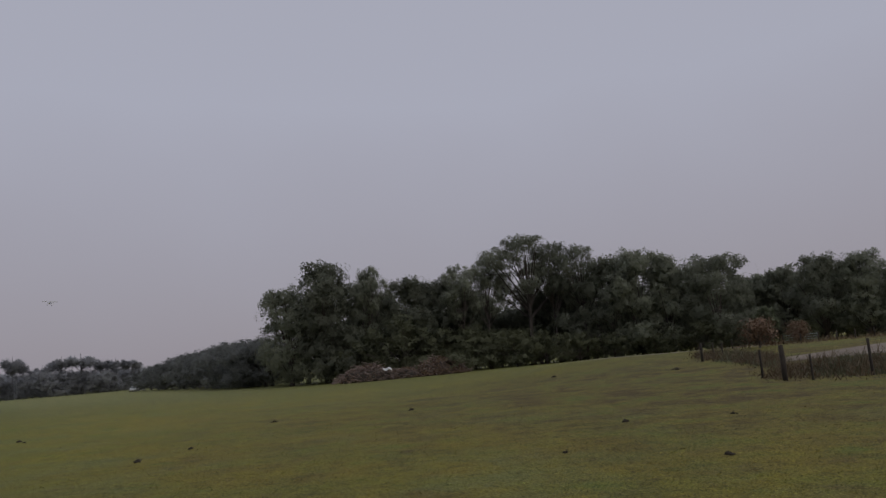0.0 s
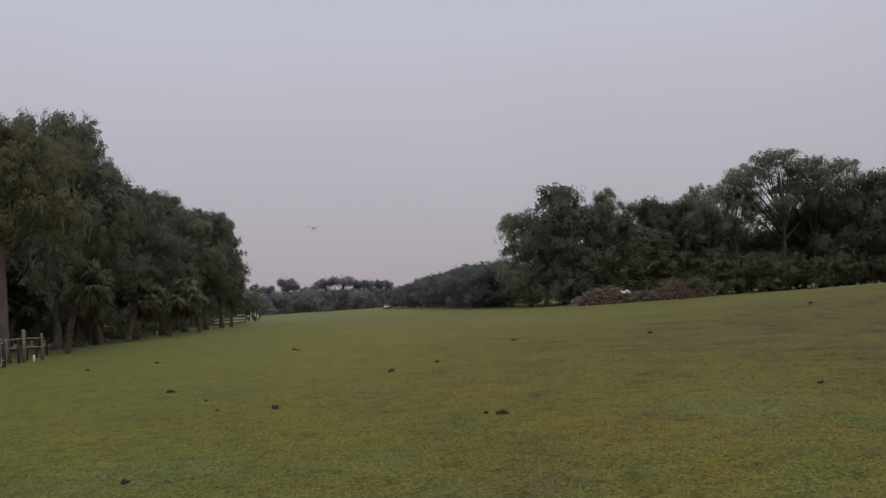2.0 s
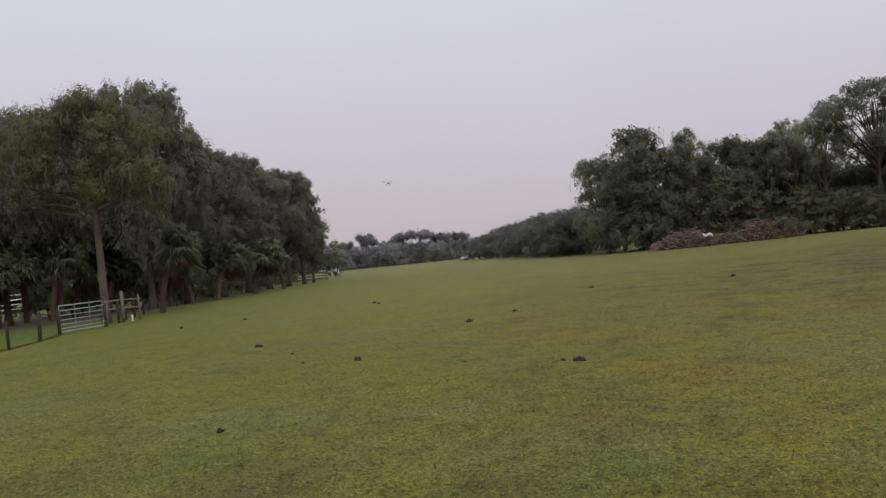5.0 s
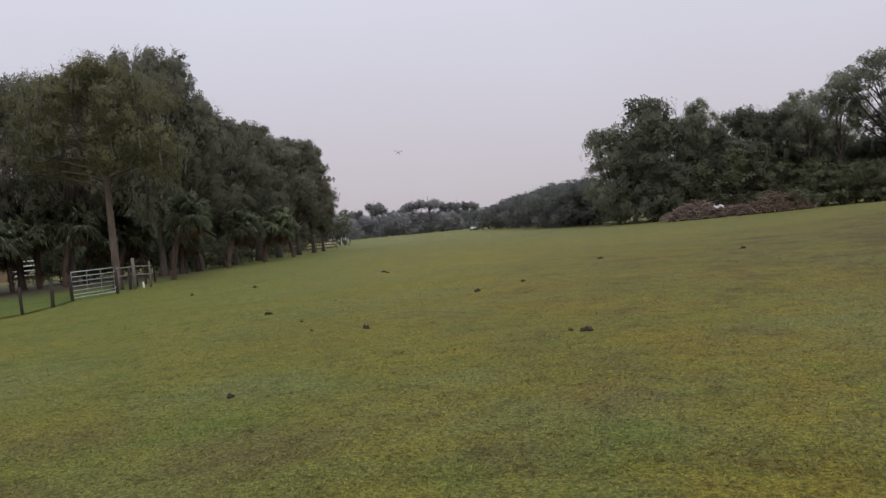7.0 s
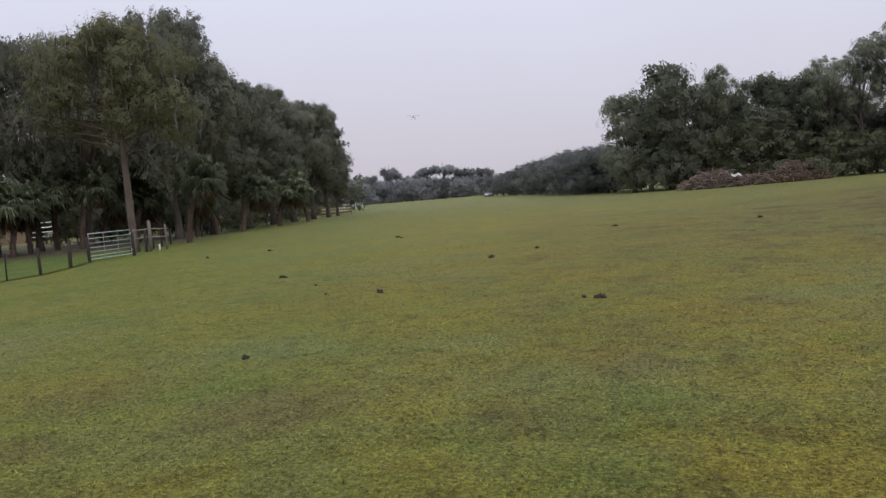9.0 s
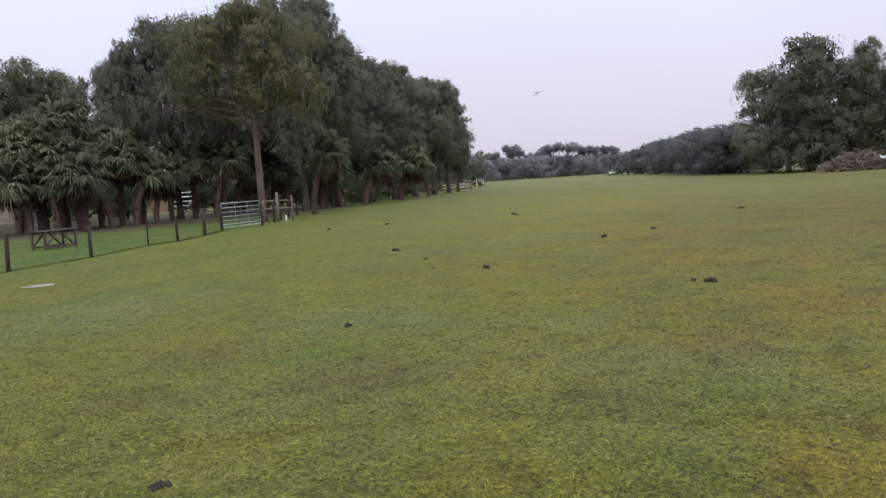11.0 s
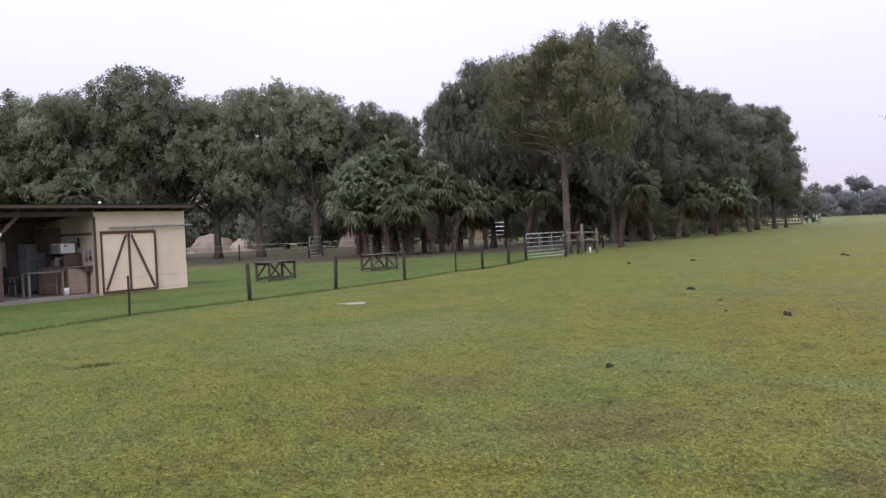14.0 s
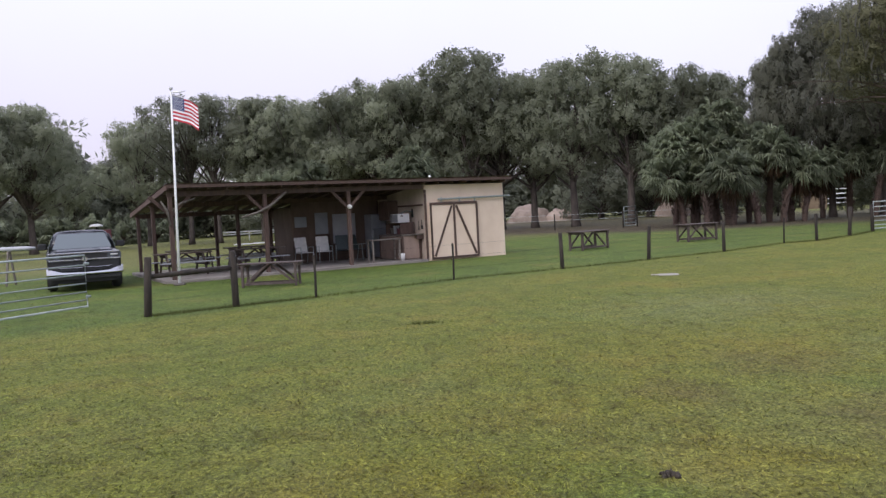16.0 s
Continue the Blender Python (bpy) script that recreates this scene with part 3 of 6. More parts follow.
        part_of("hanging_moss", array_mesh("hanging_moss", vv, ff), M_MOSS, thing, "grey hanging strands of tree moss")["kind"] = "stuff"
    return tagged(thing, label, category, group)


OAK_LABEL = "dark green broad-crowned oak tree at the edge of the pasture"
OAKS = [crown_tree("oak_tree", 10 + i, 14, (12.5, 10.5, 13.5, 11.5)[i], (12, 13, 14, 11)[i], 7200, 0.16, (0.32, 0.38, 0.3, 0.34)[i], 0.38, mat=M_HAZEOAK, moss=70, lobe_r=0.17, fork=0.18, clear=2.9, tuft=14, sprays=4700, spray=0.32, label=OAK_LABEL, group="oak trees") for i in range(4)]
NEAR = [crown_tree("oak_tree", 15 + i, 14, (12.5, 10.5, 11.5)[i], (13, 12, 14)[i], 16000, 0.148, (0.28, 0.34, 0.3)[i], 0.36, moss=90, lobe_r=0.18, fork=0.16, clear=2.6, tuft=18, sprays=7600, spray=0.29, label="tall dark oak tree standing behind the pasture fence", group="oak trees by the fence") for i in range(3)]
SLIM = [crown_tree("oak_tree", 18 + i, 14, 7.0, 14, 9500, 0.15, 0.26, 0.3, moss=60, lobe_r=0.22, fork=0.16, clear=2.2, tuft=16, sprays=4400, spray=0.28, label="tall narrow oak tree in the row behind the pasture fence", group="oak trees by the fence") for i in range(2)]
WOODS = [crown_tree("woodland_tree", 20 + i, 14, (10.5, 9, 11.5)[i], (12, 13, 11)[i], 4600, 0.24, 0.04, 0.3, mat=M_WOODS, low=True, tuft=9, moss=100, lobe_r=0.22, sprays=2300, spray=0.48, label="dark leafy woodland tree, its foliage reaching down to the brush", group="woodland trees") for i in range(3)]
OPEN = [crown_tree("open_crowned_tree", 30 + i, 16, 8.5, 12, 9000, 0.17, 0.5, 0.22, mat=M_WOODS, moss=300, lobe_r=0.15, sprays=900, spray=0.34, label="tall open-crowned tree with gaps and hanging grey moss", group="open-crowned trees") for i in range(2)]
BUSHES = [crown_tree("bush", 40 + i, 4.2, 5.5, 7, 1600, 0.15, 0.05, 0.08, mat=M_BUSH, low=True, sprays=750, spray=0.24, lobe_r=0.24, label="rounded olive-green bush in front of the woods", category="bush", group="bushes") for i in range(2)]
HEDGE = [crown_tree("row_tree", 50 + i, 6.5, 8, 8, 2600, 0.21, 0.06, 0.2, mat=M_HEDGE, low=True, tuft=4, sprays=1500, spray=0.3, lobe_r=0.23, wild=0.06, label="low rounded tree in a row along the pasture, greyed to stand for haze", group="row of low trees") for i in range(2)]
SCRUB = [crown_tree("scrub_tree", 55 + i, 6.5, 8, 6, 500, 0.35, 0.06, 0.2, mat=M_WOODS, low=True, sprays=450, spray=0.55, lobe_r=0.25, label="dark low scrub tree growing behind the oaks", group="scrub behind the oaks") for i in range(2)]
FAR = [crown_tree("distant_tree", 60 + i, 10, 14 if i < 2 else 5.5, 8 if i < 2 else 4, 900 if i < 2 else 400, 0.36, 0.05 if i < 2 else 0.78, 0.14, mat=M_FARTREE, bark=M_FARTREE, tuft=3, low=i < 2, lobe_r=0.21 if i < 2 else 0.16, sprays=1150 if i < 2 else 400, spray=0.56, wild=0.04, label="tree on the far side of the pasture, paled to stand for mist", group="distant trees") for i in range(3)]


def stand(kind, az, r, el, turn=None, wide=1.0):
    """Stand a tree of a kind so that its top reaches the elevation el."""
    x, y = polar(az, r)
    h = 1.7 + r * math.tan(radians(el)) - float(land(np.float64(x), np.float64(y)))
    proto, height = kind
    s = h / height
    t = turn if turn is not None else rng.uniform(0, 360)
    return put(proto, grow(x, y, t, s * wide, s))


# edge of the woods on the right of the first view
for az, r, el in [(11.2, 100, 6.3), (8.6, 98, 7.9), (6.3, 101, 6.4), (2.2, 100, 6.5), (-0.3, 100, 6.2), (-12.6, 98, 6.7), (-14.6, 97, 7.0), (-16.6, 97, 6.3),
                  (-19.8, 96, 6.0), (-26.6, 95, 5.2), (-29.2, 94, 5.0), (-31.8, 94, 4.6), (-35, 94, 5.0), (-38, 94, 5.2)]:
    stand((WOODS[int(rng.integers(3))], 14), az, r, el - 0.2)
for az, r, el in [(10.0, 106, 4.6), (4.2, 107, 5.4), (1.0, 106, 5.5), (-2.3, 104, 5.0), (-4.3, 105, 3.1), (-5.6, 106, 3.6), (-7.2, 104, 4.6), (-8.8, 106, 5.0), (-9.6, 104, 5.2), (-11.2, 104, 5.6), (-18.2, 103, 5.4),
                  (-21.4, 104, 4.3), (-22.8, 104, 4.2), (-24.3, 103, 4.6), (-28, 104, 4.4), (-33, 104, 4.4)]:
    stand((WOODS[int(rng.integers(3))], 14), az, r, el - 0.2)
for az, r, el, wide in [(5.2, 99, 7.4, 0.8), (-1.6, 98, 6.9, 0.9), (-3.6, 99, 7.5, 0.7), (-6.6, 100, 8.7, 1.25), (-8.6, 101, 8.0, 0.9), (-10.6, 100, 7.6, 0.8)]:
    stand((OPEN[int(rng.integers(2))], 16), az, r, el - 0.1, None, wide)
for az, r, el in [(6.8, 97, 1.2), (2.7, 95, 3.5), (0.6, 97, 1.6), (-1.6, 97, 2.4), (-3.4, 96, 2.0), (-5.4, 94, 1.8), (-7.6, 94, 1.2), (-10, 94, 1.2), (-12.5, 94, 1.0), (-15.5, 94, 1.0), (-19, 93, 1.2), (-25, 92, 0.8)]:
    stand((BUSHES[int(rng.integers(2))], 4.2), az, r, el, None, 1.3)
for i in range(18):  # undergrowth closing the woods behind
    stand((SCRUB[i % 2], 6.5), -40 + 2.7 * i, 112 + rng.uniform(-2, 4), 3.3 + rng.uniform(-0.5, 0.8), None, 1.3)
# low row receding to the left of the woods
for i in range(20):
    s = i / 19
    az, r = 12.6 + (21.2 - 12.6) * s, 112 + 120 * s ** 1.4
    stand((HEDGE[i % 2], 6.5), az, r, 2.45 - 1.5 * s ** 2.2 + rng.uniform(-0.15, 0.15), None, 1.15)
# trees across the pasture, the mist before them put into their leaf colour
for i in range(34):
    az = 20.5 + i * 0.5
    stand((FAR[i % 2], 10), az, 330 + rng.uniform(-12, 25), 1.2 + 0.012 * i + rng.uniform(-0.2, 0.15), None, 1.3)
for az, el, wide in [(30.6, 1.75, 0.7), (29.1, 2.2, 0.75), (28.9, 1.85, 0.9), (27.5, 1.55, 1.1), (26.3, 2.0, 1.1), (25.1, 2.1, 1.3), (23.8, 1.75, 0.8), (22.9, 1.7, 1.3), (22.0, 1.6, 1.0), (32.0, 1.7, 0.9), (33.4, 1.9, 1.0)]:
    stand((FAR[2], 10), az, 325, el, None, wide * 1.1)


# ---- trees along the fence and behind the shed ----
NEARS = [1, 0, 2, 1, 0]
for az, r, el, wide in [(45.2, 62, 14.4, 0.6), (48.0, 66, 12.2, 0.65), (51.0, 61, 12.6, 0.68), (54.0, 63, 12.4, 0.6), (56.9, 64, 10.2, 0.6)]:
    stand((NEAR[NEARS.pop()], 14), az, r, el - 0.2, None, wide)
for az, r, el, wide in [(42.2, 66, 11.4, 0.75), (39.6, 76, 9.3, 1.05), (37.9, 84, 8.9, 1.0), (36.4, 90, 8.0, 1.05), (35.0, 95, 7.8, 0.9), (33.9, 99, 7.4, 0.75), (33.2, 104, 4.6, 0.9), (40.6, 80, 7.4, 1.2)]:
    stand((SLIM[int(az * 10) % 2], 14), az, r, el - 0.2, None, wide)
for az, r, el, wide in [(40.4, 73, 0.9, 0.8), (42.6, 70, 1.2, 0.7), (44.8, 71, 1.0, 0.9), (47.2, 72, 1.3, 0.8), (49.6, 70, 0.9, 0.8), (51.6, 72, 1.3, 0.7), (38.4, 86, 0.8, 0.8), (36.6, 93, 0.9, 0.8), (57.4, 74, 1.1, 0.8), (60.0, 76, 0.7, 0.9)]:
    stand((BUSHES[int(rng.integers(2))], 4.2), az, r, el, None, wide * 1.4)
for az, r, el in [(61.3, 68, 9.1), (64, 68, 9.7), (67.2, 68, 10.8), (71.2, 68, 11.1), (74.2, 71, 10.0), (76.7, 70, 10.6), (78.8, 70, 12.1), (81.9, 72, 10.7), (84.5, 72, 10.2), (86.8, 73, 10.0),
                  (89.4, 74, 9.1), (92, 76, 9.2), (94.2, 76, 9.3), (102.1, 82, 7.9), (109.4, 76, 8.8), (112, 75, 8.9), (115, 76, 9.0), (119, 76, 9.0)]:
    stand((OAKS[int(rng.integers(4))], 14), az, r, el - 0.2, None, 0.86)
for az, r, el, wide in [(97.4, 77, 9.2, 1.2), (99.4, 78, 9.0, 1.3)]:
    stand((OPEN[int(rng.integers(2))], 16), az, r, el, None, wide)
for i, az in enumerate((62.6, 66.0, 69.4, 86.6, 92.4)):  # a second rank behind the oaks
    stand((WOODS[i % 3], 14), az, 95 + 3 * (i % 3), 7.2 + rng.uniform(-0.6, 0.6), None, 1.1)
for i in range(12):
    az = 45 + i * 6.4
    if not (102.5 < az < 108.5 or 74 < az < 80):
        stand((SCRUB[i % 2], 6.5), az, 120 + rng.uniform(-4, 6), 6.0 + rng.uniform(-0.8, 0.8), None, 0.9)
for i in range(30):  # low brush closing the view under the crowns
    az = 42 + i * 2.6
    stand((SCRUB[i % 2], 6.5), az, 132 + rng.uniform(-4, 6), 2.6 + rng.uniform(-0.3, 0.5), None, 2.0)
for az in (34.6, 36.0, 37.4, 38.8, 40.2, 41.6, 43.0, 44.4):
    stand((SCRUB[int(rng.integers(2))], 6.5), az, 126 + rng.uniform(-4, 4), 4.6 + rng.uniform(-0.5, 0.5), None, 0.8)
for az, r, el in [(46, 112, 5.0), (48.5, 114, 5.5), (51, 116, 5.5), (53.5, 120, 5.5), (56, 122, 5.5)]:
    stand((WOODS[int(rng.integers(3))], 14), az, r, el)
for az in (96.2, 97.8, 99.6, 101.2, 102.8, 104.6, 106.2):
    stand((SCRUB[int(az * 10) % 2], 6.5), az, 121, 3.2 + rng.uniform(-0.4, 0.5), None, 1.2)
for az, r, el in [(103.6, 112, 5.0), (105.4, 112, 4.6), (107, 108, 5.4)]:
    stand((WOODS[1], 14), az, r, el, None, 1.3)


def cypress():
    ob = crown_tree("cypress_tree", 71, 11.6, 8.6, 26, 34000, 0.105, 0.5, 0.2, mat=M_OLIVE, bark=M_BARKPALE, moss=700, slim=0.38, lobe_r=0.115, fork=0.45, clear=5.4, sprays=5500, spray=0.17,
                    label="tall feathery olive-green tree with straight pale trunk and hanging moss", category="tree")
    r = np.random.default_rng(5)
    bm = bmesh.new()
    for k in range(4):
        p = Vector((-0.1, 0, 5.0 + 0.55 * k))
        step = Vector((-0.85, r.uniform(-0.35, 0.35), r.uniform(0.1, 0.5)))
        line = [p]
        for j in range(6):
            p = p + step * r.uniform(0.8, 1.15) + Vector((0, r.normal(scale=0.16), r.normal(scale=0.14) - 0.06 * j))
            line.append(p)
            if j > 1:
                tip = p + Vector((r.uniform(-0.7, 0.3), r.uniform(-0.6, 0.6), r.uniform(-0.9, 0.35)))
                tube(bm, [p, p.lerp(tip, 0.5) + Vector((0, r.normal(scale=0.08), 0.08)), tip], [0.02, 0.013, 0.004], 4)
        tube(bm, line, [0.075, 0.064, 0.054, 0.044, 0.034, 0.024, 0.01], 5)
    # pale band, taken for tape, as a ring round the trunk
    band = bmesh.new()
    bmesh.ops.create_cone(band, cap_ends=False, segments=14, radius1=0.215, radius2=0.212, depth=0.16, matrix=Matrix.Translation((0.0, 0.0, 2.55)))
    part("bark_scar", band, M_MOSS, ob, "pale band around the trunk", True)
    part("dead_limb", bm, M_BARKPALE, ob, "bare pale twisted dead limbs", True)
    return ob


put(cypress(), grow(*polar(48.5, 44.5), 40, 1.05))


def palm(name, seed, h, fans, label, skirt=18, fan=0.84, stalk=0.98):
    r = np.random.default_rng(seed)
    thing = empty(name)
    bm = bmesh.new()
    bend = r.uniform(0.5, 1.1, 2) * r.choice((-1, 1), 2)
    pts = [(bend[0] * s * s, bend[1] * s * s, -0.15 + (h - 1.1) * s) for s in np.linspace(0, 1, 9)]
    tube(bm, pts, [0.18 + 0.035 * (i % 2) for i in range(9)], 9)
    for i in range(84):  # old leaf boots
        s = r.uniform(0.1, 1.0)
        a = r.uniform(0, 6.28)
        p = Vector((bend[0] * s * s, bend[1] * s * s, -0.15 + (h - 0.6) * s))
        d = Vector((math.cos(a), math.sin(a), 0))
        beam(bm, p + d * 0.13, p + d * 0.3 + Vector((-d.y * 0.08, d.x * 0.08, 0.3)) * r.uniform(0.7, 1.1), 0.075, 0.03)
    part("trunk", bm, M_BARKPALM, thing)
    top = np.array([bend[0], bend[1], h - 1.25 if h > 3 else h - 0.7])

    def fronds(n, el_lo, el_hi, size, reach):
        V, F = [], []
        for i in range(n):
            az = i * 2.399 + r.uniform(-0.2, 0.2)
            el = r.uniform(el_lo, el_hi)
            az += r.uniform(-0.5, 0.5)
            out = np.array([math.cos(az) * math.cos(el), math.sin(az) * math.cos(el), math.sin(el)])
            hub = top + out * reach * r.uniform(0.5, 1.25) + np.array([0, 0, -0.12 * math.cos(el)])
            side = np.array([-math.sin(az), math.cos(az), 0])
            up = np.cross(out, side)
            w = 0.02
            base = len(V)
            V += [top - side * w, top + side * w, hub + side * w, hub - side * w]
            F += [(base, base + 1, base + 2), (base, base + 2, base + 3)]
            n_l = 15
            for k in range(n_l):
                t = (k / (n_l - 1) - 0.5) * 4.1
                d = out * math.cos(t) + side * math.sin(t) + up * (-0.25 * abs(math.sin(t)))
                L = size * (1 - 0.22 * abs(t) / 2) * r.uniform(0.85, 1.1)
                mid = hub + d * L * 0.55
                tip = hub + d * L * 0.95 + np.array([0, 0, -r.uniform(0.15, 0.75) * L])
                q = np.cross(d, up)
                q = q / (np.linalg.norm(q) + 1e-9) * 0.04
                b = len(V)
                V += [hub, mid + q, tip, mid - q]
                F += [(b, b + 1, b + 2), (b, b + 2, b + 3)]
        V = np.array(V)
        return V, np.array(F), soft_normals(V - top + np.array([0, 0, 0.2]), 0.35, 0.55, 1, r)

    part_of("crown", leafy_mesh("crown", *fronds(fans, -1.1, 1.4, fan, stalk)), M_PALM, thing)
    if skirt:
        part_of("dead_fronds", leafy_mesh("dead_fronds", *fronds(skirt, -1.5, -0.95, fan * 1.05, 1.0)), M_DEADFROND, thing, "brown drooping dead palm fronds")
    return tagged(thing, label, "palm tree", "palm trees")


PALMS = [palm("cabbage_palm", 80, 9.2, 78, "tall silvery-green cabbage palm rising above the others"),
         palm("cabbage_palm", 81, 7.3, 72, "silvery-green cabbage palm with drooping fan fronds under the oaks", 26),
         palm("cabbage_palm", 82, 6.1, 72, "grey-green cabbage palm with a skirt of brown dead fronds", 34),
         palm("cabbage_palm", 84, 5.0, 66, "short grey-green cabbage palm with a few brown fronds", 28)]
PALMETTO = palm("palmetto", 83, 1.6, 34, "low clump of green palmetto fans", 0, 0.72, 1.1)
tagged(PALMETTO, "", "palmetto", "palmettos")
for az, r, el, k in [(60.2, 57, 7.5, 0), (61.3, 56, 6.4, 1), (62.6, 56, 5.9, 1), (63.6, 56, 5.2, 2), (59.2, 57, 5.8, 1), (57.9, 57, 4.9, 2), (56.5, 58, 5.1, 2), (64.1, 58, 4.5, 2), (62.9, 56, 4.7, 2), (61.8, 54, 5.0, 2),
                     (60.5, 54, 5.1, 2), (60.2, 53, 3.5, 3), (61.9, 53, 3.4, 3), (58.6, 54, 3.7, 3), (57.0, 55, 3.6, 3), (63.5, 54, 3.5, 3), (55.7, 56, 3.4, 3),
                     (54.6, 61, 2.9, 3), (53.0, 62, 3.7, 2), (51.5, 60, 4.1, 2), (50.2, 63, 2.8, 3), (43.9, 51, 4.4, 2), (43.3, 63, 2.9, 3), (41.9, 65, 2.4, 3), (46.2, 64, 2.6, 3), (48.0, 63, 3.2, 3),
                     (37.5, 75, 2.8, 3), (40.1, 67, 3.0, 3), (35.4, 84, 2.3, 3), (92.6, 55, 4.3, 3), (91.2, 56, 4.5, 3), (94.0, 57, 4.0, 3), (81.4, 57, 5.4, 2), (82.6, 58, 4.7, 2), (-22.4, 90, 1.9, 3)]:
    stand((PALMS[k], (9.2, 7.3, 6.1, 5.0)[k] + 0.35), az, r, el, None, rng.uniform(0.95, 1.2))
for az, r, s in [(103.5, 84, 1.2), (105, 82, 1.4), (106.2, 80, 1.1), (107.5, 84, 1.5), (108.8, 82, 1.2), (110.2, 84, 1.3), (104.2, 88, 1.4), (101.8, 86, 1.0), (111.8, 84, 1.2), (113.5, 82, 1.3)]:
    x, y = polar(az, r + 16)
    put(PALMETTO, grow(x, y, rng.uniform(0, 360), s * 1.2))


# ---- materials of the built things ----
M_CREAM = surface("cream_painted_board", (0.66, 0.52, 0.395), (0.77, 0.63, 0.49), 1.5, 0.7, 0, 0.1, 30, wander=0.04)
M_BROWNWOOD = surface("brown_stained_timber", (0.05, 0.03, 0.024), (0.115, 0.07, 0.053), 4, 0.75, 0, 0.4, 40, (4, 4, 0.6))
M_TABLE = surface("dark_weathered_planks", (0.045, 0.032, 0.028), (0.12, 0.09, 0.078), 5, 0.75, 0, 0.5, 50, (1, 4, 4))
M_GREYWOOD = surface("weathered_timber", (0.10, 0.085, 0.07), (0.24, 0.21, 0.18), 5, 0.85, 0, 0.5, 50, (1, 4, 4))
M_POST = surface("dark_fence_wood", (0.017, 0.014, 0.011), (0.055, 0.044, 0.035), 6, 0.9, 0, 0.6, 40, (2, 2, 0.5))
M_ROOF = surface("rusty_roof_iron", (0.09, 0.05, 0.035), (0.21, 0.14, 0.11), 2, 0.6, 0.3, 0.15, 30)
M_CONCRETE = surface("concrete_slab", (0.13, 0.115, 0.10), (0.24, 0.215, 0.19), 1.2, 0.9, 0, 0.3, 40)
M_GALV = surface("galvanised_tube", (0.27, 0.31, 0.30), (0.42, 0.46, 0.45), 5, 0.55, 0.35, 0.05, 60)
M_WHITE = surface("white_enamel", (0.68, 0.68, 0.68), (0.80, 0.80, 0.80), 3, 0.4, 0, 0.03, 40)
M_BLACK = surface("black_rubber", (0.015, 0.015, 0.016), (0.035, 0.035, 0.036), 6, 0.8, 0, 0.2, 60)
M_WEBBING = surface("white_chair_webbing", (0.55, 0.54, 0.52), (0.70, 0.69, 0.67), 8, 0.8, 0, 0.3, 90)
M_TEAL = surface("dark_teal_plastic", (0.016, 0.028, 0.03), (0.03, 0.048, 0.05), 6, 0.5)
M_SIDE = surface("weathered_tan_boards", (0.4, 0.32, 0.26), (0.56, 0.46, 0.38), 2.2, 0.8, 0, 0.2, 40, (1, 1, 0.4))
M_BOARD = surface("brown_wall_boards", (0.075, 0.05, 0.038), (0.14, 0.098, 0.075), 3, 0.8, 0, 0.3, 40, (1, 1, 0.3))
M_PALEBLUE = surface("pale_blue_panel", (0.165, 0.18, 0.2), (0.25, 0.265, 0.285), 2, 0.6, 0, 0.05, 40)
# sky's reflection on the wet seats, painted as a pale bluish grey
M_SEAT = surface("sky_sheen_bench_planks", (0.2, 0.21, 0.23), (0.34, 0.35, 0.375), 4, 0.55, 0, 0.3, 50, (1, 4, 4))
M_NOTICE = surface("pale_notice_board", (0.33, 0.34, 0.36), (0.44, 0.45, 0.47), 2, 0.7, 0, 0.05, 40)
M_PLY = surface("tan_plywood", (0.20, 0.14, 0.11), (0.32, 0.235, 0.19), 3, 0.8, 0, 0.2, 40, (1, 1, 0.4))
M_MAROON = surface("dark_red_plastic", (0.10, 0.02, 0.025), (0.16, 0.035, 0.04), 5, 0.5)
M_TRUCK = surface("dark_truck_paint", (0.012, 0.013, 0.018), (0.022, 0.024, 0.032), 1.5, 0.3, 0.0, 0.0, 40, coat=0.35)
M_TRUCK.node_tree.nodes["Principled BSDF"].inputs["Specular IOR Level"].default_value = 0.3
M_CHROME = plain("chrome", (0.55, 0.56, 0.58), 0.2, 1.0)
# glass colour lifted to stand in for part of the sky's reflection
M_GLASS = plain("sky_tinted_window_glass", (0.16, 0.185, 0.19), 0.1, 0.3)
M_GLASS.node_tree.nodes["Principled BSDF"].inputs["Specular IOR Level"].default_value = 0.45
M_LAMP = plain("headlamp_lens", (0.07, 0.08, 0.09), 0.12)
M_RED = surface("flag_red", (0.42, 0.03, 0.05), (0.55, 0.05, 0.07), 4, 0.8, 0, 0.1, 60)
M_FLAGWHITE = surface("flag_white", (0.66, 0.66, 0.68), (0.8, 0.8, 0.82), 4, 0.8, 0, 0.1, 60)
M_NAVY = surface("flag_navy", (0.035, 0.045, 0.13), (0.06, 0.07, 0.18), 4, 0.8, 0, 0.1, 60)
M_DUNG = surface("dark_dung", (0.018, 0.014, 0.010), (0.06, 0.048, 0.034), 14, 0.95, 0, 0.8, 60)
M_SAND = surface("pale_sand", (0.26, 0.2, 0.16), (0.42, 0.335, 0.275), 1.5, 0.95, 0, 0.5, 20)
M_TRACK = surface("sandy_track", (0.19, 0.15, 0.11), (0.32, 0.265, 0.205), 0.8, 0.95, 0, 0.4, 8)
M_STICK = surface("dry_branches", (0.09, 0.066, 0.054), (0.29, 0.22, 0.185), 4, 0.9, 0, 0.4, 30, wander=0.4)
M_TANWOOD = surface("tan_planks", (0.22, 0.155, 0.10), (0.33, 0.245, 0.165), 4, 0.85, 0, 0.3, 40, (1, 3, 3))
M_PLANEBLUE = surface("aircraft_blue", (0.05, 0.12, 0.28), (0.07, 0.16, 0.34), 3, 0.4)


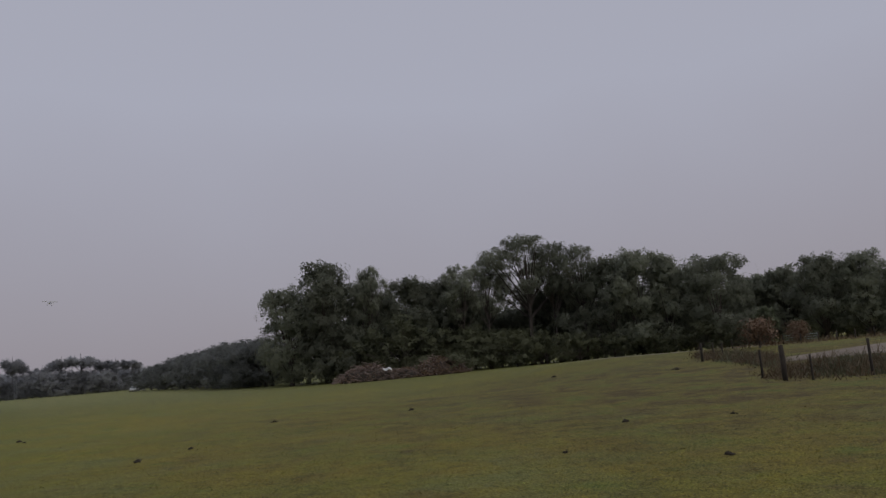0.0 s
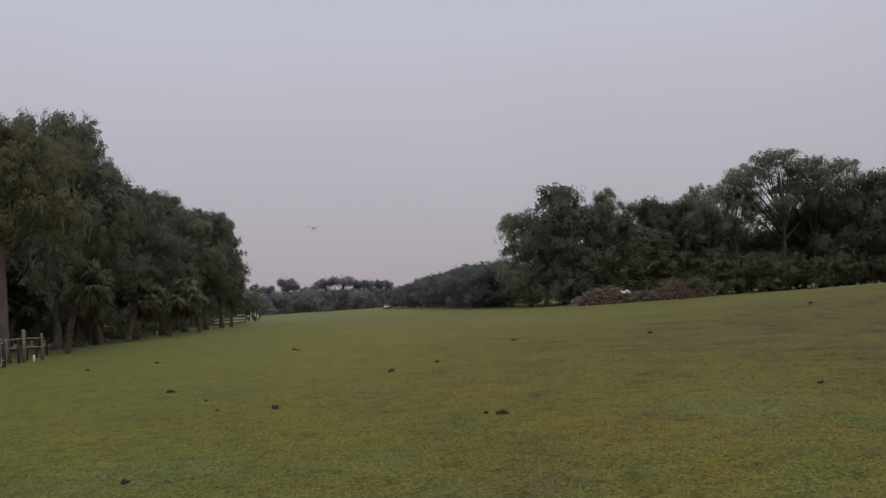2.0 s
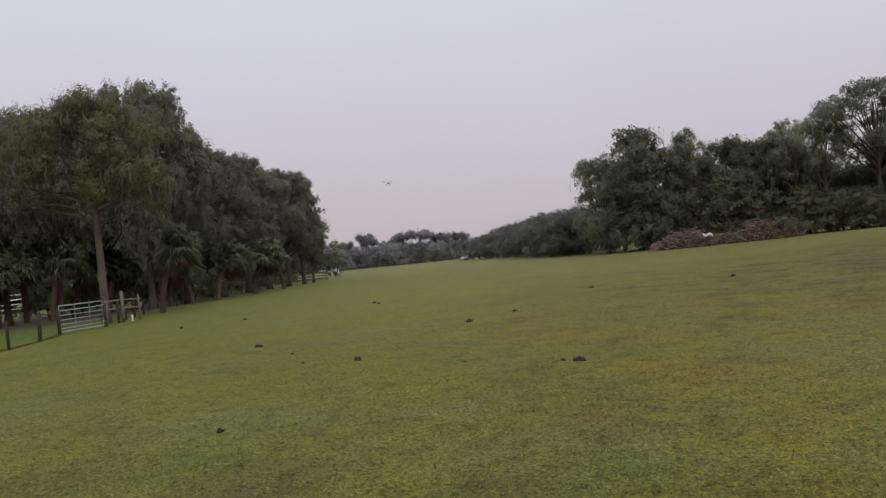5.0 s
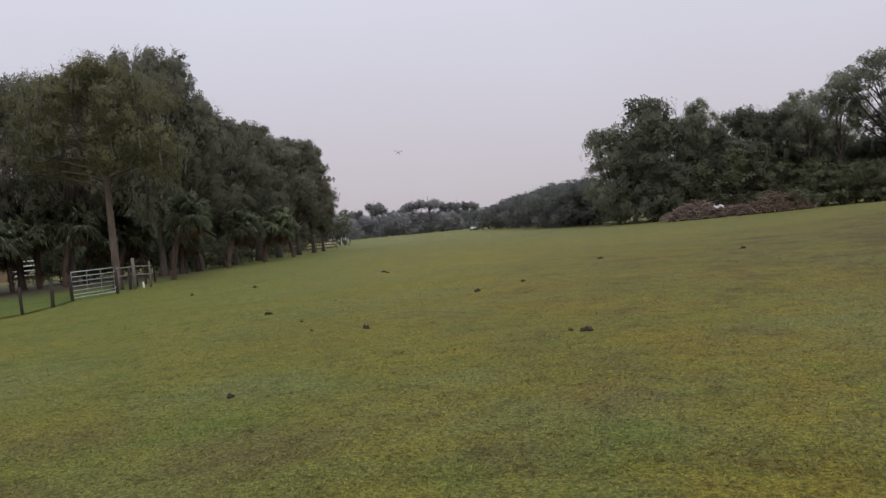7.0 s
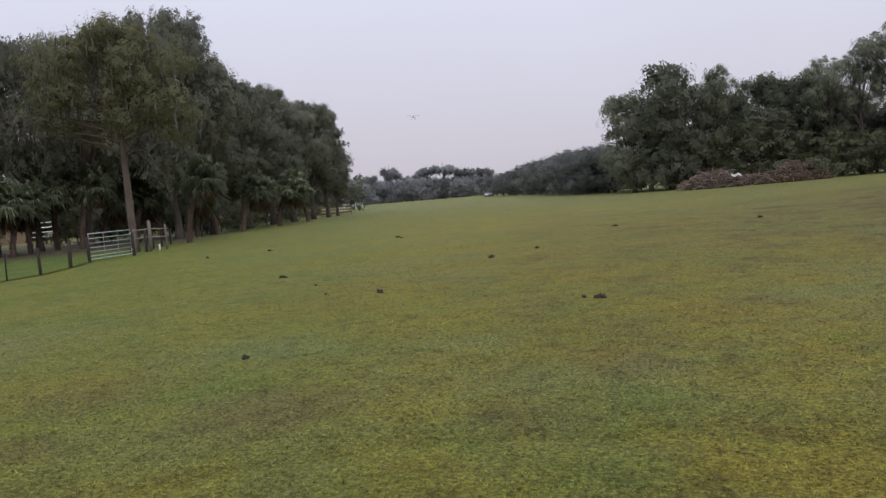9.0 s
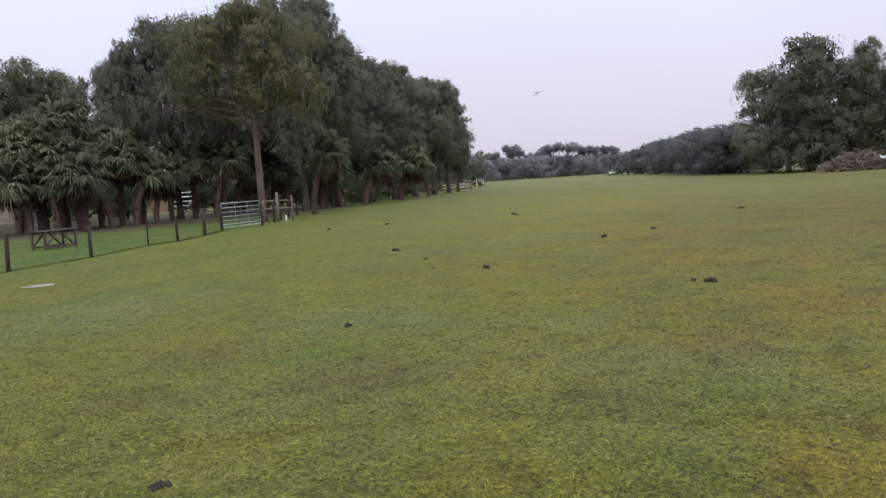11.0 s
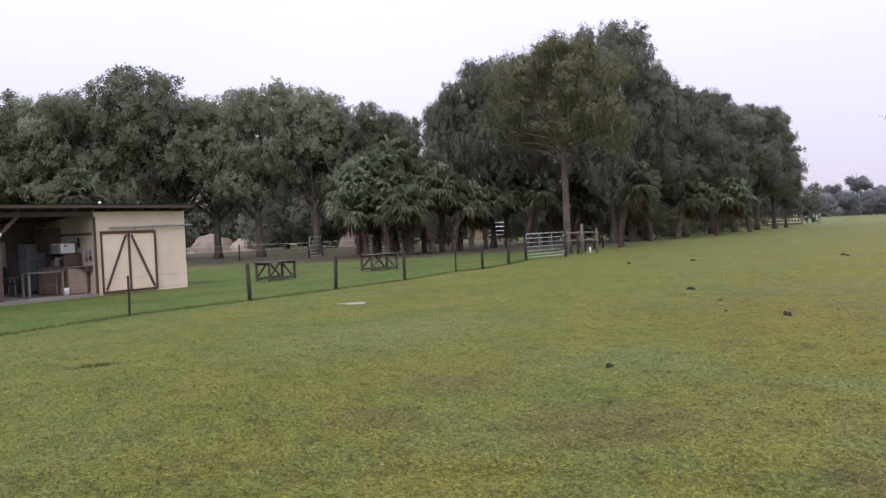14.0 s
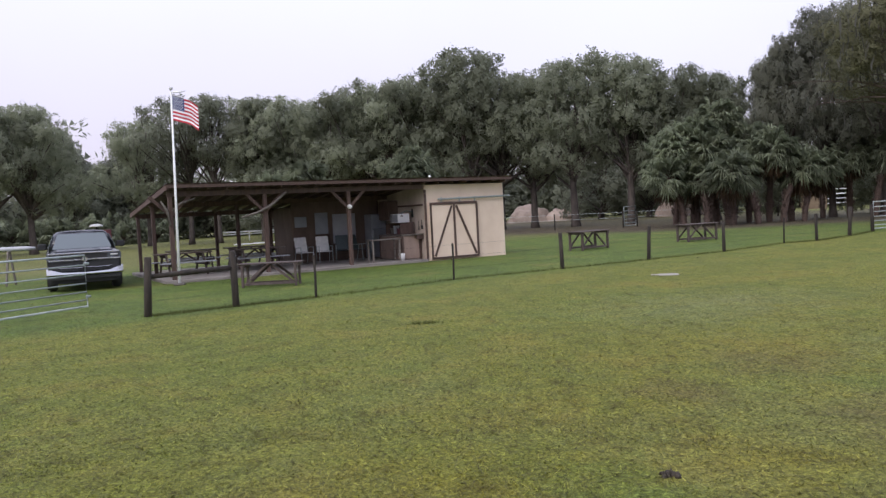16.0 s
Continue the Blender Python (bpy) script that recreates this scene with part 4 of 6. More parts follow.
# ---- pavilion and store, joined under one roof ----
SHED = Matrix.Translation((-23.3, -4.0, 0)) @ Matrix.Rotation(math.atan2(0.929, -0.37), 4, 'Z') @ Matrix.Diagonal((0.965, 1, 1, 1))
shed = tagged(empty("pavilion_shed", SHED), "open wooden pavilion with a cream storeroom under one rusty roof", "shed")
ROOF_FRONT, ROOF_BACK, N0, N1 = 2.97, 2.3, -0.4, 6.8


def roof_z(n):
    return ROOF_FRONT + (ROOF_BACK - ROOF_FRONT) * (n - N0) / (N1 - N0)


def timber(name, a, b, w=0.12, h=0.12, mat=M_BROWNWOOD, parent=shed, label=""):
    bm = bmesh.new()
    beam(bm, a, b, w, h)
    bmesh.ops.bevel(bm, geom=list(bm.edges), offset=min(w, h) * 0.08, segments=1, affect='EDGES')
    return part(name, bm, mat, parent, label)


def slab(name, x0, y0, z0, x1, y1, z1, mat, parent, label="", bevel=0.01):
    bm = bmesh.new()
    box(bm, x0, y0, z0, x1, y1, z1, bevel)
    return part(name, bm, mat, parent, label)


slab("floor_slab", -0.3, -0.15, -0.05, 9.1, 6.4, 0.10, M_CONCRETE, shed, "worn pale concrete floor slab", 0.02)
for s in (0.0, 3.03, 6.05):
    timber("post", (s, 0, 0.1), (s, 0, 2.62), 0.13, 0.13)
    for d in (-0.62, 0.62):
        timber("brace", (s, 0, 2.05), (s + d, 0, 2.64), 0.07, 0.10)
for s in (0.0, 2.95):
    timber("post", (s, 3.0, 0.1), (s, 3.0, roof_z(3.0) - 0.22), 0.12, 0.12)
for s in (0.0, 2.95, 5.2):
    timber("post", (s, 6.1, 0.1), (s, 6.1, roof_z(6.1) - 0.22), 0.12, 0.12)
timber("header_beam", (-0.1, -0.04, 2.7), (9.05, -0.04, 2.7), 0.07, 0.16)
timber("header_beam", (-0.1, 3.0, roof_z(3.0) - 0.2), (9.1, 3.0, roof_z(3.0) - 0.2), 0.07, 0.16)
timber("header_beam", (-0.1, 6.1, roof_z(6.1) - 0.2), (12.6, 6.1, roof_z(6.1) - 0.2), 0.07, 0.16)
for i in range(22):
    s = -0.1 + i * 0.605
    timber("rafter", (s, N0 + 0.06, roof_z(N0) - 0.10), (s, N1 - 0.08, roof_z(N1) - 0.10), 0.05, 0.13)
for n in (0.6, 1.8, 3.6, 4.8):
    timber("purlin", (-0.15, n, roof_z(n) - 0.028), (12.75, n, roof_z(n) - 0.028), 0.09, 0.03)
timber("fascia_board", (-0.15, N0 - 0.02, ROOF_FRONT - 0.05), (12.85, N0 - 0.02, ROOF_FRONT - 0.05), 0.03, 0.10, M_BROWNWOOD, shed, "red-brown painted fascia board")
timber("side_fascia", (-0.16, N0, ROOF_FRONT - 0.08), (-0.16, N1, ROOF_BACK - 0.08), 0.03, 0.16)


def roof_sheet_mesh():
    bm = bmesh.new()
    k = 13
    rows = []
    for n in (N0 - 0.06, 1.8, 4.2, N1):
        rows.append([bm.verts.new((0.96 * i / (k - 1), n, roof_z(n) + 0.02 + (0.018 if i % 2 else 0))) for i in range(k)])
    for a, b in zip(rows, rows[1:]):
        for i in range(k - 1):
            bm.faces.new((a[i], a[i + 1], b[i + 1], b[i]))
    me = bpy.data.meshes.new("roof_sheet")
    bm.to_mesh(me)
    bm.free()
    me.materials.append(M_ROOF)
    return me


SHEET = roof_sheet_mesh()
for i in range(14):
    part_of("roof_sheet", SHEET, M_ROOF, shed, m=Matrix.Translation((-0.2 + 0.93 * i, 0, 0.003 * (i % 2))))

bm = bmesh.new()
tube(bm, [(3.75, -0.13, 2.66), (3.2, -0.14, 2.25), (2.75, -0.13, 2.04), (2.2, -0.13, 1.9)], [0.035, 0.045, 0.04, 0.03], 7)
part("branch_brace", bm, M_GREYWOOD, shed, "crooked pale branch used as a brace", True)
bm = bmesh.new()
tube(bm, [(-0.05, -0.11, 1.75), (-0.12, -0.13, 2.2), (-0.3, -0.12, 2.5)], [0.035, 0.04, 0.025], 7)
tube(bm, [(0.05, -0.11, 2.2), (0.3, -0.13, 2.42), (0.75, -0.12, 2.55)], [0.035, 0.035, 0.02], 7)
part("branch_brace", bm, M_GREYWOOD, shed, "crooked pale branch used as a brace", True)

# storeroom
BEFORE = set(shed.children)
slab("front_wall", 8.85, 0.0, -0.05, 12.42, 0.09, 2.77, M_CREAM, shed, "cream painted front wall of the storeroom")
bm = bmesh.new()
loft(bm, [[(x, 0.095, -0.05), (x, 6.1, -0.05), (x, 6.1, roof_z(6.1) - 0.03), (x, 0.095, roof_z(0.095) - 0.03)] for x in (8.85, 8.93)])
part("side_wall", bm, M_SIDE, shed, "weathered tan side wall inside the pavilion")
slab("end_wall", 12.34, 0.095, -0.05, 12.42, 6.1, 2.2, M_CREAM, shed)
slab("partition_wall", 5.05, 3.9, 0.05, 8.84, 3.98, roof_z(3.9) - 0.12, M_BOARD, shed, "brown boarded back wall of the pavilion")
slab("partition_wall", 5.05, 3.985, 0.05, 5.13, 6.1, roof_z(6) - 0.14, M_BOARD, shed)
slab("back_wall", 5.15, 6.14, -0.05, 12.42, 6.22, 2.12, M_BOARD, shed)
slab("corner_trim", 8.80, -0.03, 0.0, 8.90, -0.003, 2.6, M_BROWNWOOD, shed)
slab("wall_strip", 8.80, 0.15, 2.02, 8.845, 2.4, 2.09, M_BROWNWOOD, shed)
door = slab("sliding_door", 8.97, -0.075, 0.04, 11.13, -0.035, 2.12, M_CREAM, shed, "cream sliding barn door with brown cross battens")
for a, b, w in [((8.99, 2.07), (11.11, 2.07), 0.10), ((8.99, 0.09), (11.11, 0.09), 0.08), ((9.03, 0.1), (9.03, 2.04), 0.08), ((11.08, 0.1), (11.08, 2.04), 0.09), ((10.05, 0.12), (10.05, 2.02), 0.09),
                ((9.95, 1.98), (9.14, 0.16), 0.08), ((10.15, 1.98), (10.99, 0.16), 0.09)]:
    timber("batten", (a[0], -0.09, a[1]), (b[0], -0.09, b[1]), 0.022, w, M_BROWNWOOD, door)
bm = bmesh.new()
tube(bm, [(9.35, -0.11, 2.23), (12.65, -0.11, 2.27)], 0.035, 8)
part("door_track", bm, M_GALV, shed, "grey steel sliding door track", True)
for s in (9.5, 10.3, 11.0):
    slab("track_hanger", s - 0.03, -0.10, 2.1, s + 0.03, -0.085, 2.3, M_GALV, shed)
# panels on the back wall
slab("wall_panel", 5.15, 3.87, 1.45, 5.65, 3.897, 1.85, M_PALEBLUE, shed, "pale blue-grey panel on the back wall")
slab("wall_panel", 6.0, 3.87, 1.15, 6.55, 3.897, 1.98, M_PALEBLUE, shed)
slab("white_board", 6.75, 3.86, 0.75, 7.75, 3.897, 1.9, M_NOTICE, shed, "large pale grey notice board")
slab("lower_panel", 6.0, 3.885, 0.1, 6.62, 3.897, 1.14, M_BROWNWOOD, shed)
for ob in set(shed.children) - BEFORE:  # the store stands a little further along the front
    ob.location.x += 0.3
bm = bmesh.new()
bmesh.ops.create_cone(bm, cap_ends=True, segments=16, radius1=0.085, radius2=0.06, depth=0.09, matrix=Matrix.Translation((6.05, -0.12, 2.1)) @ Matrix.Rotation(radians(90), 4, 'X'))
part("flood_lamp", bm, M_WEBBING, shed, "round white lamp on a post", True)
bm = bmesh.new()
bmesh.ops.create_uvsphere(bm, u_segments=10, v_segments=6, radius=0.05, matrix=Matrix.Translation((9.2, N0 + 0.05, ROOF_FRONT + 0.07)))
part("roof_light", bm, M_WHITE, shed, "small white lamp on the roof edge", True)


def in_shed(s, n, z=0.1, turn=0.0):
    return SHED @ Matrix.Translation((s, n, z)) @ Matrix.Rotation(radians(turn), 4, 'Z')


# ---- furniture of the pavilion ----
def patio_chair(seat_mat, label):
    c = empty("patio_chair")
    for x in (-0.26, 0.26):
        bm = bmesh.new()
        tube(bm, [(x, -0.28, 0), (x, -0.25, 0.62), (x, 0.18, 0.60), (x, 0.30, 0)], 0.016, 6)
        part("leg_frame", bm, M_GALV, c, smooth=True)
    bm = bmesh.new()
    box(bm, -0.25, -0.25, 0.40, 0.25, 0.22, 0.425, 0.01)
    part("seat", bm, seat_mat, c)
    bm = bmesh.new()
    box(bm, -0.25, -0.012, 0, 0.25, 0.012, 0.56, 0.01, Matrix.Translation((0, 0.21, 0.43)) @ Matrix.Rotation(radians(-12), 4, 'X'))
    part("backrest", bm, seat_mat, c)
    return tagged(c, label, "chair", "patio chairs")


chair = patio_chair(M_WEBBING, "white webbed patio chair with grey metal legs in the pavilion")
put(chair, in_shed(5.45, 3.0, 0.1, 6))
put(chair, in_shed(6.25, 2.95, 0.1, -8))
teal = patio_chair(M_TEAL, "dark teal patio chair in the pavilion")
put(teal, in_shed(7.0, 2.9, 0.1, -20))
put(teal, in_shed(7.6, 2.6, 0.1, 35))

fridge = tagged(empty("refrigerator", in_shed(8.75, 3.45)), "pale blue-grey upright refrigerator against the back wall", "refrigerator")
slab("body", -0.33, -0.30, 0.02, 0.33, 0.34, 1.72, M_PALEBLUE, fridge, "", 0.02)
slab("door", -0.33, -0.35, 0.05, 0.33, -0.305, 1.15, M_PALEBLUE, fridge, "", 0.015)
slab("door", -0.33, -0.35, 1.17, 0.33, -0.305, 1.70, M_PALEBLUE, fridge, "", 0.015)
slab("handle", -0.30, -0.39, 0.75, -0.27, -0.352, 1.1, M_GALV, fridge)
bench = tagged(empty("workbench", in_shed(8.7, 1.3)), "wooden workbench with a shelf along the cream wall", "workbench")
slab("worktop", -0.42, -0.95, 0.86, 0.42, 0.95, 0.91, M_GREYWOOD, bench)
for x in (-0.37, 0.37):
    for y in (-0.88, 0.88):
        slab("leg", x - 0.045, y - 0.045, 0, x + 0.045, y + 0.045, 0.855, M_BROWNWOOD, bench)
slab("front_panel", -0.42, -0.83, 0.02, -0.40, 0.83, 0.85, M_PLY, bench, "tan plywood front panel")
slab("end_panel", -0.32, -0.925, 0.02, 0.32, -0.905, 0.85, M_PLY, bench)
slab("shelf", -0.38, -0.85, 0.3, 0.38, 0.85, 0.33, M_GREYWOOD, bench)
rack = tagged(empty("shelf_box", in_shed(8.75, 1.35, 1.01)), "open brown wooden shelf box on the workbench", "shelf")
for x0, y0, z0, x1, y1, z1 in [(-0.3, -0.6, 0, 0.3, 0.6, 0.025), (-0.3, -0.6, 0.405, 0.3, 0.6, 0.43), (-0.3, -0.6, 0.03, 0.3, -0.575, 0.40), (-0.3, 0.575, 0.03, 0.3, 0.6, 0.40), (0.275, -0.57, 0.03, 0.3, 0.57, 0.40)]:
    slab("board", x0, y0, z0, x1, y1, z1, M_BROWNWOOD, rack)
micro = tagged(empty("microwave", in_shed(8.75, 1.3, 1.445)), "white microwave oven standing on the shelf box", "microwave")
slab("case", -0.25, -0.32, 0, 0.25, 0.32, 0.33, M_WHITE, micro, "", 0.015)
slab("door", -0.268, -0.30, 0.03, -0.254, 0.15, 0.30, M_NOTICE, micro, "pale grey microwave door")
slab("keypad", -0.262, 0.17, 0.03, -0.254, 0.30, 0.30, M_PALEBLUE, micro)
cupboard = tagged(empty("wall_cupboard", in_shed(8.9, 2.5, 1.55)), "brown wall cupboard on the side wall", "cupboard")
slab("case", -0.22, -0.4, 0, 0.22, 0.4, 0.75, M_BOARD, cupboard)
slab("door", -0.245, -0.39, 0.02, -0.224, -0.005, 0.73, M_BROWNWOOD, cupboard)
slab("door", -0.245, 0.005, 0.02, -0.224, 0.39, 0.73, M_BROWNWOOD, cupboard)
for y, w, h, mat, words in ((-0.42, 0.2, 0.26, M_BLACK, "black tool case in the shelf box"), (-0.16, 0.16, 0.2, M_MAROON, "dark red tin in the shelf box"), (0.08, 0.2, 0.3, M_NOTICE, "pale grey carton in the shelf box"), (0.34, 0.18, 0.22, M_GREYWOOD, "small wooden crate in the shelf box")):
    tin = empty("storage_box", in_shed(8.72, 1.35 + y, 1.036, 8 * y))
    slab("body", -0.15, -w / 2, 0, 0.15, w / 2, h * 0.82, mat, tin, "", 0.012)
    slab("lid", -0.16, -w / 2 - 0.008, h * 0.825, 0.16, w / 2 + 0.008, h, mat, tin, "", 0.008)
    tagged(tin, words, "box", "boxes in the shelf")
wall_lamp = tagged(empty("wall_lamp", in_shed(9.13, 0.95, 1.78)), "dark wall lamp on a bent arm above the workbench", "lamp")
slab("bracket", -0.03, -0.06, -0.16, 0.0, 0.06, 0.16, M_BLACK, wall_lamp)
bm = bmesh.new()
tube(bm, [(-0.03, 0, 0.05), (-0.25, 0.05, 0.1), (-0.45, 0.1, 0.02)], 0.02, 6)
part("arm", bm, M_GALV, wall_lamp, smooth=True)
bm = bmesh.new()
bmesh.ops.create_cone(bm, cap_ends=True, segments=14, radius1=0.1, radius2=0.04, depth=0.14, matrix=Matrix.Translation((-0.46, 0.1, -0.04)))
part("shade", bm, M_GREYWOOD, wall_lamp, smooth=True)
ledge = tagged(empty("wall_shelf", in_shed(8.95, 0.42, 0.98)), "short grey wall shelf near the door corner", "shelf")
slab("board", -0.22, -0.26, 0, 0.19, 0.26, 0.04, M_GREYWOOD, ledge)
for y in (-0.2, 0.2):
    slab("bracket", -0.12, y - 0.02, -0.16, 0.19, y + 0.02, -0.002, M_BROWNWOOD, ledge)
for y, z, mat, words in ((0.26, 1.18, M_BLACK, "black scraper hanging on the wall"), (0.5, 1.14, M_GREYWOOD, "grey brush hanging on the wall")):
    tool = empty("hanging_tool", in_shed(9.13, y, z))
    slab("blade", -0.035, -0.06, 0, -0.005, 0.06, 0.14, mat, tool)
    slab("handle", -0.03, -0.018, 0.142, -0.008, 0.018, 0.34, mat, tool)
    tagged(tool, words, "tool", "hanging tools")
bm = bmesh.new()
bmesh.ops.create_cone(bm, cap_ends=True, segments=16, radius1=0.10, radius2=0.12, depth=0.24, matrix=Matrix.Translation((0, 0, 0.12)))
jug = tagged(part("bucket", bm, M_WEBBING, None, "", True), "small white plastic bucket on the slab", "bucket")
jug.matrix_basis = in_shed(8.25, 0.35)
stool = tagged(empty("side_table", in_shed(7.6, 0.5)), "small weathered table beside the pavilion post", "table")
slab("top", -0.6, -0.25, 0.76, 0.6, 0.25, 0.80, M_GREYWOOD, stool)
for x in (-0.54, 0.54):
    for y in (-0.2, 0.2):
        slab("leg", x - 0.03, y - 0.03, 0, x + 0.03, y + 0.03, 0.755, M_GREYWOOD, stool)


def picnic_table(mat, label):
    """A-frame picnic table, its long side along x."""
    t = empty("picnic_table")
    for i in range(5):
        slab("top_plank", -0.92, -0.37 + i * 0.15, 0.71, 0.92, -0.37 + i * 0.15 + 0.138, 0.75, mat, t, "", 0.006)
    for y in (-0.78, 0.50):
        for k in (0, 0.145):
            slab("seat_plank", -0.92, y + k, 0.42, 0.92, y + k + 0.135, 0.46, M_SEAT, t, "", 0.006)
    for x in (-0.62, 0.62):
        timber("leg", (x, -0.68, 0), (x, -0.22, 0.705), 0.045, 0.10, mat, t)
        timber("leg", (x, 0.68, 0), (x, 0.22, 0.705), 0.045, 0.10, mat, t)
        timber("seat_bearer", (x + 0.047, -0.78, 0.365), (x + 0.047, 0.78, 0.365), 0.045, 0.10, mat, t)
        timber("top_cleat", (x - 0.047, -0.36, 0.655), (x - 0.047, 0.36, 0.655), 0.045, 0.09, mat, t)
        timber("cross_brace", (x * 0.9, 0, 0.40), (x * 0.12, 0, 0.70), 0.08, 0.05, mat, t)
    return tagged(t, label, "picnic table", "picnic tables")


def stand_table(label):
    """Narrow field table on braced legs and skids, its long side along x."""
    t = empty("field_table")
    for i in range(4):
        slab("top_plank", -0.98, -0.36 + i * 0.18, 0.70, 0.98, -0.36 + i * 0.18 + 0.168, 0.735, M_TABLE, t, "", 0.006)
    for x in (-0.82, 0.82):
        for y in (-0.3, 0.3):
            timber("leg", (x, y, 0.0), (x, y, 0.695), 0.09, 0.07, M_TABLE, t)
        timber("top_cleat", (x + 0.07, -0.34, 0.655), (x + 0.07, 0.34, 0.655), 0.04, 0.08, M_TABLE, t)
    for y in (-0.30, 0.30):
        timber("stretcher", (-0.77, y, 0.10), (0.77, y, 0.10), 0.05, 0.07, M_TABLE, t)
        timber("brace", (-0.72, y + 0.06, 0.14), (-0.08, y + 0.06, 0.67), 0.04, 0.07, M_TABLE, t)
        timber("brace", (0.72, y + 0.06, 0.14), (0.08, y + 0.06, 0.67), 0.04, 0.07, M_TABLE, t)
    return tagged(t, label, "table", "field tables")


picnic = picnic_table(M_TABLE, "weathered dark brown picnic table, the sky's sheen painted on its grey seats")
for s, n, a in [(0.75, 2.2, 4), (1.6, 4.6, -3), (3.8, 4.7, 2), (3.3, 2.0, 3)]:
    put(picnic, in_shed(s, n, 0.1, a))
field = stand_table("dark weathered wooden field table with braced legs on the lawn")
put(field, Matrix.Translation((-20.06, -0.9, 0)) @ Matrix.Rotation(radians(80), 4, 'Z') @ Matrix.Scale(0.86, 4))
put(field, Matrix.Translation((-28.1, 10.85, 0)) @ Matrix.Rotation(radians(124), 4, 'Z'))
put(field, Matrix.Translation((-29.55, 16.15, 0)) @ Matrix.Rotation(radians(110), 4, 'Z'))


# ---- flagpole and flag ----
pole = tagged(empty("flagpole", Matrix.Translation((-22.42, -3.71, 0)) @ Matrix.Rotation(radians(-1.2), 4, 'X') @ Matrix.Scale(0.97, 4)), "white metal flagpole standing before the pavilion", "flagpole")
bm = bmesh.new()
tube(bm, [(0, 0, -0.1), (0, 0, 3.0), (0, 0, 5.85)], [0.042, 0.036, 0.026], 12)
part("pole", bm, M_WHITE, pole, smooth=True)
bm = bmesh.new()
bmesh.ops.create_uvsphere(bm, u_segments=10, v_segments=6, radius=0.06, matrix=Matrix.Translation((0, 0, 5.9)))
part("finial", bm, M_WHITE, pole, smooth=True)
bm = bmesh.new()
tube(bm, [(0, 0, 5.78), (-0.02, 0.25, 5.8), (-0.03, 0.42, 5.83)], [0.02, 0.025, 0.008], 6)
part("wind_vane", bm, M_WHITE, pole, smooth=True)
bm = bmesh.new()
box(bm, -0.16, -0.16, 0, 0.16, 0.16, 0.06, 0.02)
part("base", bm, M_CONCRETE, pole)


def flag_strip(x0, x1, z0, z1, dz=0.0, off=0.0):
    """A strip of the hanging cloth, a few millimetres thick."""
    bm = bmesh.new()
    k = 14
    cols = []
    for i in range(k + 1):
        x = x0 + (x1 - x0) * i / k
        wave = 0.07 * math.sin(x * 8.5) * (0.25 + x)
        drop = -0.34 * x ** 1.35
        cols.append([bm.verts.new((wave + off + e, 0.035 + x * 0.86, z + drop - 0.03 * math.sin(x * 8.5) * x)) for e in (-0.002, 0.002) for z in (z0, z1)])
    for a, b in zip(cols, cols[1:]):
        for q in ((0, 1), (1, 3), (3, 2), (2, 0)):
            bm.faces.new((a[q[0]], a[q[1]], b[q[1]], b[q[0]]))
    bm.faces.new((cols[0][0], cols[0][2], cols[0][3], cols[0][1]))
    bm.faces.new((cols[-1][0], cols[-1][1], cols[-1][3], cols[-1][2]))
    bmesh.ops.recalc_face_normals(bm, faces=bm.faces)
    return bm


flag = tagged(empty("flag", pole.matrix_basis @ Matrix.Translation((0, 0, 4.95)) @ Matrix.Rotation(radians(-14), 4, 'Z')), "red and white striped flag with a navy canton, hanging limp", "flag")
FH, FL = 0.72, 0.95
for i in range(13):
    z1 = FH - i * FH / 13
    x0 = 0.41 if i < 7 else 0.0
    part("stripe", flag_strip(x0, FL, z1 - FH / 13, z1), M_RED if i % 2 == 0 else M_FLAGWHITE, flag, "red stripe" if i % 2 == 0 else "white stripe")
canton = part("canton", flag_strip(0, 0.41, FH - 7 * FH / 13, FH), M_NAVY, flag, "navy canton with small white stars")
bm = bmesh.new()
for r_ in range(9):
    for c_ in range(6 if r_ % 2 == 0 else 5):
        x = 0.03 + (c_ + (0.5 if r_ % 2 else 0)) * 0.066
        z = FH - 0.035 - r_ * 0.04
        wave = 0.07 * math.sin(x * 8.5) * (0.25 + x)
        bmesh.ops.create_cone(bm, cap_ends=True, segments=5, radius1=0.014, radius2=0.014, depth=0.012,
                              matrix=Matrix.Translation((wave, 0.035 + x * 0.86, z - 0.34 * x ** 1.35)) @ Matrix.Rotation(radians(90), 4, 'Y'))
tagged(part("stars", bm, M_FLAGWHITE, canton), kind="stuff")


# ---- pickup truck ----
def wheel(parent, x, y, r=0.40):
    w = empty("wheel", Matrix.Translation((x, y, r)))
    w.parent = parent
    bm = bmesh.new()
    bmesh.ops.create_cone(bm, cap_ends=True, segments=28, radius1=r, radius2=r, depth=0.27, matrix=Matrix.Rotation(radians(90), 4, 'Y'))
    bmesh.ops.bevel(bm, geom=[e for e in bm.edges if e.is_manifold and len(e.link_faces[0].verts) + len(e.link_faces[1].verts) > 20], offset=0.045, segments=2, affect='EDGES')
    part("tyre", bm, M_BLACK, w, smooth=True)
    bm = bmesh.new()
    bmesh.ops.create_cone(bm, cap_ends=True, segments=20, radius1=r * 0.6, radius2=r * 0.6, depth=0.285, matrix=Matrix.Rotation(radians(90), 4, 'Y'))
    part("rim", bm, M_CHROME, w)


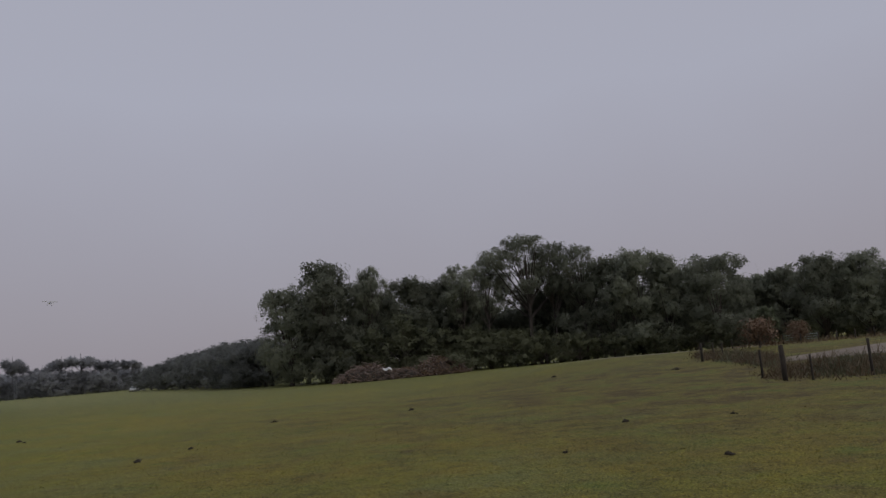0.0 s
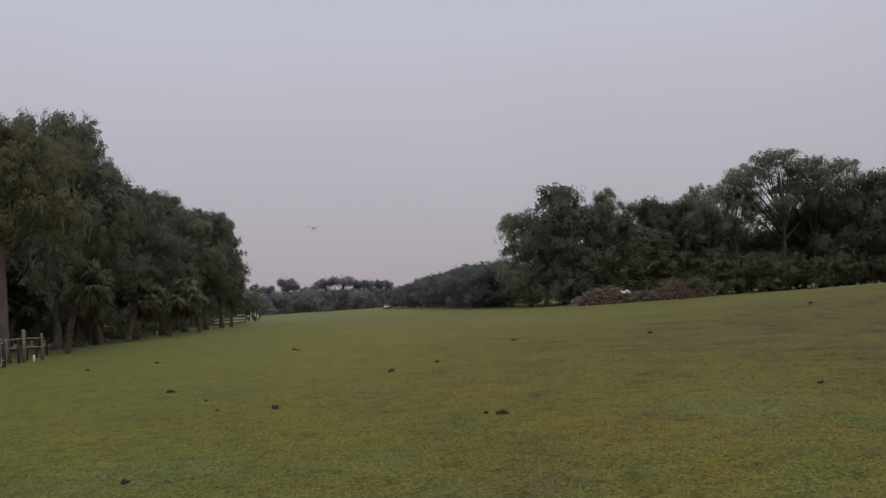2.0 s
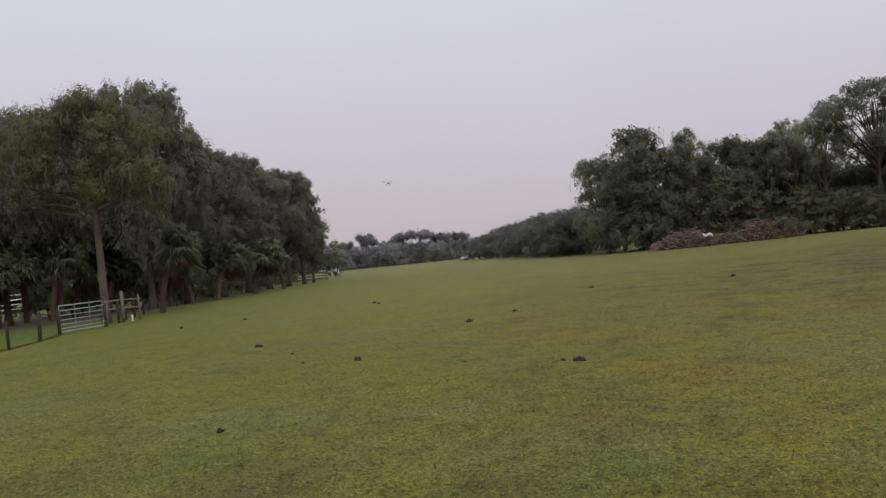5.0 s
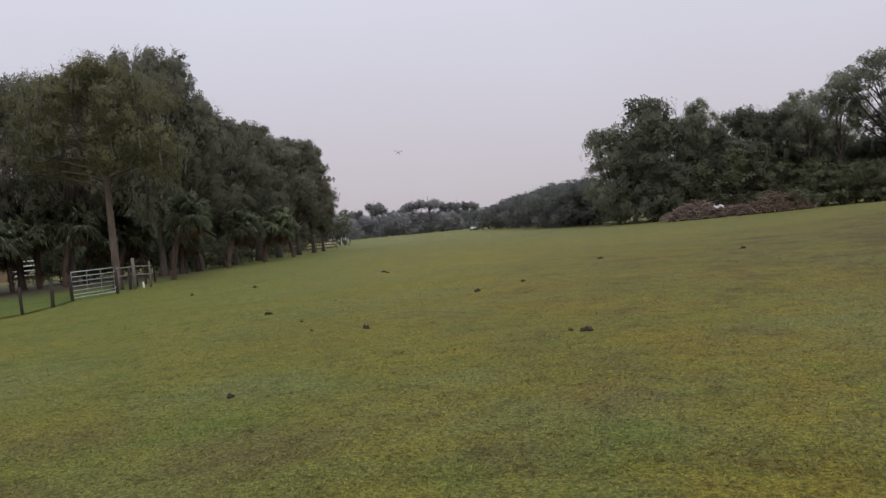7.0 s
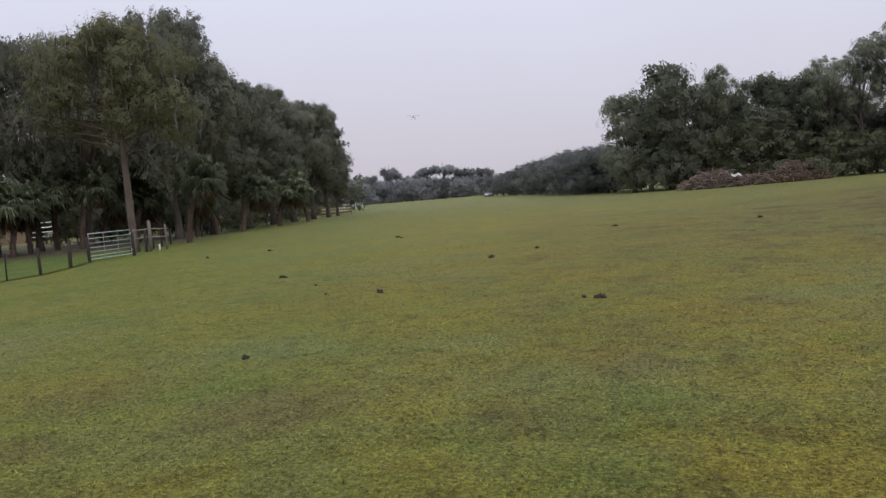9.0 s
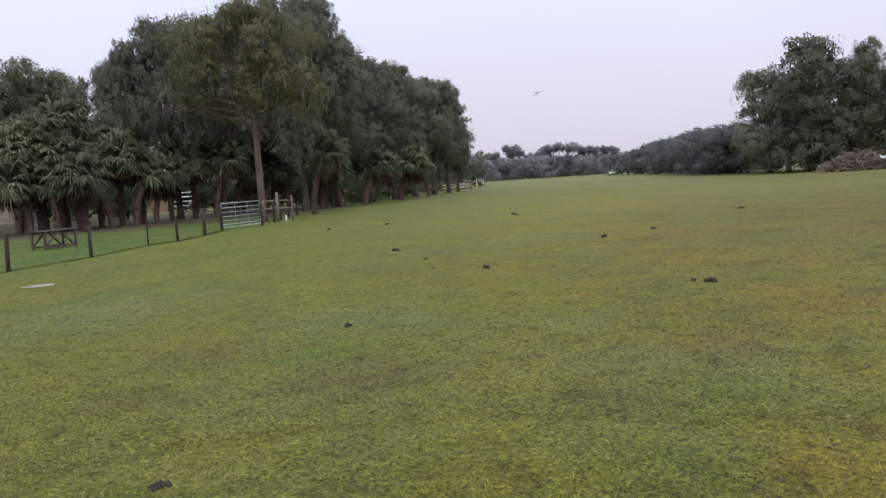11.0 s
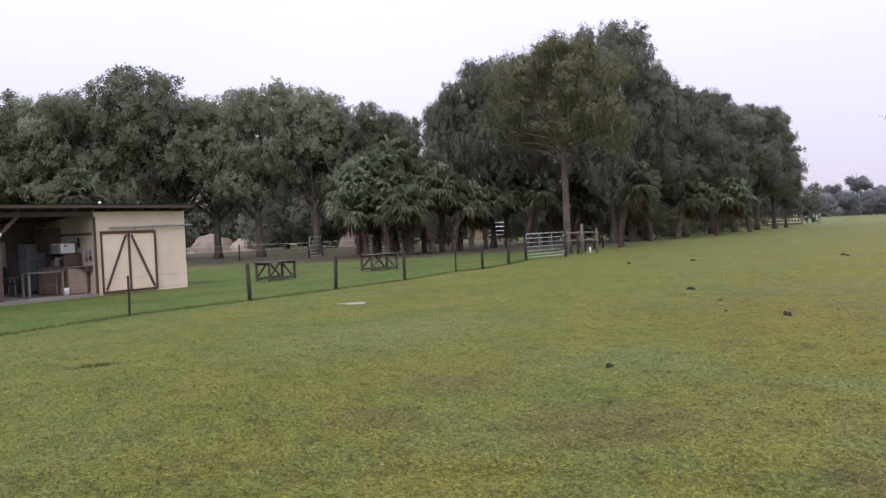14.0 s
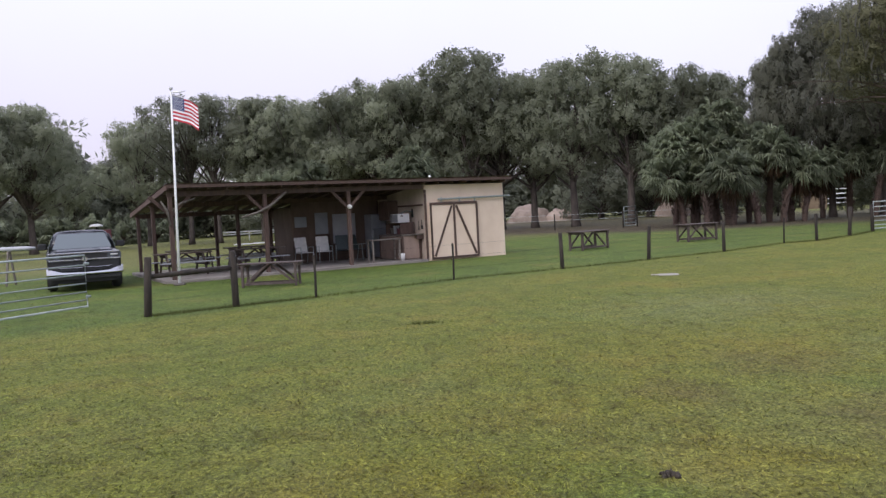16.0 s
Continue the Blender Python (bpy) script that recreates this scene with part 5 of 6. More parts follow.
def pickup():
    t = empty("pickup_truck")
    # lower body: nose, doors, bed
    bm = bmesh.new()

    def ring(y, w, z0, z1, inset=0.10):
        return [(-w, y, z0), (-w, y, z1 - 0.18), (-w + inset, y, z1), (w - inset, y, z1), (w, y, z1 - 0.18), (w, y, z0)]
    loft(bm, [ring(-2.88, 0.97, 0.55, 1.28, 0.03), ring(-1.0, 1.0, 0.42, 1.30, 0.03), ring(0.95, 1.0, 0.42, 1.22, 0.05), ring(1.3, 1.0, 0.46, 1.20, 0.12), ring(2.45, 0.98, 0.50, 1.2, 0.14), ring(2.78, 0.96, 0.52, 1.17, 0.1)])
    part("body", bm, M_TRUCK, t, "dark glossy body paint")
    bm = bmesh.new()
    loft(bm, [[(-0.82, 1.25, 1.205), (0.82, 1.25, 1.205), (0.80, 1.25, 1.225), (-0.80, 1.25, 1.225)], [(-0.80, 2.3, 1.2), (0.80, 2.3, 1.2), (0.70, 2.3, 1.26), (-0.70, 2.3, 1.26)],
              [(-0.78, 2.76, 1.165), (0.78, 2.76, 1.165), (0.70, 2.74, 1.21), (-0.70, 2.74, 1.21)]])
    part("hood", bm, M_TRUCK, t)
    bm = bmesh.new()

    def arch(yb, yt, w, zb, wt, zt):
        return [(-w, yb, zb), (w, yb, zb), (wt, yt, zt - 0.09), (wt * 0.86, yt, zt - 0.025), (wt * 0.45, yt, zt), (-wt * 0.45, yt, zt), (-wt * 0.86, yt, zt - 0.025), (-wt, yt, zt - 0.09)]
    loft(bm, [arch(-1.0, -0.92, 0.93, 1.28, 0.76, 1.79), arch(0.1, 0.0, 0.94, 1.26, 0.77, 1.82), arch(1.32, 0.58, 0.93, 1.19, 0.74, 1.79)])
    part("cab", bm, M_TRUCK, t, smooth=True)
    bm = bmesh.new()
    loft(bm, [[(-0.82, 1.275, 1.24), (0.82, 1.275, 1.24), (0.66, 0.69, 1.705), (-0.66, 0.69, 1.705)], [(-0.82, 1.287, 1.25), (0.82, 1.287, 1.25), (0.66, 0.702, 1.715), (-0.66, 0.702, 1.715)]])
    part("windshield", bm, M_GLASS, t, "dark windshield, the sky's reflection partly put into its colour")
    for sx in (-1, 1):
        bm = bmesh.new()
        loft(bm, [[(sx * 0.925, -0.85, 1.33), (sx * 0.925, 0.95, 1.30), (sx * 0.785, 0.50, 1.68), (sx * 0.785, -0.85, 1.68)], [(sx * 0.94, -0.85, 1.33), (sx * 0.94, 0.95, 1.30), (sx * 0.80, 0.50, 1.68), (sx * 0.80, -0.85, 1.68)]])
        part("side_window", bm, M_GLASS, t)
        bm = bmesh.new()
        box(bm, sx * 1.10 - 0.12, 0.86, 1.24, sx * 1.10 + 0.12, 0.98, 1.44, 0.03)
        beam(bm, (sx * 0.94, 0.92, 1.27), (sx * 1.02, 0.92, 1.29), 0.05, 0.05)
        part("mirror", bm, M_BLACK, t, "black wing mirror")
        bm = bmesh.new()
        loft(bm, [[(sx * 0.60, 2.77, 0.97), (sx * 0.965, 2.70, 0.94), (sx * 0.965, 2.70, 1.13), (sx * 0.60, 2.77, 1.10)], [(sx * 0.60, 2.84, 0.97), (sx * 0.975, 2.79, 0.94), (sx * 0.975, 2.78, 1.13), (sx * 0.60, 2.835, 1.10)]])
        part("headlight", bm, M_LAMP, t, "clear headlamp")
        wheel(t, sx * 0.87, 1.85)
        wheel(t, sx * 0.87, -1.75)
    slab("grille", -0.9, 2.76, 0.62, 0.9, 2.81, 1.12, M_BLACK, t, "black grille mesh")
    for z0, z1 in ((1.12, 1.165), (0.92, 0.965), (0.70, 0.725)):
        slab("grille_bar", -0.94 if z0 > 0.8 else -0.7, 2.79, z0, 0.94 if z0 > 0.8 else 0.7, 2.86, z1, M_CHROME, t, "chrome grille bar", 0.012)
    bm = bmesh.new()
    bmesh.ops.create_cone(bm, cap_ends=True, segments=12, radius1=0.075, radius2=0.075, depth=0.03, matrix=Matrix.Translation((0, 2.86, 0.95)) @ Matrix.Rotation(radians(90), 4, 'X'))
    part("badge", bm, M_CHROME, t)
    bm = bmesh.new()
    loft(bm, [[(x, 2.66, 0.5), (x, y - 0.1, 0.49), (x, y - 0.02, 0.51), (x, y, 0.535), (x, y - 0.02, q - 0.03), (x, y - 0.10, q), (x, 2.66, q + 0.01)]
              for x, y, q in ((-1.0, 2.84, 0.72), (-0.86, 2.92, 0.71), (-0.6, 2.97, 0.62), (0.0, 2.99, 0.6), (0.6, 2.97, 0.62), (0.86, 2.92, 0.71), (1.0, 2.84, 0.72))])
    part("bumper", bm, M_CHROME, t, "chrome front bumper")
    slab("bumper_opening", -0.92, 2.78, 0.37, 0.92, 2.9, 0.485, M_BLACK, t, "black lower intake")
    for sx in (-1, 1):
        slab("headlamp_bulb", sx * 0.78 - 0.1, 2.80, 1.03, sx * 0.78 + 0.1, 2.845, 1.07, M_WHITE, t, "bright headlamp reflector")
    slab("fuel_can", -1.0, -1.75, 1.285, -0.72, -1.45, 1.8, M_MAROON, t, "dark red can standing on the bed rail")
    slab("air_dam", -0.85, 2.62, 0.26, 0.85, 2.80, 0.375, M_BLACK, t)
    return tagged(t, "dark pickup truck with a chrome bumper, parked on the lawn", "pickup truck")


put(pickup(), Matrix.Translation((-25.1, -7.15, 0)) @ Matrix.Rotation(radians(-72), 4, 'Z') @ Matrix.Diagonal((1, 1, 0.97, 1)))


def dome_cover():
    t = empty("feeder")
    bm = bmesh.new()
    bmesh.ops.create_uvsphere(bm, u_segments=18, v_segments=10, radius=0.36)
    bmesh.ops.delete(bm, geom=[v for v in bm.verts if v.co.z < -0.01], context='VERTS')
    for v in bm.verts:
        v.co.z = v.co.z * 0.42 + 1.98
    bmesh.ops.solidify(bm, geom=list(bm.faces), thickness=0.02)
    part("dome", bm, M_WEBBING, t, "pale shallow dome", True)
    bm = bmesh.new()
    tube(bm, [(0, 0, -0.1), (0, 0, 2.06)], 0.03, 8)
    part("pole", bm, M_POST, t, "", True)
    bm = bmesh.new()
    bmesh.ops.create_cone(bm, cap_ends=True, segments=14, radius1=0.14, radius2=0.18, depth=0.3, matrix=Matrix.Translation((0, 0, 1.5)))
    part("hopper", bm, M_POST, t, "", True)
    return tagged(t, "pole-mounted feeder with a pale domed cover on the grass", "feeder")


put(dome_cover(), grow(*polar(105.5, 46), 0))


def white_car():
    """A small white car, its nose along +y."""
    c = empty("car")
    bm = bmesh.new()
    loft(bm, [[(-0.82, -2.0, 0.42), (0.82, -2.0, 0.42), (0.78, -2.0, 0.92), (-0.78, -2.0, 0.92)], [(-0.88, 0.0, 0.32), (0.88, 0.0, 0.32), (0.86, 0.0, 0.98), (-0.86, 0.0, 0.98)],
              [(-0.87, 1.3, 0.34), (0.87, 1.3, 0.34), (0.82, 1.3, 0.90), (-0.82, 1.3, 0.90)], [(-0.78, 2.0, 0.40), (0.78, 2.0, 0.40), (0.70, 1.95, 0.74), (-0.70, 1.95, 0.74)]])
    bmesh.ops.bevel(bm, geom=list(bm.edges), offset=0.05, segments=2, affect='EDGES')
    part("body", bm, M_WHITE, c, smooth=True)
    bm = bmesh.new()
    loft(bm, [[(-0.78, -1.7, 0.93), (0.78, -1.7, 0.93), (0.60, -1.3, 1.42), (-0.60, -1.3, 1.42)], [(-0.80, -0.3, 0.97), (0.80, -0.3, 0.97), (0.62, -0.3, 1.48), (-0.62, -0.3, 1.48)],
              [(-0.80, 1.0, 0.93), (0.80, 1.0, 0.93), (0.60, 0.35, 1.42), (-0.60, 0.35, 1.42)]])
    part("cabin", bm, M_WHITE, c)
    bm = bmesh.new()
    loft(bm, [[(-0.72, 0.985, 0.97), (0.72, 0.985, 0.97), (0.55, 0.42, 1.39), (-0.55, 0.42, 1.39)], [(-0.72, 1.0, 0.98), (0.72, 1.0, 0.98), (0.55, 0.435, 1.40), (-0.55, 0.435, 1.40)]])
    part("windshield", bm, M_GLASS, c)
    for sx in (-1, 1):
        slab("headlight", sx * 0.56 - 0.13, 1.93, 0.58, sx * 0.56 + 0.13, 1.99, 0.70, M_LAMP, c)
        wheel(c, sx * 0.76, 1.25, 0.31)
        wheel(c, sx * 0.76, -1.3, 0.31)
    return tagged(c, "small white car parked at the end of the tree row", "car")


put(white_car(), grow(*polar(21.85, 228), 21.9 + 165))


# ---- fences and gates ----
def fence_post(name, r, h, label, mat=M_POST, sides=9):
    bm = bmesh.new()
    g = np.random.default_rng(3)
    tube(bm, [(0, 0, -0.2), (0.005, 0, h * 0.5), (-0.006, 0.004, h - 0.02), (-0.006, 0.004, h)], [r * 1.05, r, r * 0.96, r * 0.8], sides)
    ob = part(name, bm, mat, None, "", True)
    return tagged(ob, label, "fence post", "fence posts")


THICK = fence_post("fence_post", 0.072, 1.15, "thick round weathered wooden fence post")
THIN = fence_post("fence_post", 0.055, 1.0, "slim weathered wooden fence post")
STEEL = fence_post("fence_post", 0.03, 0.93, "slim dark steel fence post", M_POST, 6)
FENCE = [(-14.5, -2.86), (-15.29, -1.3), (-16.06, 0.31), (-18.3, 3.75), (-19.5, 7.0), (-20.8, 10.1), (-22.2, 13.3), (-24.5, 16.9), (-24.8, 18.4), (-26.5, 21.0), (-28.65, 23.7)]
KINDS = [THICK, THICK, STEEL, STEEL, THIN, THIN, THIN, STEEL, THIN, THICK, THICK]
for i, ((x, y), k) in enumerate(zip(FENCE, KINDS)):
    put(k, grow(x, y, i * 37) @ Matrix.Rotation(radians((i * 53 % 7) - 3), 4, 'X'))
FENCE2 = [(-29.35, 26.85), (-31.2, 29.4), (-33.1, 31.7), (-34.6, 33.8), (-36.3, 36.2), (-39.0, 40.6), (-42.2, 45.4), (-45.5, 50.2), (-48.8, 55.0), (-52.0, 59.9), (-55.4, 64.8), (-58.8, 70.0), (-62.5, 75.5)]
for i, (x, y) in enumerate(FENCE2):
    put(THICK if i < 2 else THIN, grow(x, y, i * 53))


def wires(name, line, heights, label, r=0.002, mat=None):
    bm = bmesh.new()
    for h in heights:
        tube(bm, [(x, y, h + 0.01 * ((i * 7) % 3 - 1)) for i, (x, y) in enumerate(line)], r, 4)
    return tagged(part(name, bm, mat or M_POST), label, "fence wire")


wires("fence_wire", FENCE, (0.3, 0.6, 0.9), "thin grey wire strands along the pasture fence")
wires("fence_wire", FENCE2, (0.3, 0.6, 0.9), "thin grey wire strands along the fence by the oaks")
bm = bmesh.new()
tube(bm, [(-14.5, -2.86, 0.76), (-14.9, -2.1, 0.79), (-15.29, -1.3, 0.81)], [0.045, 0.052, 0.048], 9)
tagged(part("fence_rail", bm, M_POST, None, "", True), "heavy dark wooden rail between two thick posts", "fence rail")


def tube_gate(w, h, bars, uprights, label, r=0.022):
    g = empty("tube_gate")
    bm = bmesh.new()
    tube(bm, [(0, 0, 0.12), (0, 0, h), (w, 0, h), (w, 0, 0.12), (0, 0, 0.12)], r * 1.15, 8, False)
    part("frame", bm, M_GALV, g, smooth=True)
    zs = [0.12 + (h - 0.12) * (k / (bars + 1)) ** 1.15 for k in range(1, bars + 1)]
    for z in zs:
        bm = bmesh.new()
        tube(bm, [(0, 0, z), (w, 0, z)], r * 0.9, 7)
        part("bar", bm, M_GALV, g, smooth=True)
    for k in range(1, uprights + 1):
        bm = bmesh.new()
        box(bm, w * k / (uprights + 1) - 0.02, -r - 0.008, 0.12, w * k / (uprights + 1) + 0.02, -r - 0.002, h)
        part("upright", bm, M_GALV, g)
    for z in (0.3, h - 0.2):
        slab("hinge", w - 0.02, -0.03, z, w + 0.09, 0.03, z + 0.05, M_GALV, g)
    return tagged(g, label, "gate", "gates")


GATE_LABEL = "grey galvanised tube gate hung in the pasture fence"
gate = tube_gate(2.95, 1.27, 5, 2, GATE_LABEL)
put(gate, Matrix.Translation((-28.7, 23.8, 0)) @ Matrix.Rotation(math.atan2(2.95, -0.62), 4, 'Z'))
wide_gate = tube_gate(3.7, 1.2, 5, 0, "grey galvanised tube gate standing by the parked truck", 0.018)
put(wide_gate, Matrix.Translation((-13.2, -6.55, 0)) @ Matrix.Rotation(math.atan2(1.3, -1.9), 4, 'Z'))
put(THICK, grow(-13.1, -6.7, 20))
ladder = tube_gate(1.35, 1.55, 4, 0, "small pale panel gate in the paddock fence", 0.035)
put(ladder, Matrix.Translation((-53.3, 22.6, 0)) @ Matrix.Rotation(math.atan2(1.6, -0.9), 4, 'Z'))

# paddock fence of pale tape on posts
PADDOCK = [(-60, 8), (-58, 13), (-55.8, 18), (-53.3, 22.5), (-54.2, 24.0), (-52.4, 27.5), (-50.5, 31)]
for i, (x, y) in enumerate(PADDOCK):
    put(THIN, grow(x, y, i * 41, 1.0, 1.25))
wires("paddock_tape", PADDOCK[:4], (0.75, 1.15), "pale tape strung along the paddock posts", 0.009, M_GALV)
wires("paddock_tape", PADDOCK[4:], (0.75, 1.15), "pale tape strung along the paddock posts", 0.009, M_GALV)


def plank_fence(w, label):
    f = empty("plank_fence")
    for x in (0, w / 2, w):
        slab("post", x - 0.06, -0.05, -0.1, x + 0.06, 0.05, 1.45, M_TANWOOD, f)
    for z in (0.3, 0.7, 1.1):
        slab("plank", -0.1, -0.085, z, w + 0.1, -0.052, z + 0.2, M_TANWOOD, f)
    return tagged(f, label, "fence", "plank fences")


planks = plank_fence(4.2, "tan wooden plank fence beyond the oak trunks")
for az, r in [(41.6, 97), (39.6, 99), (37.8, 101), (36.0, 104), (34.4, 108)]:
    x, y = polar(az, r)
    put(planks, grow(x, y, az + rng.uniform(-8, 8)))
board_rail = empty("white_rail_fence", grow(*polar(95.4, 84), 98))
for x in (-3.2, 0.0, 3.2):
    slab("post", x - 0.07, -0.07, -0.1, x + 0.07, 0.07, 1.0, M_WHITE, board_rail)
for z in (0.62, 0.86):
    slab("rail", -3.4, -0.115, z, 3.4, -0.075, z + 0.14, M_WHITE, board_rail)
tagged(board_rail, "white painted rail fence on the lawn beyond the pavilion", "fence")
lying = empty("lying_board")
slab("plank", -0.7, -0.16, 0.0, 0.7, 0.16, 0.05, M_WHITE, lying)
slab("plank", -0.55, -0.1, 0.052, 0.6, 0.18, 0.1, M_NOTICE, lying)
tagged(lying, "pale boards lying on the grass beyond the pavilion", "boards", "lying boards")
for az, r, turn in ((93.7, 66, 100), (94.7, 67, 84), (95.9, 66, 96)):
    put(lying, grow(*polar(az, r), turn))
WHITEPOST = fence_post("white_post", 0.06, 1.1, "slim white fence post far along the pasture", M_WHITE, 6)
for i in range(12):
    x, y = polar(33.2 - 0.17 * i, 150 + 5.5 * i)
    put(WHITEPOST, grow(x, y, 0, 1.3))
hut = tagged(empty("feed_shelter", grow(*polar(55.2, 104), 55) @ Matrix.Scale(1.6, 4)), "small tan boarded feed shelter with white rails under the trees", "shelter")
slab("front", -0.9, -0.05, 0, 0.9, 0.0, 1.5, M_TANWOOD, hut)
slab("side", -0.9, 0.005, 0, -0.85, 1.2, 1.5, M_TANWOOD, hut)
slab("side", 0.85, 0.005, 0, 0.9, 1.2, 1.5, M_TANWOOD, hut)
slab("roof", -1.0, -0.15, 1.505, 1.0, 1.3, 1.56, M_GREYWOOD, hut)
for z in (0.35, 0.7, 1.05, 1.4):
    slab("rail", 0.95, -0.05, z, 2.6, -0.01, z + 0.07, M_WHITE, hut, "white rail")


def fence_brace():
    """Three weathered posts tied by two round rails, where the strained wires end."""
    b = empty("fence_brace", grow(-31.35, 29.85, 46.5))
    for x, y, h, w in ((-0.75, 0.25, 1.25, 0.065), (0.0, 0.0, 1.62, 0.1), (0.8, 0.3, 1.38, 0.06)):
        bm = bmesh.new()
        tube(bm, [(x, y, -0.15), (x + 0.01, y, h * 0.5), (x, y + 0.01, h - 0.02), (x, y, h)], [w, w * 0.95, w * 0.9, w * 0.6], 8)
        part("post", bm, M_GREYWOOD, b, smooth=True)
    for z in (0.72, 1.15):
        bm = bmesh.new()
        tube(bm, [(-0.85, 0.26, z), (0.0, 0.1, z + 0.03), (0.92, 0.33, z - 0.02)], [0.04, 0.045, 0.035], 7)
        part("rail", bm, M_GREYWOOD, b, smooth=True)
    return tagged(b, "grey weathered wooden post brace with two rails", "fence brace")


fence_brace()
bm = bmesh.new()
tube(bm, [(0, 0, -0.1), (0, 0, 0.3), (0, 0, 0.32)], [0.05, 0.05, 0.03], 8)
tagged(part("marker_post", bm, M_WHITE, None, "", True, Matrix.Translation((-31.1, 30.2, 0))), "short white plastic marker post in the grass", "post")


# ---- heaps beyond the paddock ----
def heap(name, w, d, h, mat, seed, label, category):
    g = np.random.default_rng(seed)
    bm = bmesh.new()
    bmesh.ops.create_icosphere(bm, subdivisions=4, radius=1)
    for v in bm.verts:
        q = noise.noise(v.co * 2.1 + Vector((seed, 0, 0))) * 0.25 + noise.noise(v.co * 6 + Vector((seed, 3, 0))) * 0.08
        r_ = math.hypot(v.co.x, v.co.y)
        z = math.sqrt(max(0, 1 - r_ * r_)) ** 1.4 * (1 + 1.6 * q) if v.co.z > 0 else -0.1
        v.co = Vector((v.co.x * w / 2 * (1 + 0.5 * q), v.co.y * d / 2 * (1 + 0.5 * q), z * h))
    return tagged(part(name, bm, mat, None, "", True), label, category)


for az, r, w, h, s in [(63.9, 96, 5.6, 2.7, 1), (74.6, 104, 6.4, 2.1, 2), (78.4, 108, 7.4, 1.7, 3), (72.4, 104, 4.6, 1.5, 4), (81.4, 106, 6.4, 1.4, 5)]:
    x, y = polar(az, r)
    heap("earth_mound", w, 3.4, h, M_SAND, s, "pale grey-brown mound of dirt behind the paddock", "heap").matrix_basis = grow(x, y, az)


# ---- droppings and marks on the pasture ----
def clump(seed, wide):
    """One crumbly heap of a few ragged lumps."""
    g = np.random.default_rng(seed + 40)
    bm = bmesh.new()
    for k in range(9):
        q = g.uniform(0.35, 1.0)
        cx, cy = g.normal(scale=0.045 * wide), g.normal(scale=0.032)
        made = bmesh.ops.create_icosphere(bm, subdivisions=2, radius=1)["verts"]
        for v in made:
            d = v.co.copy()
            w = 0.8 + 0.7 * noise.noise(d * 2.2 + Vector((seed * 7 + k, 0, 0))) + 0.45 * noise.noise(d * 5 + Vector((seed * 3, k, 0)))
            v.co = Vector((cx + d.x * w * q * 0.042, cy + d.y * w * q * 0.042, max(-0.1, d.z) * w * q * (0.085 - 0.5 * abs(cx)) + 0.004))
    return tagged(part("dung_clump", bm, M_DUNG, None, "", True), "dark crumbly clump of dung on the grass", "dung", "dung clumps")


CLUMPS = [clump(1, 1.2), clump(2, 1.0), clump(3, 1.4)]
for i, (x, y, s) in enumerate([(-2.66, 11.02, 1.2), (-7.19, 18.07, 1.3), (-7.05, 12.11, 1.1), (-11.52, 15.05, 1.2), (-5.83, 6.82, 0.8), (-20.3, 11.4, 0.5), (-3.54, 2.6, 0.75), (-21.1, 22.9, 1.2), (-19.8, 25.1, 1.2), (-16.2, 29.5, 1.4),
                               (-6.3, 28.4, 1.3), (-1.3, 28.6, 1.3), (4.14, 11.72, 1.0), (4.0, 17.7, 1.2), (1.95, 13.46, 0.8), (-15.6, 28.8, 1.0), (-6.7, 20.3, 1.0), (-2.93, 11.1, 0.6), (-9.4, 13.4, 0.5), (-8.2, 12.0, 0.45),
                               (11.1, 37.0, 1.8), (5.8, 41.2, 1.6), (6.4, 17.5, 0.9)]):
    put(CLUMPS[i % 3], grow(x, y, i * 71, s * 0.9))
bm = bmesh.new()
box(bm, -0.24, -0.2, -0.02, 0.22, 0.17, 0.015, 0.012)
box(bm, -0.4, -0.05, -0.02, -0.24, 0.12, 0.010, 0.006)
M_PALE = surface("pale_stone", (0.33, 0.30, 0.26), (0.5, 0.46, 0.41), 4, 0.9, 0, 0.4, 40)
tagged(part("ground_slab", bm, M_PALE, None, "", False, Matrix.Translation((-15.95, 8.45, 0)) @ Matrix.Rotation(radians(70), 4, 'Z')), "pale flat stone slab set in the grass", "slab")


def blades(name, x, y, h, w, seed, mat, label, category, lean=0.5):
    """Single upright blades at the places given, joined as stuff."""
    g = np.random.default_rng(seed)
    n = len(x)
    a = g.uniform(0, 6.28, n)
    z = land(x, y)
    hh = h * g.uniform(0.5, 1.3, n)
    ww = w * g.uniform(0.6, 1.3, n)
    bx, by = np.cos(a) * ww / 2, np.sin(a) * ww / 2
    lx, ly = g.normal(scale=lean, size=n) * hh, g.normal(scale=lean, size=n) * hh
    flip = bx * ly - by * lx < 0
    bx, by = np.where(flip, -bx, bx), np.where(flip, -by, by)
    v = np.stack([np.stack([x - bx, y - by, z - 0.003], 1), np.stack([x + bx, y + by, z - 0.003], 1), np.stack([x + lx, y + ly, z + hh], 1)], 1).reshape(-1, 3)
    f = np.arange(3 * n).reshape(-1, 3)
    return tagged(part_of(name, array_mesh(name, v, f), mat), label, category, kind="stuff")


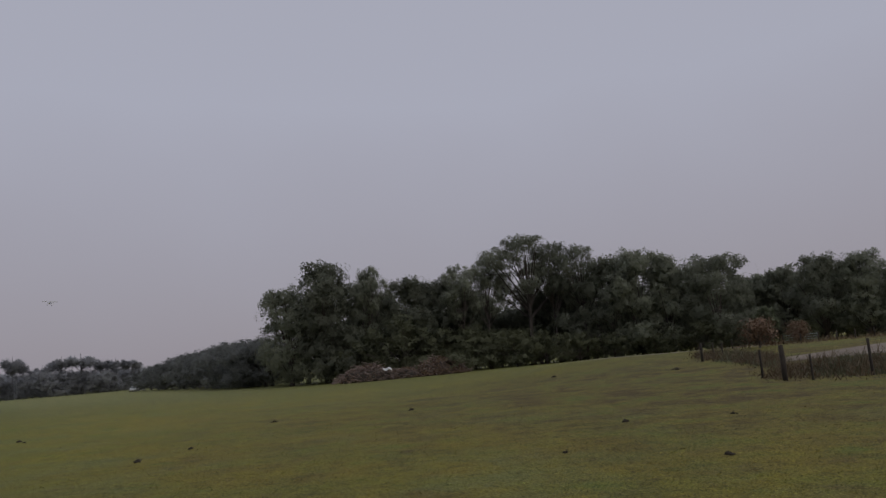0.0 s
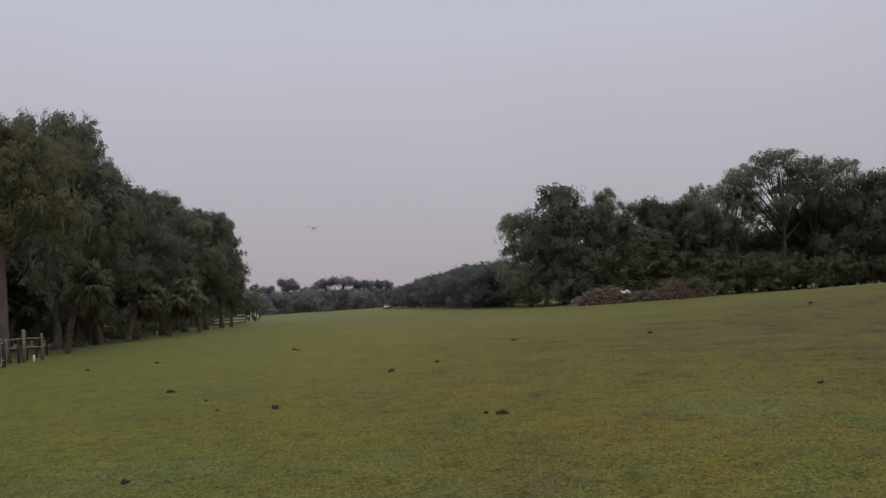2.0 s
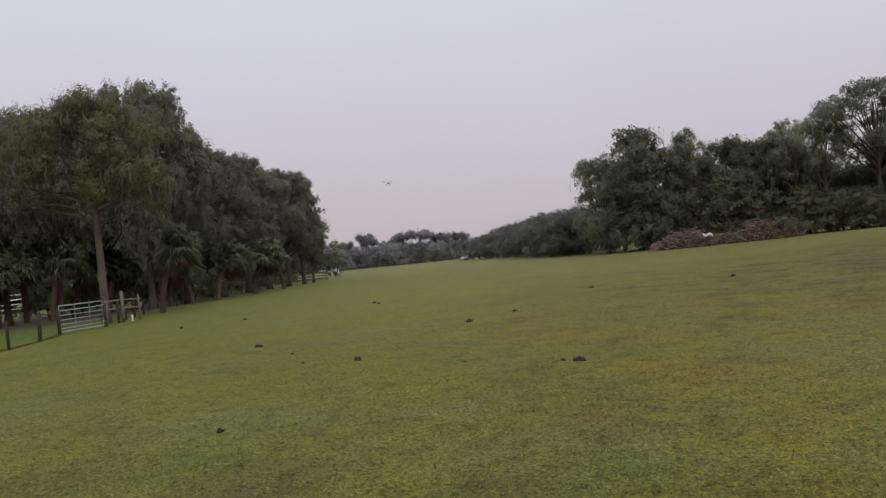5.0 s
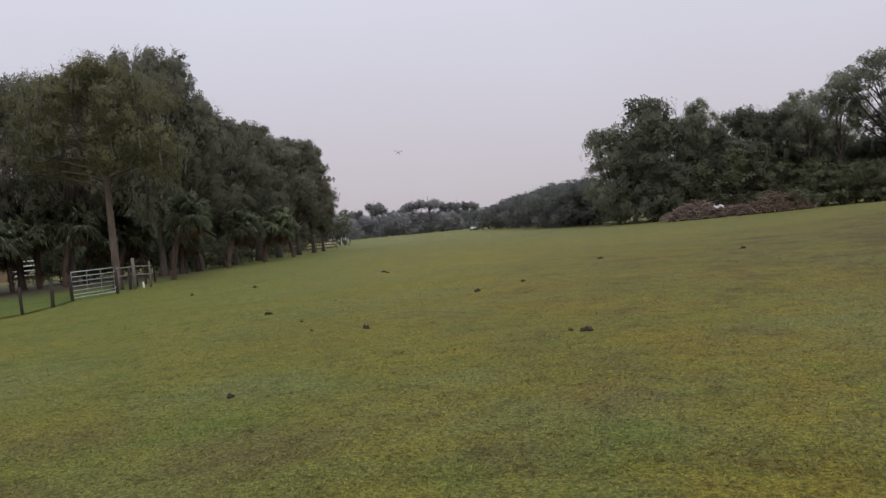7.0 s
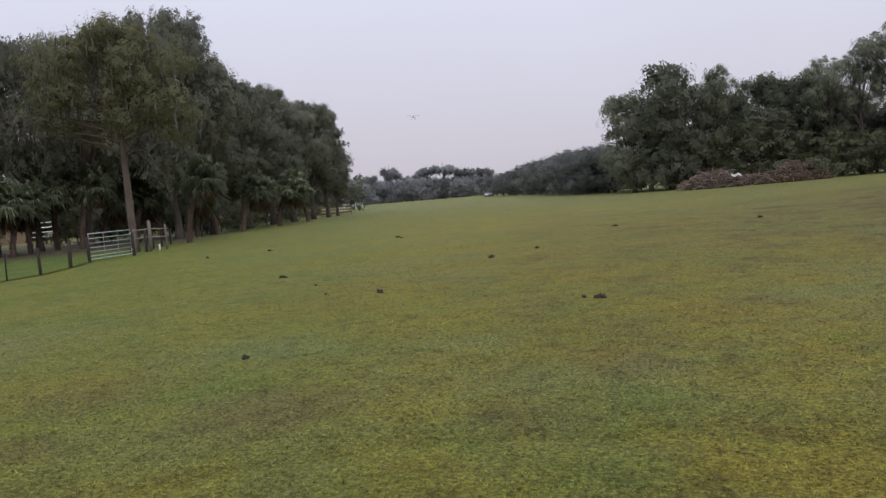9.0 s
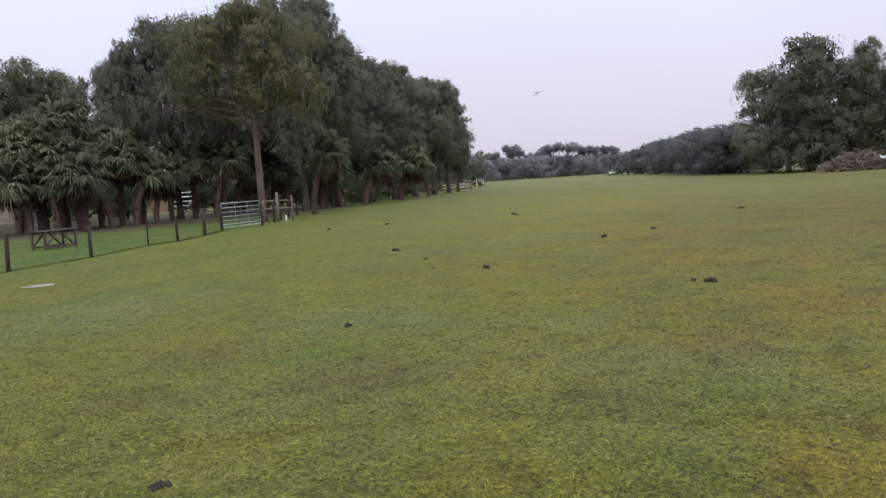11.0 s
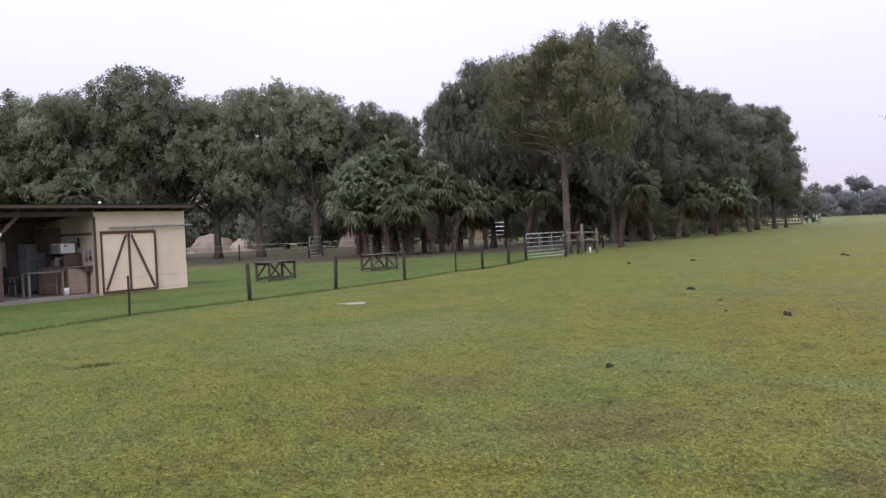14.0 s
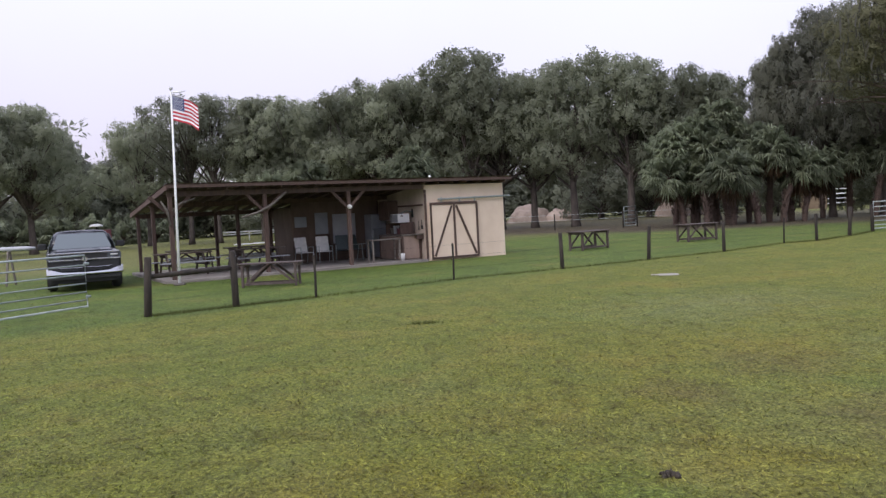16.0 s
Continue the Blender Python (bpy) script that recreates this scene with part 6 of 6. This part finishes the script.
g = np.random.default_rng(11)
n_bl = 480000
az_ = np.radians(g.uniform(-34, 116, n_bl))
r_ = 2.5 + 37.5 * g.random(n_bl) ** 1.9
r_ = np.abs(r_ + g.normal(scale=0.6, size=n_bl) * (r_ < 5))
thin = g.random(n_bl) < np.clip((30 - r_) / 22, 0, 1) ** 1.5  # single blades show near by only
az_, r_ = az_[thin], r_[thin]
near_r, near_az = 2.9 * np.sqrt(g.random(70000)), g.uniform(0, 6.2832, 70000)
back_r, back_az = np.exp(g.uniform(math.log(2.6), math.log(14.0), 20000)), np.radians(g.uniform(114, 326, 20000))
az_, r_ = np.concatenate([az_, near_az, back_az]), np.concatenate([r_, near_r, back_r])
blades("grass_blades", -r_ * np.sin(az_), r_ * np.cos(az_), 0.016 + 0.0002 * r_, 0.007 + 0.0006 * r_, 12, M_BLADE, "short green and straw-coloured grass blades", "grass", 2.2)
# rank grass along the fence line
L = np.array(FENCE)
k = g.integers(0, len(L) - 1, 7000)
t_ = g.random(7000)[:, None]
q = L[k] * (1 - t_) + L[k + 1] * t_ + g.normal(scale=0.09, size=(7000, 2))
M_RANK = foliage("rank_fence_grass", (0.075, 0.085, 0.024), (0.15, 0.17, 0.045), 0.4)
blades("fence_grass", q[:, 0], q[:, 1], 0.06, 0.014, 13, M_RANK, "darker unmown grass along the fence line", "grass", 0.4)
q = np.array([[-10.87, 2.03]]) + g.normal(size=(150, 2)) * np.array([[0.05, 0.15]])
blades("weed_tuft", q[:, 0], q[:, 1], 0.04, 0.018, 14, M_RANK, "dark low weed tuft on the pasture", "weeds", 0.6)

# ---- track, bank and fence on the rise ----
EYE = Vector((0, 0, 1.76))


def foot(az, el):
    """Where a line of that bearing and slope from eye height meets the land."""
    r = 5.0
    while r < 400:
        x, y = polar(az, r)
        if EYE.z + r * math.tan(radians(el)) <= float(land(np.float64(x), np.float64(y))):
            return x, y
        r += 0.1
    return polar(az, 400)


def track():
    bm = bmesh.new()
    rows = []
    for i in range(40):
        s = i / 39
        az = -22.6 - 40 * s
        mid, half = 39.4 + 4.2 * min(1, s * 4) + 6 * s, 0.9 + 3.2 * min(1, s * 4.5)
        rows.append([bm.verts.new(on_land(*polar(az, mid + half * e), 0.02)) for e in (-1, -0.6, -0.2, 0.2, 0.6, 1)])
    for a, b in zip(rows, rows[1:]):
        for i in range(5):
            bm.faces.new((a[i], b[i], b[i + 1], a[i + 1]))
    bmesh.ops.recalc_face_normals(bm, faces=bm.faces)
    if sum(f.normal.z for f in bm.faces) < 0:
        bmesh.ops.reverse_faces(bm, faces=bm.faces)
    return tagged(part("road", bm, M_TRACK, None, "", True), "pale sandy track running over the rise", "road", kind="structure")


track()


def crest_strip():
    """Pale sandy wheel track along the crest of the rise."""
    bm = bmesh.new()
    rows = []
    for i in range(36):
        az = -23.5 + 15 * i / 35
        mid, half = 57.0 - 0.5 * math.sin(i * 0.4), 0.75 * min(1, (36 - i) / 8)
        rows.append([bm.verts.new(on_land(*polar(az, mid + half * e), 0.025)) for e in (-1, 0, 1)])
    for a, b in zip(rows, rows[1:]):
        for i in range(2):
            bm.faces.new((a[i], b[i], b[i + 1], a[i + 1]))
    bmesh.ops.recalc_face_normals(bm, faces=bm.faces)
    if sum(f.normal.z for f in bm.faces) < 0:
        bmesh.ops.reverse_faces(bm, faces=bm.faces)
    return tagged(part("road", bm, M_TRACK, None, "", True), "narrow sandy wheel track along the crest of the rise", "road", kind="structure")


crest_strip()
OLDPOST = fence_post("old_post", 0.085, 1.2, "thick dark old wooden fence post on the bank")
for i, (az, el, sx, sz) in enumerate([(-23.5, -3.33, 1.0, 1.0), (-22.12, -3.07, 0.5, 0.85), (-28.75, -3.3, 0.55, 1.0), (-18.4, -1.66, 0.8, 0.8), (-19.2, -1.45, 0.4, 0.7), (-19.8, -1.45, 0.4, 0.7), (-25.2, -3.4, 0.4, 0.7)]):
    x, y = foot(az, el)
    put(OLDPOST, grow(x, y, i * 50, sx, sz))
for i in range(12):
    x, y = polar(-20.5 - 1.1 * i, 55 + 0.4 * i)
    put(OLDPOST, grow(x, y, i * 31, 0.5, 0.5))
far_gate = tube_gate(3.2, 1.0, 3, 0, "pale tube gate across the track on the rise")
x, y = polar(-23.9, 88)
put(far_gate, grow(x, y, -25))


def weed_bank(name, az0, az1, r0, r1, n, h, mat, seed, label, slant=0.0):
    """Weeds in ragged clumps, thinning out towards the edges of their strip."""
    g = np.random.default_rng(seed)
    u, w = g.random(n), g.random(n)
    az = np.radians(az0 + (az1 - az0) * u + g.normal(scale=0.45, size=n))
    r = r0 + (r1 - r0) * w + slant * u + g.normal(scale=0.8, size=n)
    x, y = -r * np.sin(az), r * np.cos(az)
    lump = np.array([noise.noise(Vector((p, q, seed))) + 0.6 * noise.noise(Vector((p * 2.7, q * 2.7, seed))) for p, q in zip(x * 0.8, y * 0.8)])
    edge = np.minimum(1, 5 * np.minimum(u, 1 - u) + 0.15) * np.minimum(1, 4 * w + 0.25)
    keep = lump + g.normal(scale=0.35, size=n) > -0.15
    tall = h * (0.45 + np.clip(lump + 0.4, 0, 1.4)) * edge * g.uniform(0.5, 1.5, n)
    return blades(name, x[keep], y[keep], tall[keep], 0.04, seed, mat, label, "weeds", 0.65)


weed_bank("bank_weeds", -40, -24.3, 29.5, 35.5, 16000, 0.3, M_BUSH, 21, "dark green weeds on the bank below the track")
weed_bank("bank_weeds", -40, -22.2, 29, 35.5, 13000, 0.33, M_WEED, 22, "brown dry weeds on the bank below the track")
weed_bank("dry_weeds", -23.8, -18.2, 35, 40, 6000, 0.36, M_WEED, 23, "tall straw-coloured weeds along the fence", 11.0)
weed_bank("dry_weeds", -23.8, -18.6, 34, 41, 4000, 0.28, M_BUSH, 25, "low green weeds along the fence", 11.0)
weed_bank("tall_weeds", -41, -23.4, 31, 36.5, 1500, 0.62, M_WEED, 26, "scattered tall dry weed stalks on the bank")
weed_bank("dry_weeds", -40, -20, 54, 62, 5000, 0.26, M_WEED, 24, "straw-coloured weeds beyond the track")


dead_bush = crown_tree("dead_bush", 77, 1.7, 2.4, 6, 1500, 0.16, 0.1, 0.05, mat=M_DEADFROND, low=True, sprays=0, label="withered reddish-brown bush on the rise", category="bush")
put(dead_bush, grow(*polar(-22.3, 52), 0))
put(dead_bush, grow(*polar(-25.0, 60), 90, 0.8))


# ---- brush pile at the edge of the woods ----
def brush_pile(name, w, d, h, n, seed, label, leafy):
    g = np.random.default_rng(seed)
    t = empty(name)
    bm = bmesh.new()
    bmesh.ops.create_icosphere(bm, subdivisions=3, radius=1)
    for v in bm.verts:
        q = 0.3 * noise.noise(v.co * 2.5 + Vector((seed, 0, 0)))
        v.co = Vector((v.co.x * w * 0.42, v.co.y * d * 0.42, max(-0.05, v.co.z) * h * 0.72 * (1 + q)))
    part("core", bm, M_DUNG, t, "dark matted core of rotting brush", True)
    stick = []
    for k in range(5):
        b = bmesh.new()
        tube(b, [(-0.5, 0, 0), (-0.15, g.normal(scale=0.05), g.normal(scale=0.04)), (0.2, g.normal(scale=0.06), g.normal(scale=0.05)), (0.5, 0, 0)], [0.022, 0.018, 0.014, 0.006], 4)
        me = bpy.data.meshes.new("branch")
        b.to_mesh(me)
        b.free()
        me.materials.append(M_STICK)
        stick.append(me)
    for k in range(n):
        a = g.uniform(0, 6.28)
        q = math.sqrt(g.random())
        x, y = w / 2 * q * math.cos(a), d / 2 * q * math.sin(a)
        z = h * (1 - q ** 1.6) * g.uniform(0.75, 1.02) + 0.06
        long = g.uniform(0.8, 2.3)
        part_of("branch", stick[k % 5], M_STICK, t, m=Matrix.Translation((x, y, z)) @ Euler((g.uniform(0, 6), g.normal(scale=0.3), g.normal(scale=0.9))).to_matrix().to_4x4() @ Matrix.Diagonal((long, long * 1.1, long * 1.1, 1)))
    if leafy:
        q = np.sqrt(g.random(leafy))
        a = g.uniform(0, 6.28, leafy)
        c = np.stack([w / 2 * q * np.cos(a), d / 2 * q * np.sin(a), h * (1 - q ** 1.6) * g.uniform(0.6, 1.05, leafy) + 0.1], 1)
        v, f = leaf_arrays(c, 0.2, g)
        part_of("dead_leaves", array_mesh("dead_leaves", v, f), M_DEADFROND, t, "reddish-brown withered leaves")["kind"] = "stuff"
    return tagged(t, label, "brush pile")


x, y = polar(5.6, 87.5)
put(brush_pile("brush_pile", 7.8, 4.6, 1.9, 300, 31, "heap of cut grey-brown branches at the edge of the woods", 900), grow(x, y, 6))
x, y = polar(0.5, 88.5)
put(brush_pile("brush_pile", 7.2, 4.4, 2.0, 290, 32, "heap of brown withered branches and leaves beside the woods", 4200), grow(x, y, 0))
x, y = polar(2.9, 88)
put(brush_pile("brush_pile", 5.0, 3.0, 1.2, 110, 33, "low heap of branches and green cuttings", 500), grow(x, y, 3))
bm = bmesh.new()
bmesh.ops.create_grid(bm, x_segments=6, y_segments=4, size=0.5)
for v in bm.verts:
    v.co = Vector((v.co.x * 1.0, v.co.y * 0.35, 0.12 * math.sin(v.co.x * 9) + 0.06 * math.cos(v.co.y * 11)))
bmesh.ops.solidify(bm, geom=list(bm.faces), thickness=0.02)
x, y = polar(4.25, 85.4)
tagged(part("plastic_sheet", bm, M_WHITE, None, "", True, grow(x, y, 10, 1.0) @ Matrix.Translation((0, 0, 1.2)) @ Matrix.Rotation(radians(40), 4, 'X')), "crumpled white sheet lying on the brush pile", "sheet")
van = tagged(empty("white_trailer", grow(*polar(21.7, 236), 20)), "small white trailer at the far end of the pasture", "trailer")
slab("box", -1.0, -0.8, 0.45, 1.0, 0.8, 1.7, M_WHITE, van, "", 0.08)
slab("chassis", -1.3, -0.7, 0.3, 1.5, 0.7, 0.44, M_GREYWOOD, van)
wheel(van, -0.7, -0.8, 0.3)
wheel(van, -0.7, 0.8, 0.3)


# ---- pale tube on trestles by the truck ----
bm = bmesh.new()
tube(bm, [(0, 0, 1.24), (0.3, 0, 1.25), (4.5, 0, 1.25), (4.8, 0, 1.25)], [0.05, 0.075, 0.075, 0.06], 12)
rackp = tagged(empty("tube_rack", Matrix.Translation((-27.0, -9.2, 0)) @ Matrix.Rotation(radians(-98), 4, 'Z')), "pale blue tube resting on two wooden trestles", "rack")
part("tube", bm, M_NOTICE, rackp, smooth=True)
for x in (0.9, 3.4):
    for s in (-0.3, 0.3):
        timber("leg", (x, s, 0), (x, s * 0.15, 1.17), 0.06, 0.06, M_GREYWOOD, rackp)


# ---- model aircraft on its approach ----
def aircraft():
    """White high-wing model, nose along +y, 1.55 m span."""
    a = empty("model_aircraft")
    bm = bmesh.new()

    def oct_ring(y, w, z0, z1):
        c = 0.3
        return [(-w, y, z0 + (z1 - z0) * c), (-w, y, z1 - (z1 - z0) * c), (-w * 0.6, y, z1), (w * 0.6, y, z1), (w, y, z1 - (z1 - z0) * c), (w, y, z0 + (z1 - z0) * c), (w * 0.6, y, z0), (-w * 0.6, y, z0)]
    loft(bm, [oct_ring(0.40, 0.035, -0.06, 0.01), oct_ring(0.36, 0.06, -0.09, 0.035), oct_ring(0.20, 0.07, -0.10, 0.07), oct_ring(0.12, 0.07, -0.10, 0.12), oct_ring(-0.12, 0.065, -0.09, 0.12), oct_ring(-0.2, 0.055, -0.07, 0.08), oct_ring(-0.75, 0.02, -0.005, 0.045)])
    body = part("fuselage", bm, M_WHITE, a, "white fuselage")
    bm = bmesh.new()
    for sx in (-1, 1):
        rings = []
        for x, c, dz in ((0.0, 0.24, 0.0), (0.55, 0.235, 0.02), (0.775, 0.16, 0.03)):
            rings.append([(sx * x, 0.14, 0.135 + dz), (sx * x, 0.10, 0.155 + dz), (sx * x, 0.14 - c * 0.6, 0.15 + dz), (sx * x, 0.14 - c, 0.132 + dz), (sx * x, 0.10, 0.125 + dz)])
        loft(bm, rings)
    part("wing", bm, M_WHITE, a, "white wing")
    bm = bmesh.new()
    loft(bm, [[(-0.27, -0.62, 0.03), (-0.27, -0.74, 0.03), (-0.27, -0.74, 0.04), (-0.27, -0.62, 0.04)], [(0, -0.56, 0.03), (0, -0.76, 0.03), (0, -0.76, 0.04), (0, -0.56, 0.04)], [(0.27, -0.62, 0.03), (0.27, -0.74, 0.03), (0.27, -0.74, 0.04), (0.27, -0.62, 0.04)]])
    part("tailplane", bm, M_WHITE, a)
    bm = bmesh.new()
    loft(bm, [[(-0.006, -0.55, 0.04), (0.006, -0.55, 0.04), (0.006, -0.79, 0.04), (-0.006, -0.79, 0.04)], [(-0.005, -0.69, 0.27), (0.005, -0.69, 0.27), (0.005, -0.79, 0.27), (-0.005, -0.79, 0.27)]])
    part("fin", bm, M_WHITE, a)
    bm = bmesh.new()
    box(bm, -0.073, -0.10, 0.02, 0.073, 0.125, 0.08, 0.004)
    part("cabin_window", bm, M_GLASS, a)
    for sx in (-1, 1):
        bm = bmesh.new()
        box(bm, sx * 0.064 - 0.006, -0.5, 0.0, sx * 0.064 + 0.006, 0.3, 0.025, 0.002)
        bmesh.ops.rotate(bm, verts=bm.verts, cent=(sx * 0.064, 0.3, 0), matrix=Matrix.Rotation(radians(sx * 3.2), 3, 'Z'))
        part("side_stripe", bm, M_PLANEBLUE, a, "blue side stripe")
        bm = bmesh.new()
        tube(bm, [(sx * 0.05, 0.14, -0.09), (sx * 0.19, 0.15, -0.25)], [0.012, 0.008], 6)
        part("landing_gear_leg", bm, M_WHITE, a)
        bm = bmesh.new()
        bmesh.ops.create_cone(bm, cap_ends=True, segments=16, radius1=0.065, radius2=0.065, depth=0.045, matrix=Matrix.Translation((sx * 0.215, 0.15, -0.26)) @ Matrix.Rotation(radians(90), 4, 'Y'))
        part("wheel", bm, M_BLACK, a, smooth=True)
        bm = bmesh.new()
        tube(bm, [(sx * 0.06, 0.06, -0.06), (sx * 0.42, 0.05, 0.14)], 0.007, 5)
        part("wing_strut", bm, M_WHITE, a)
    bm = bmesh.new()
    bmesh.ops.create_cone(bm, cap_ends=True, segments=12, radius1=0.03, radius2=0.004, depth=0.06, matrix=Matrix.Translation((0, 0.43, -0.025)) @ Matrix.Rotation(radians(-90), 4, 'X'))
    part("spinner", bm, M_WHITE, a, smooth=True)
    bm = bmesh.new()
    box(bm, -0.15, 0.412, -0.035, 0.15, 0.42, -0.015, 0.003, Matrix.Translation((0, 0, -0.025)) @ Matrix.Rotation(radians(35), 4, 'Y') @ Matrix.Translation((0, 0, 0.025)))
    part("propeller", bm, M_BLACK, a)
    return tagged(a, "white high-wing model aircraft with black wheels, flying low", "model aircraft")


# far out over the pasture, flying in towards the field's edge
AZ_P, EL_P, R_P = 27.0, 5.9, 92.0
px_, py_ = polar(AZ_P, R_P)
put(aircraft(), Matrix.Translation((px_, py_, 1.7 + R_P * math.tan(radians(EL_P)))) @ Matrix.Rotation(radians(AZ_P + 180 - 6), 4, 'Z') @ Matrix.Rotation(radians(3), 4, 'X') @ Matrix.Rotation(radians(-4), 4, 'Y'))
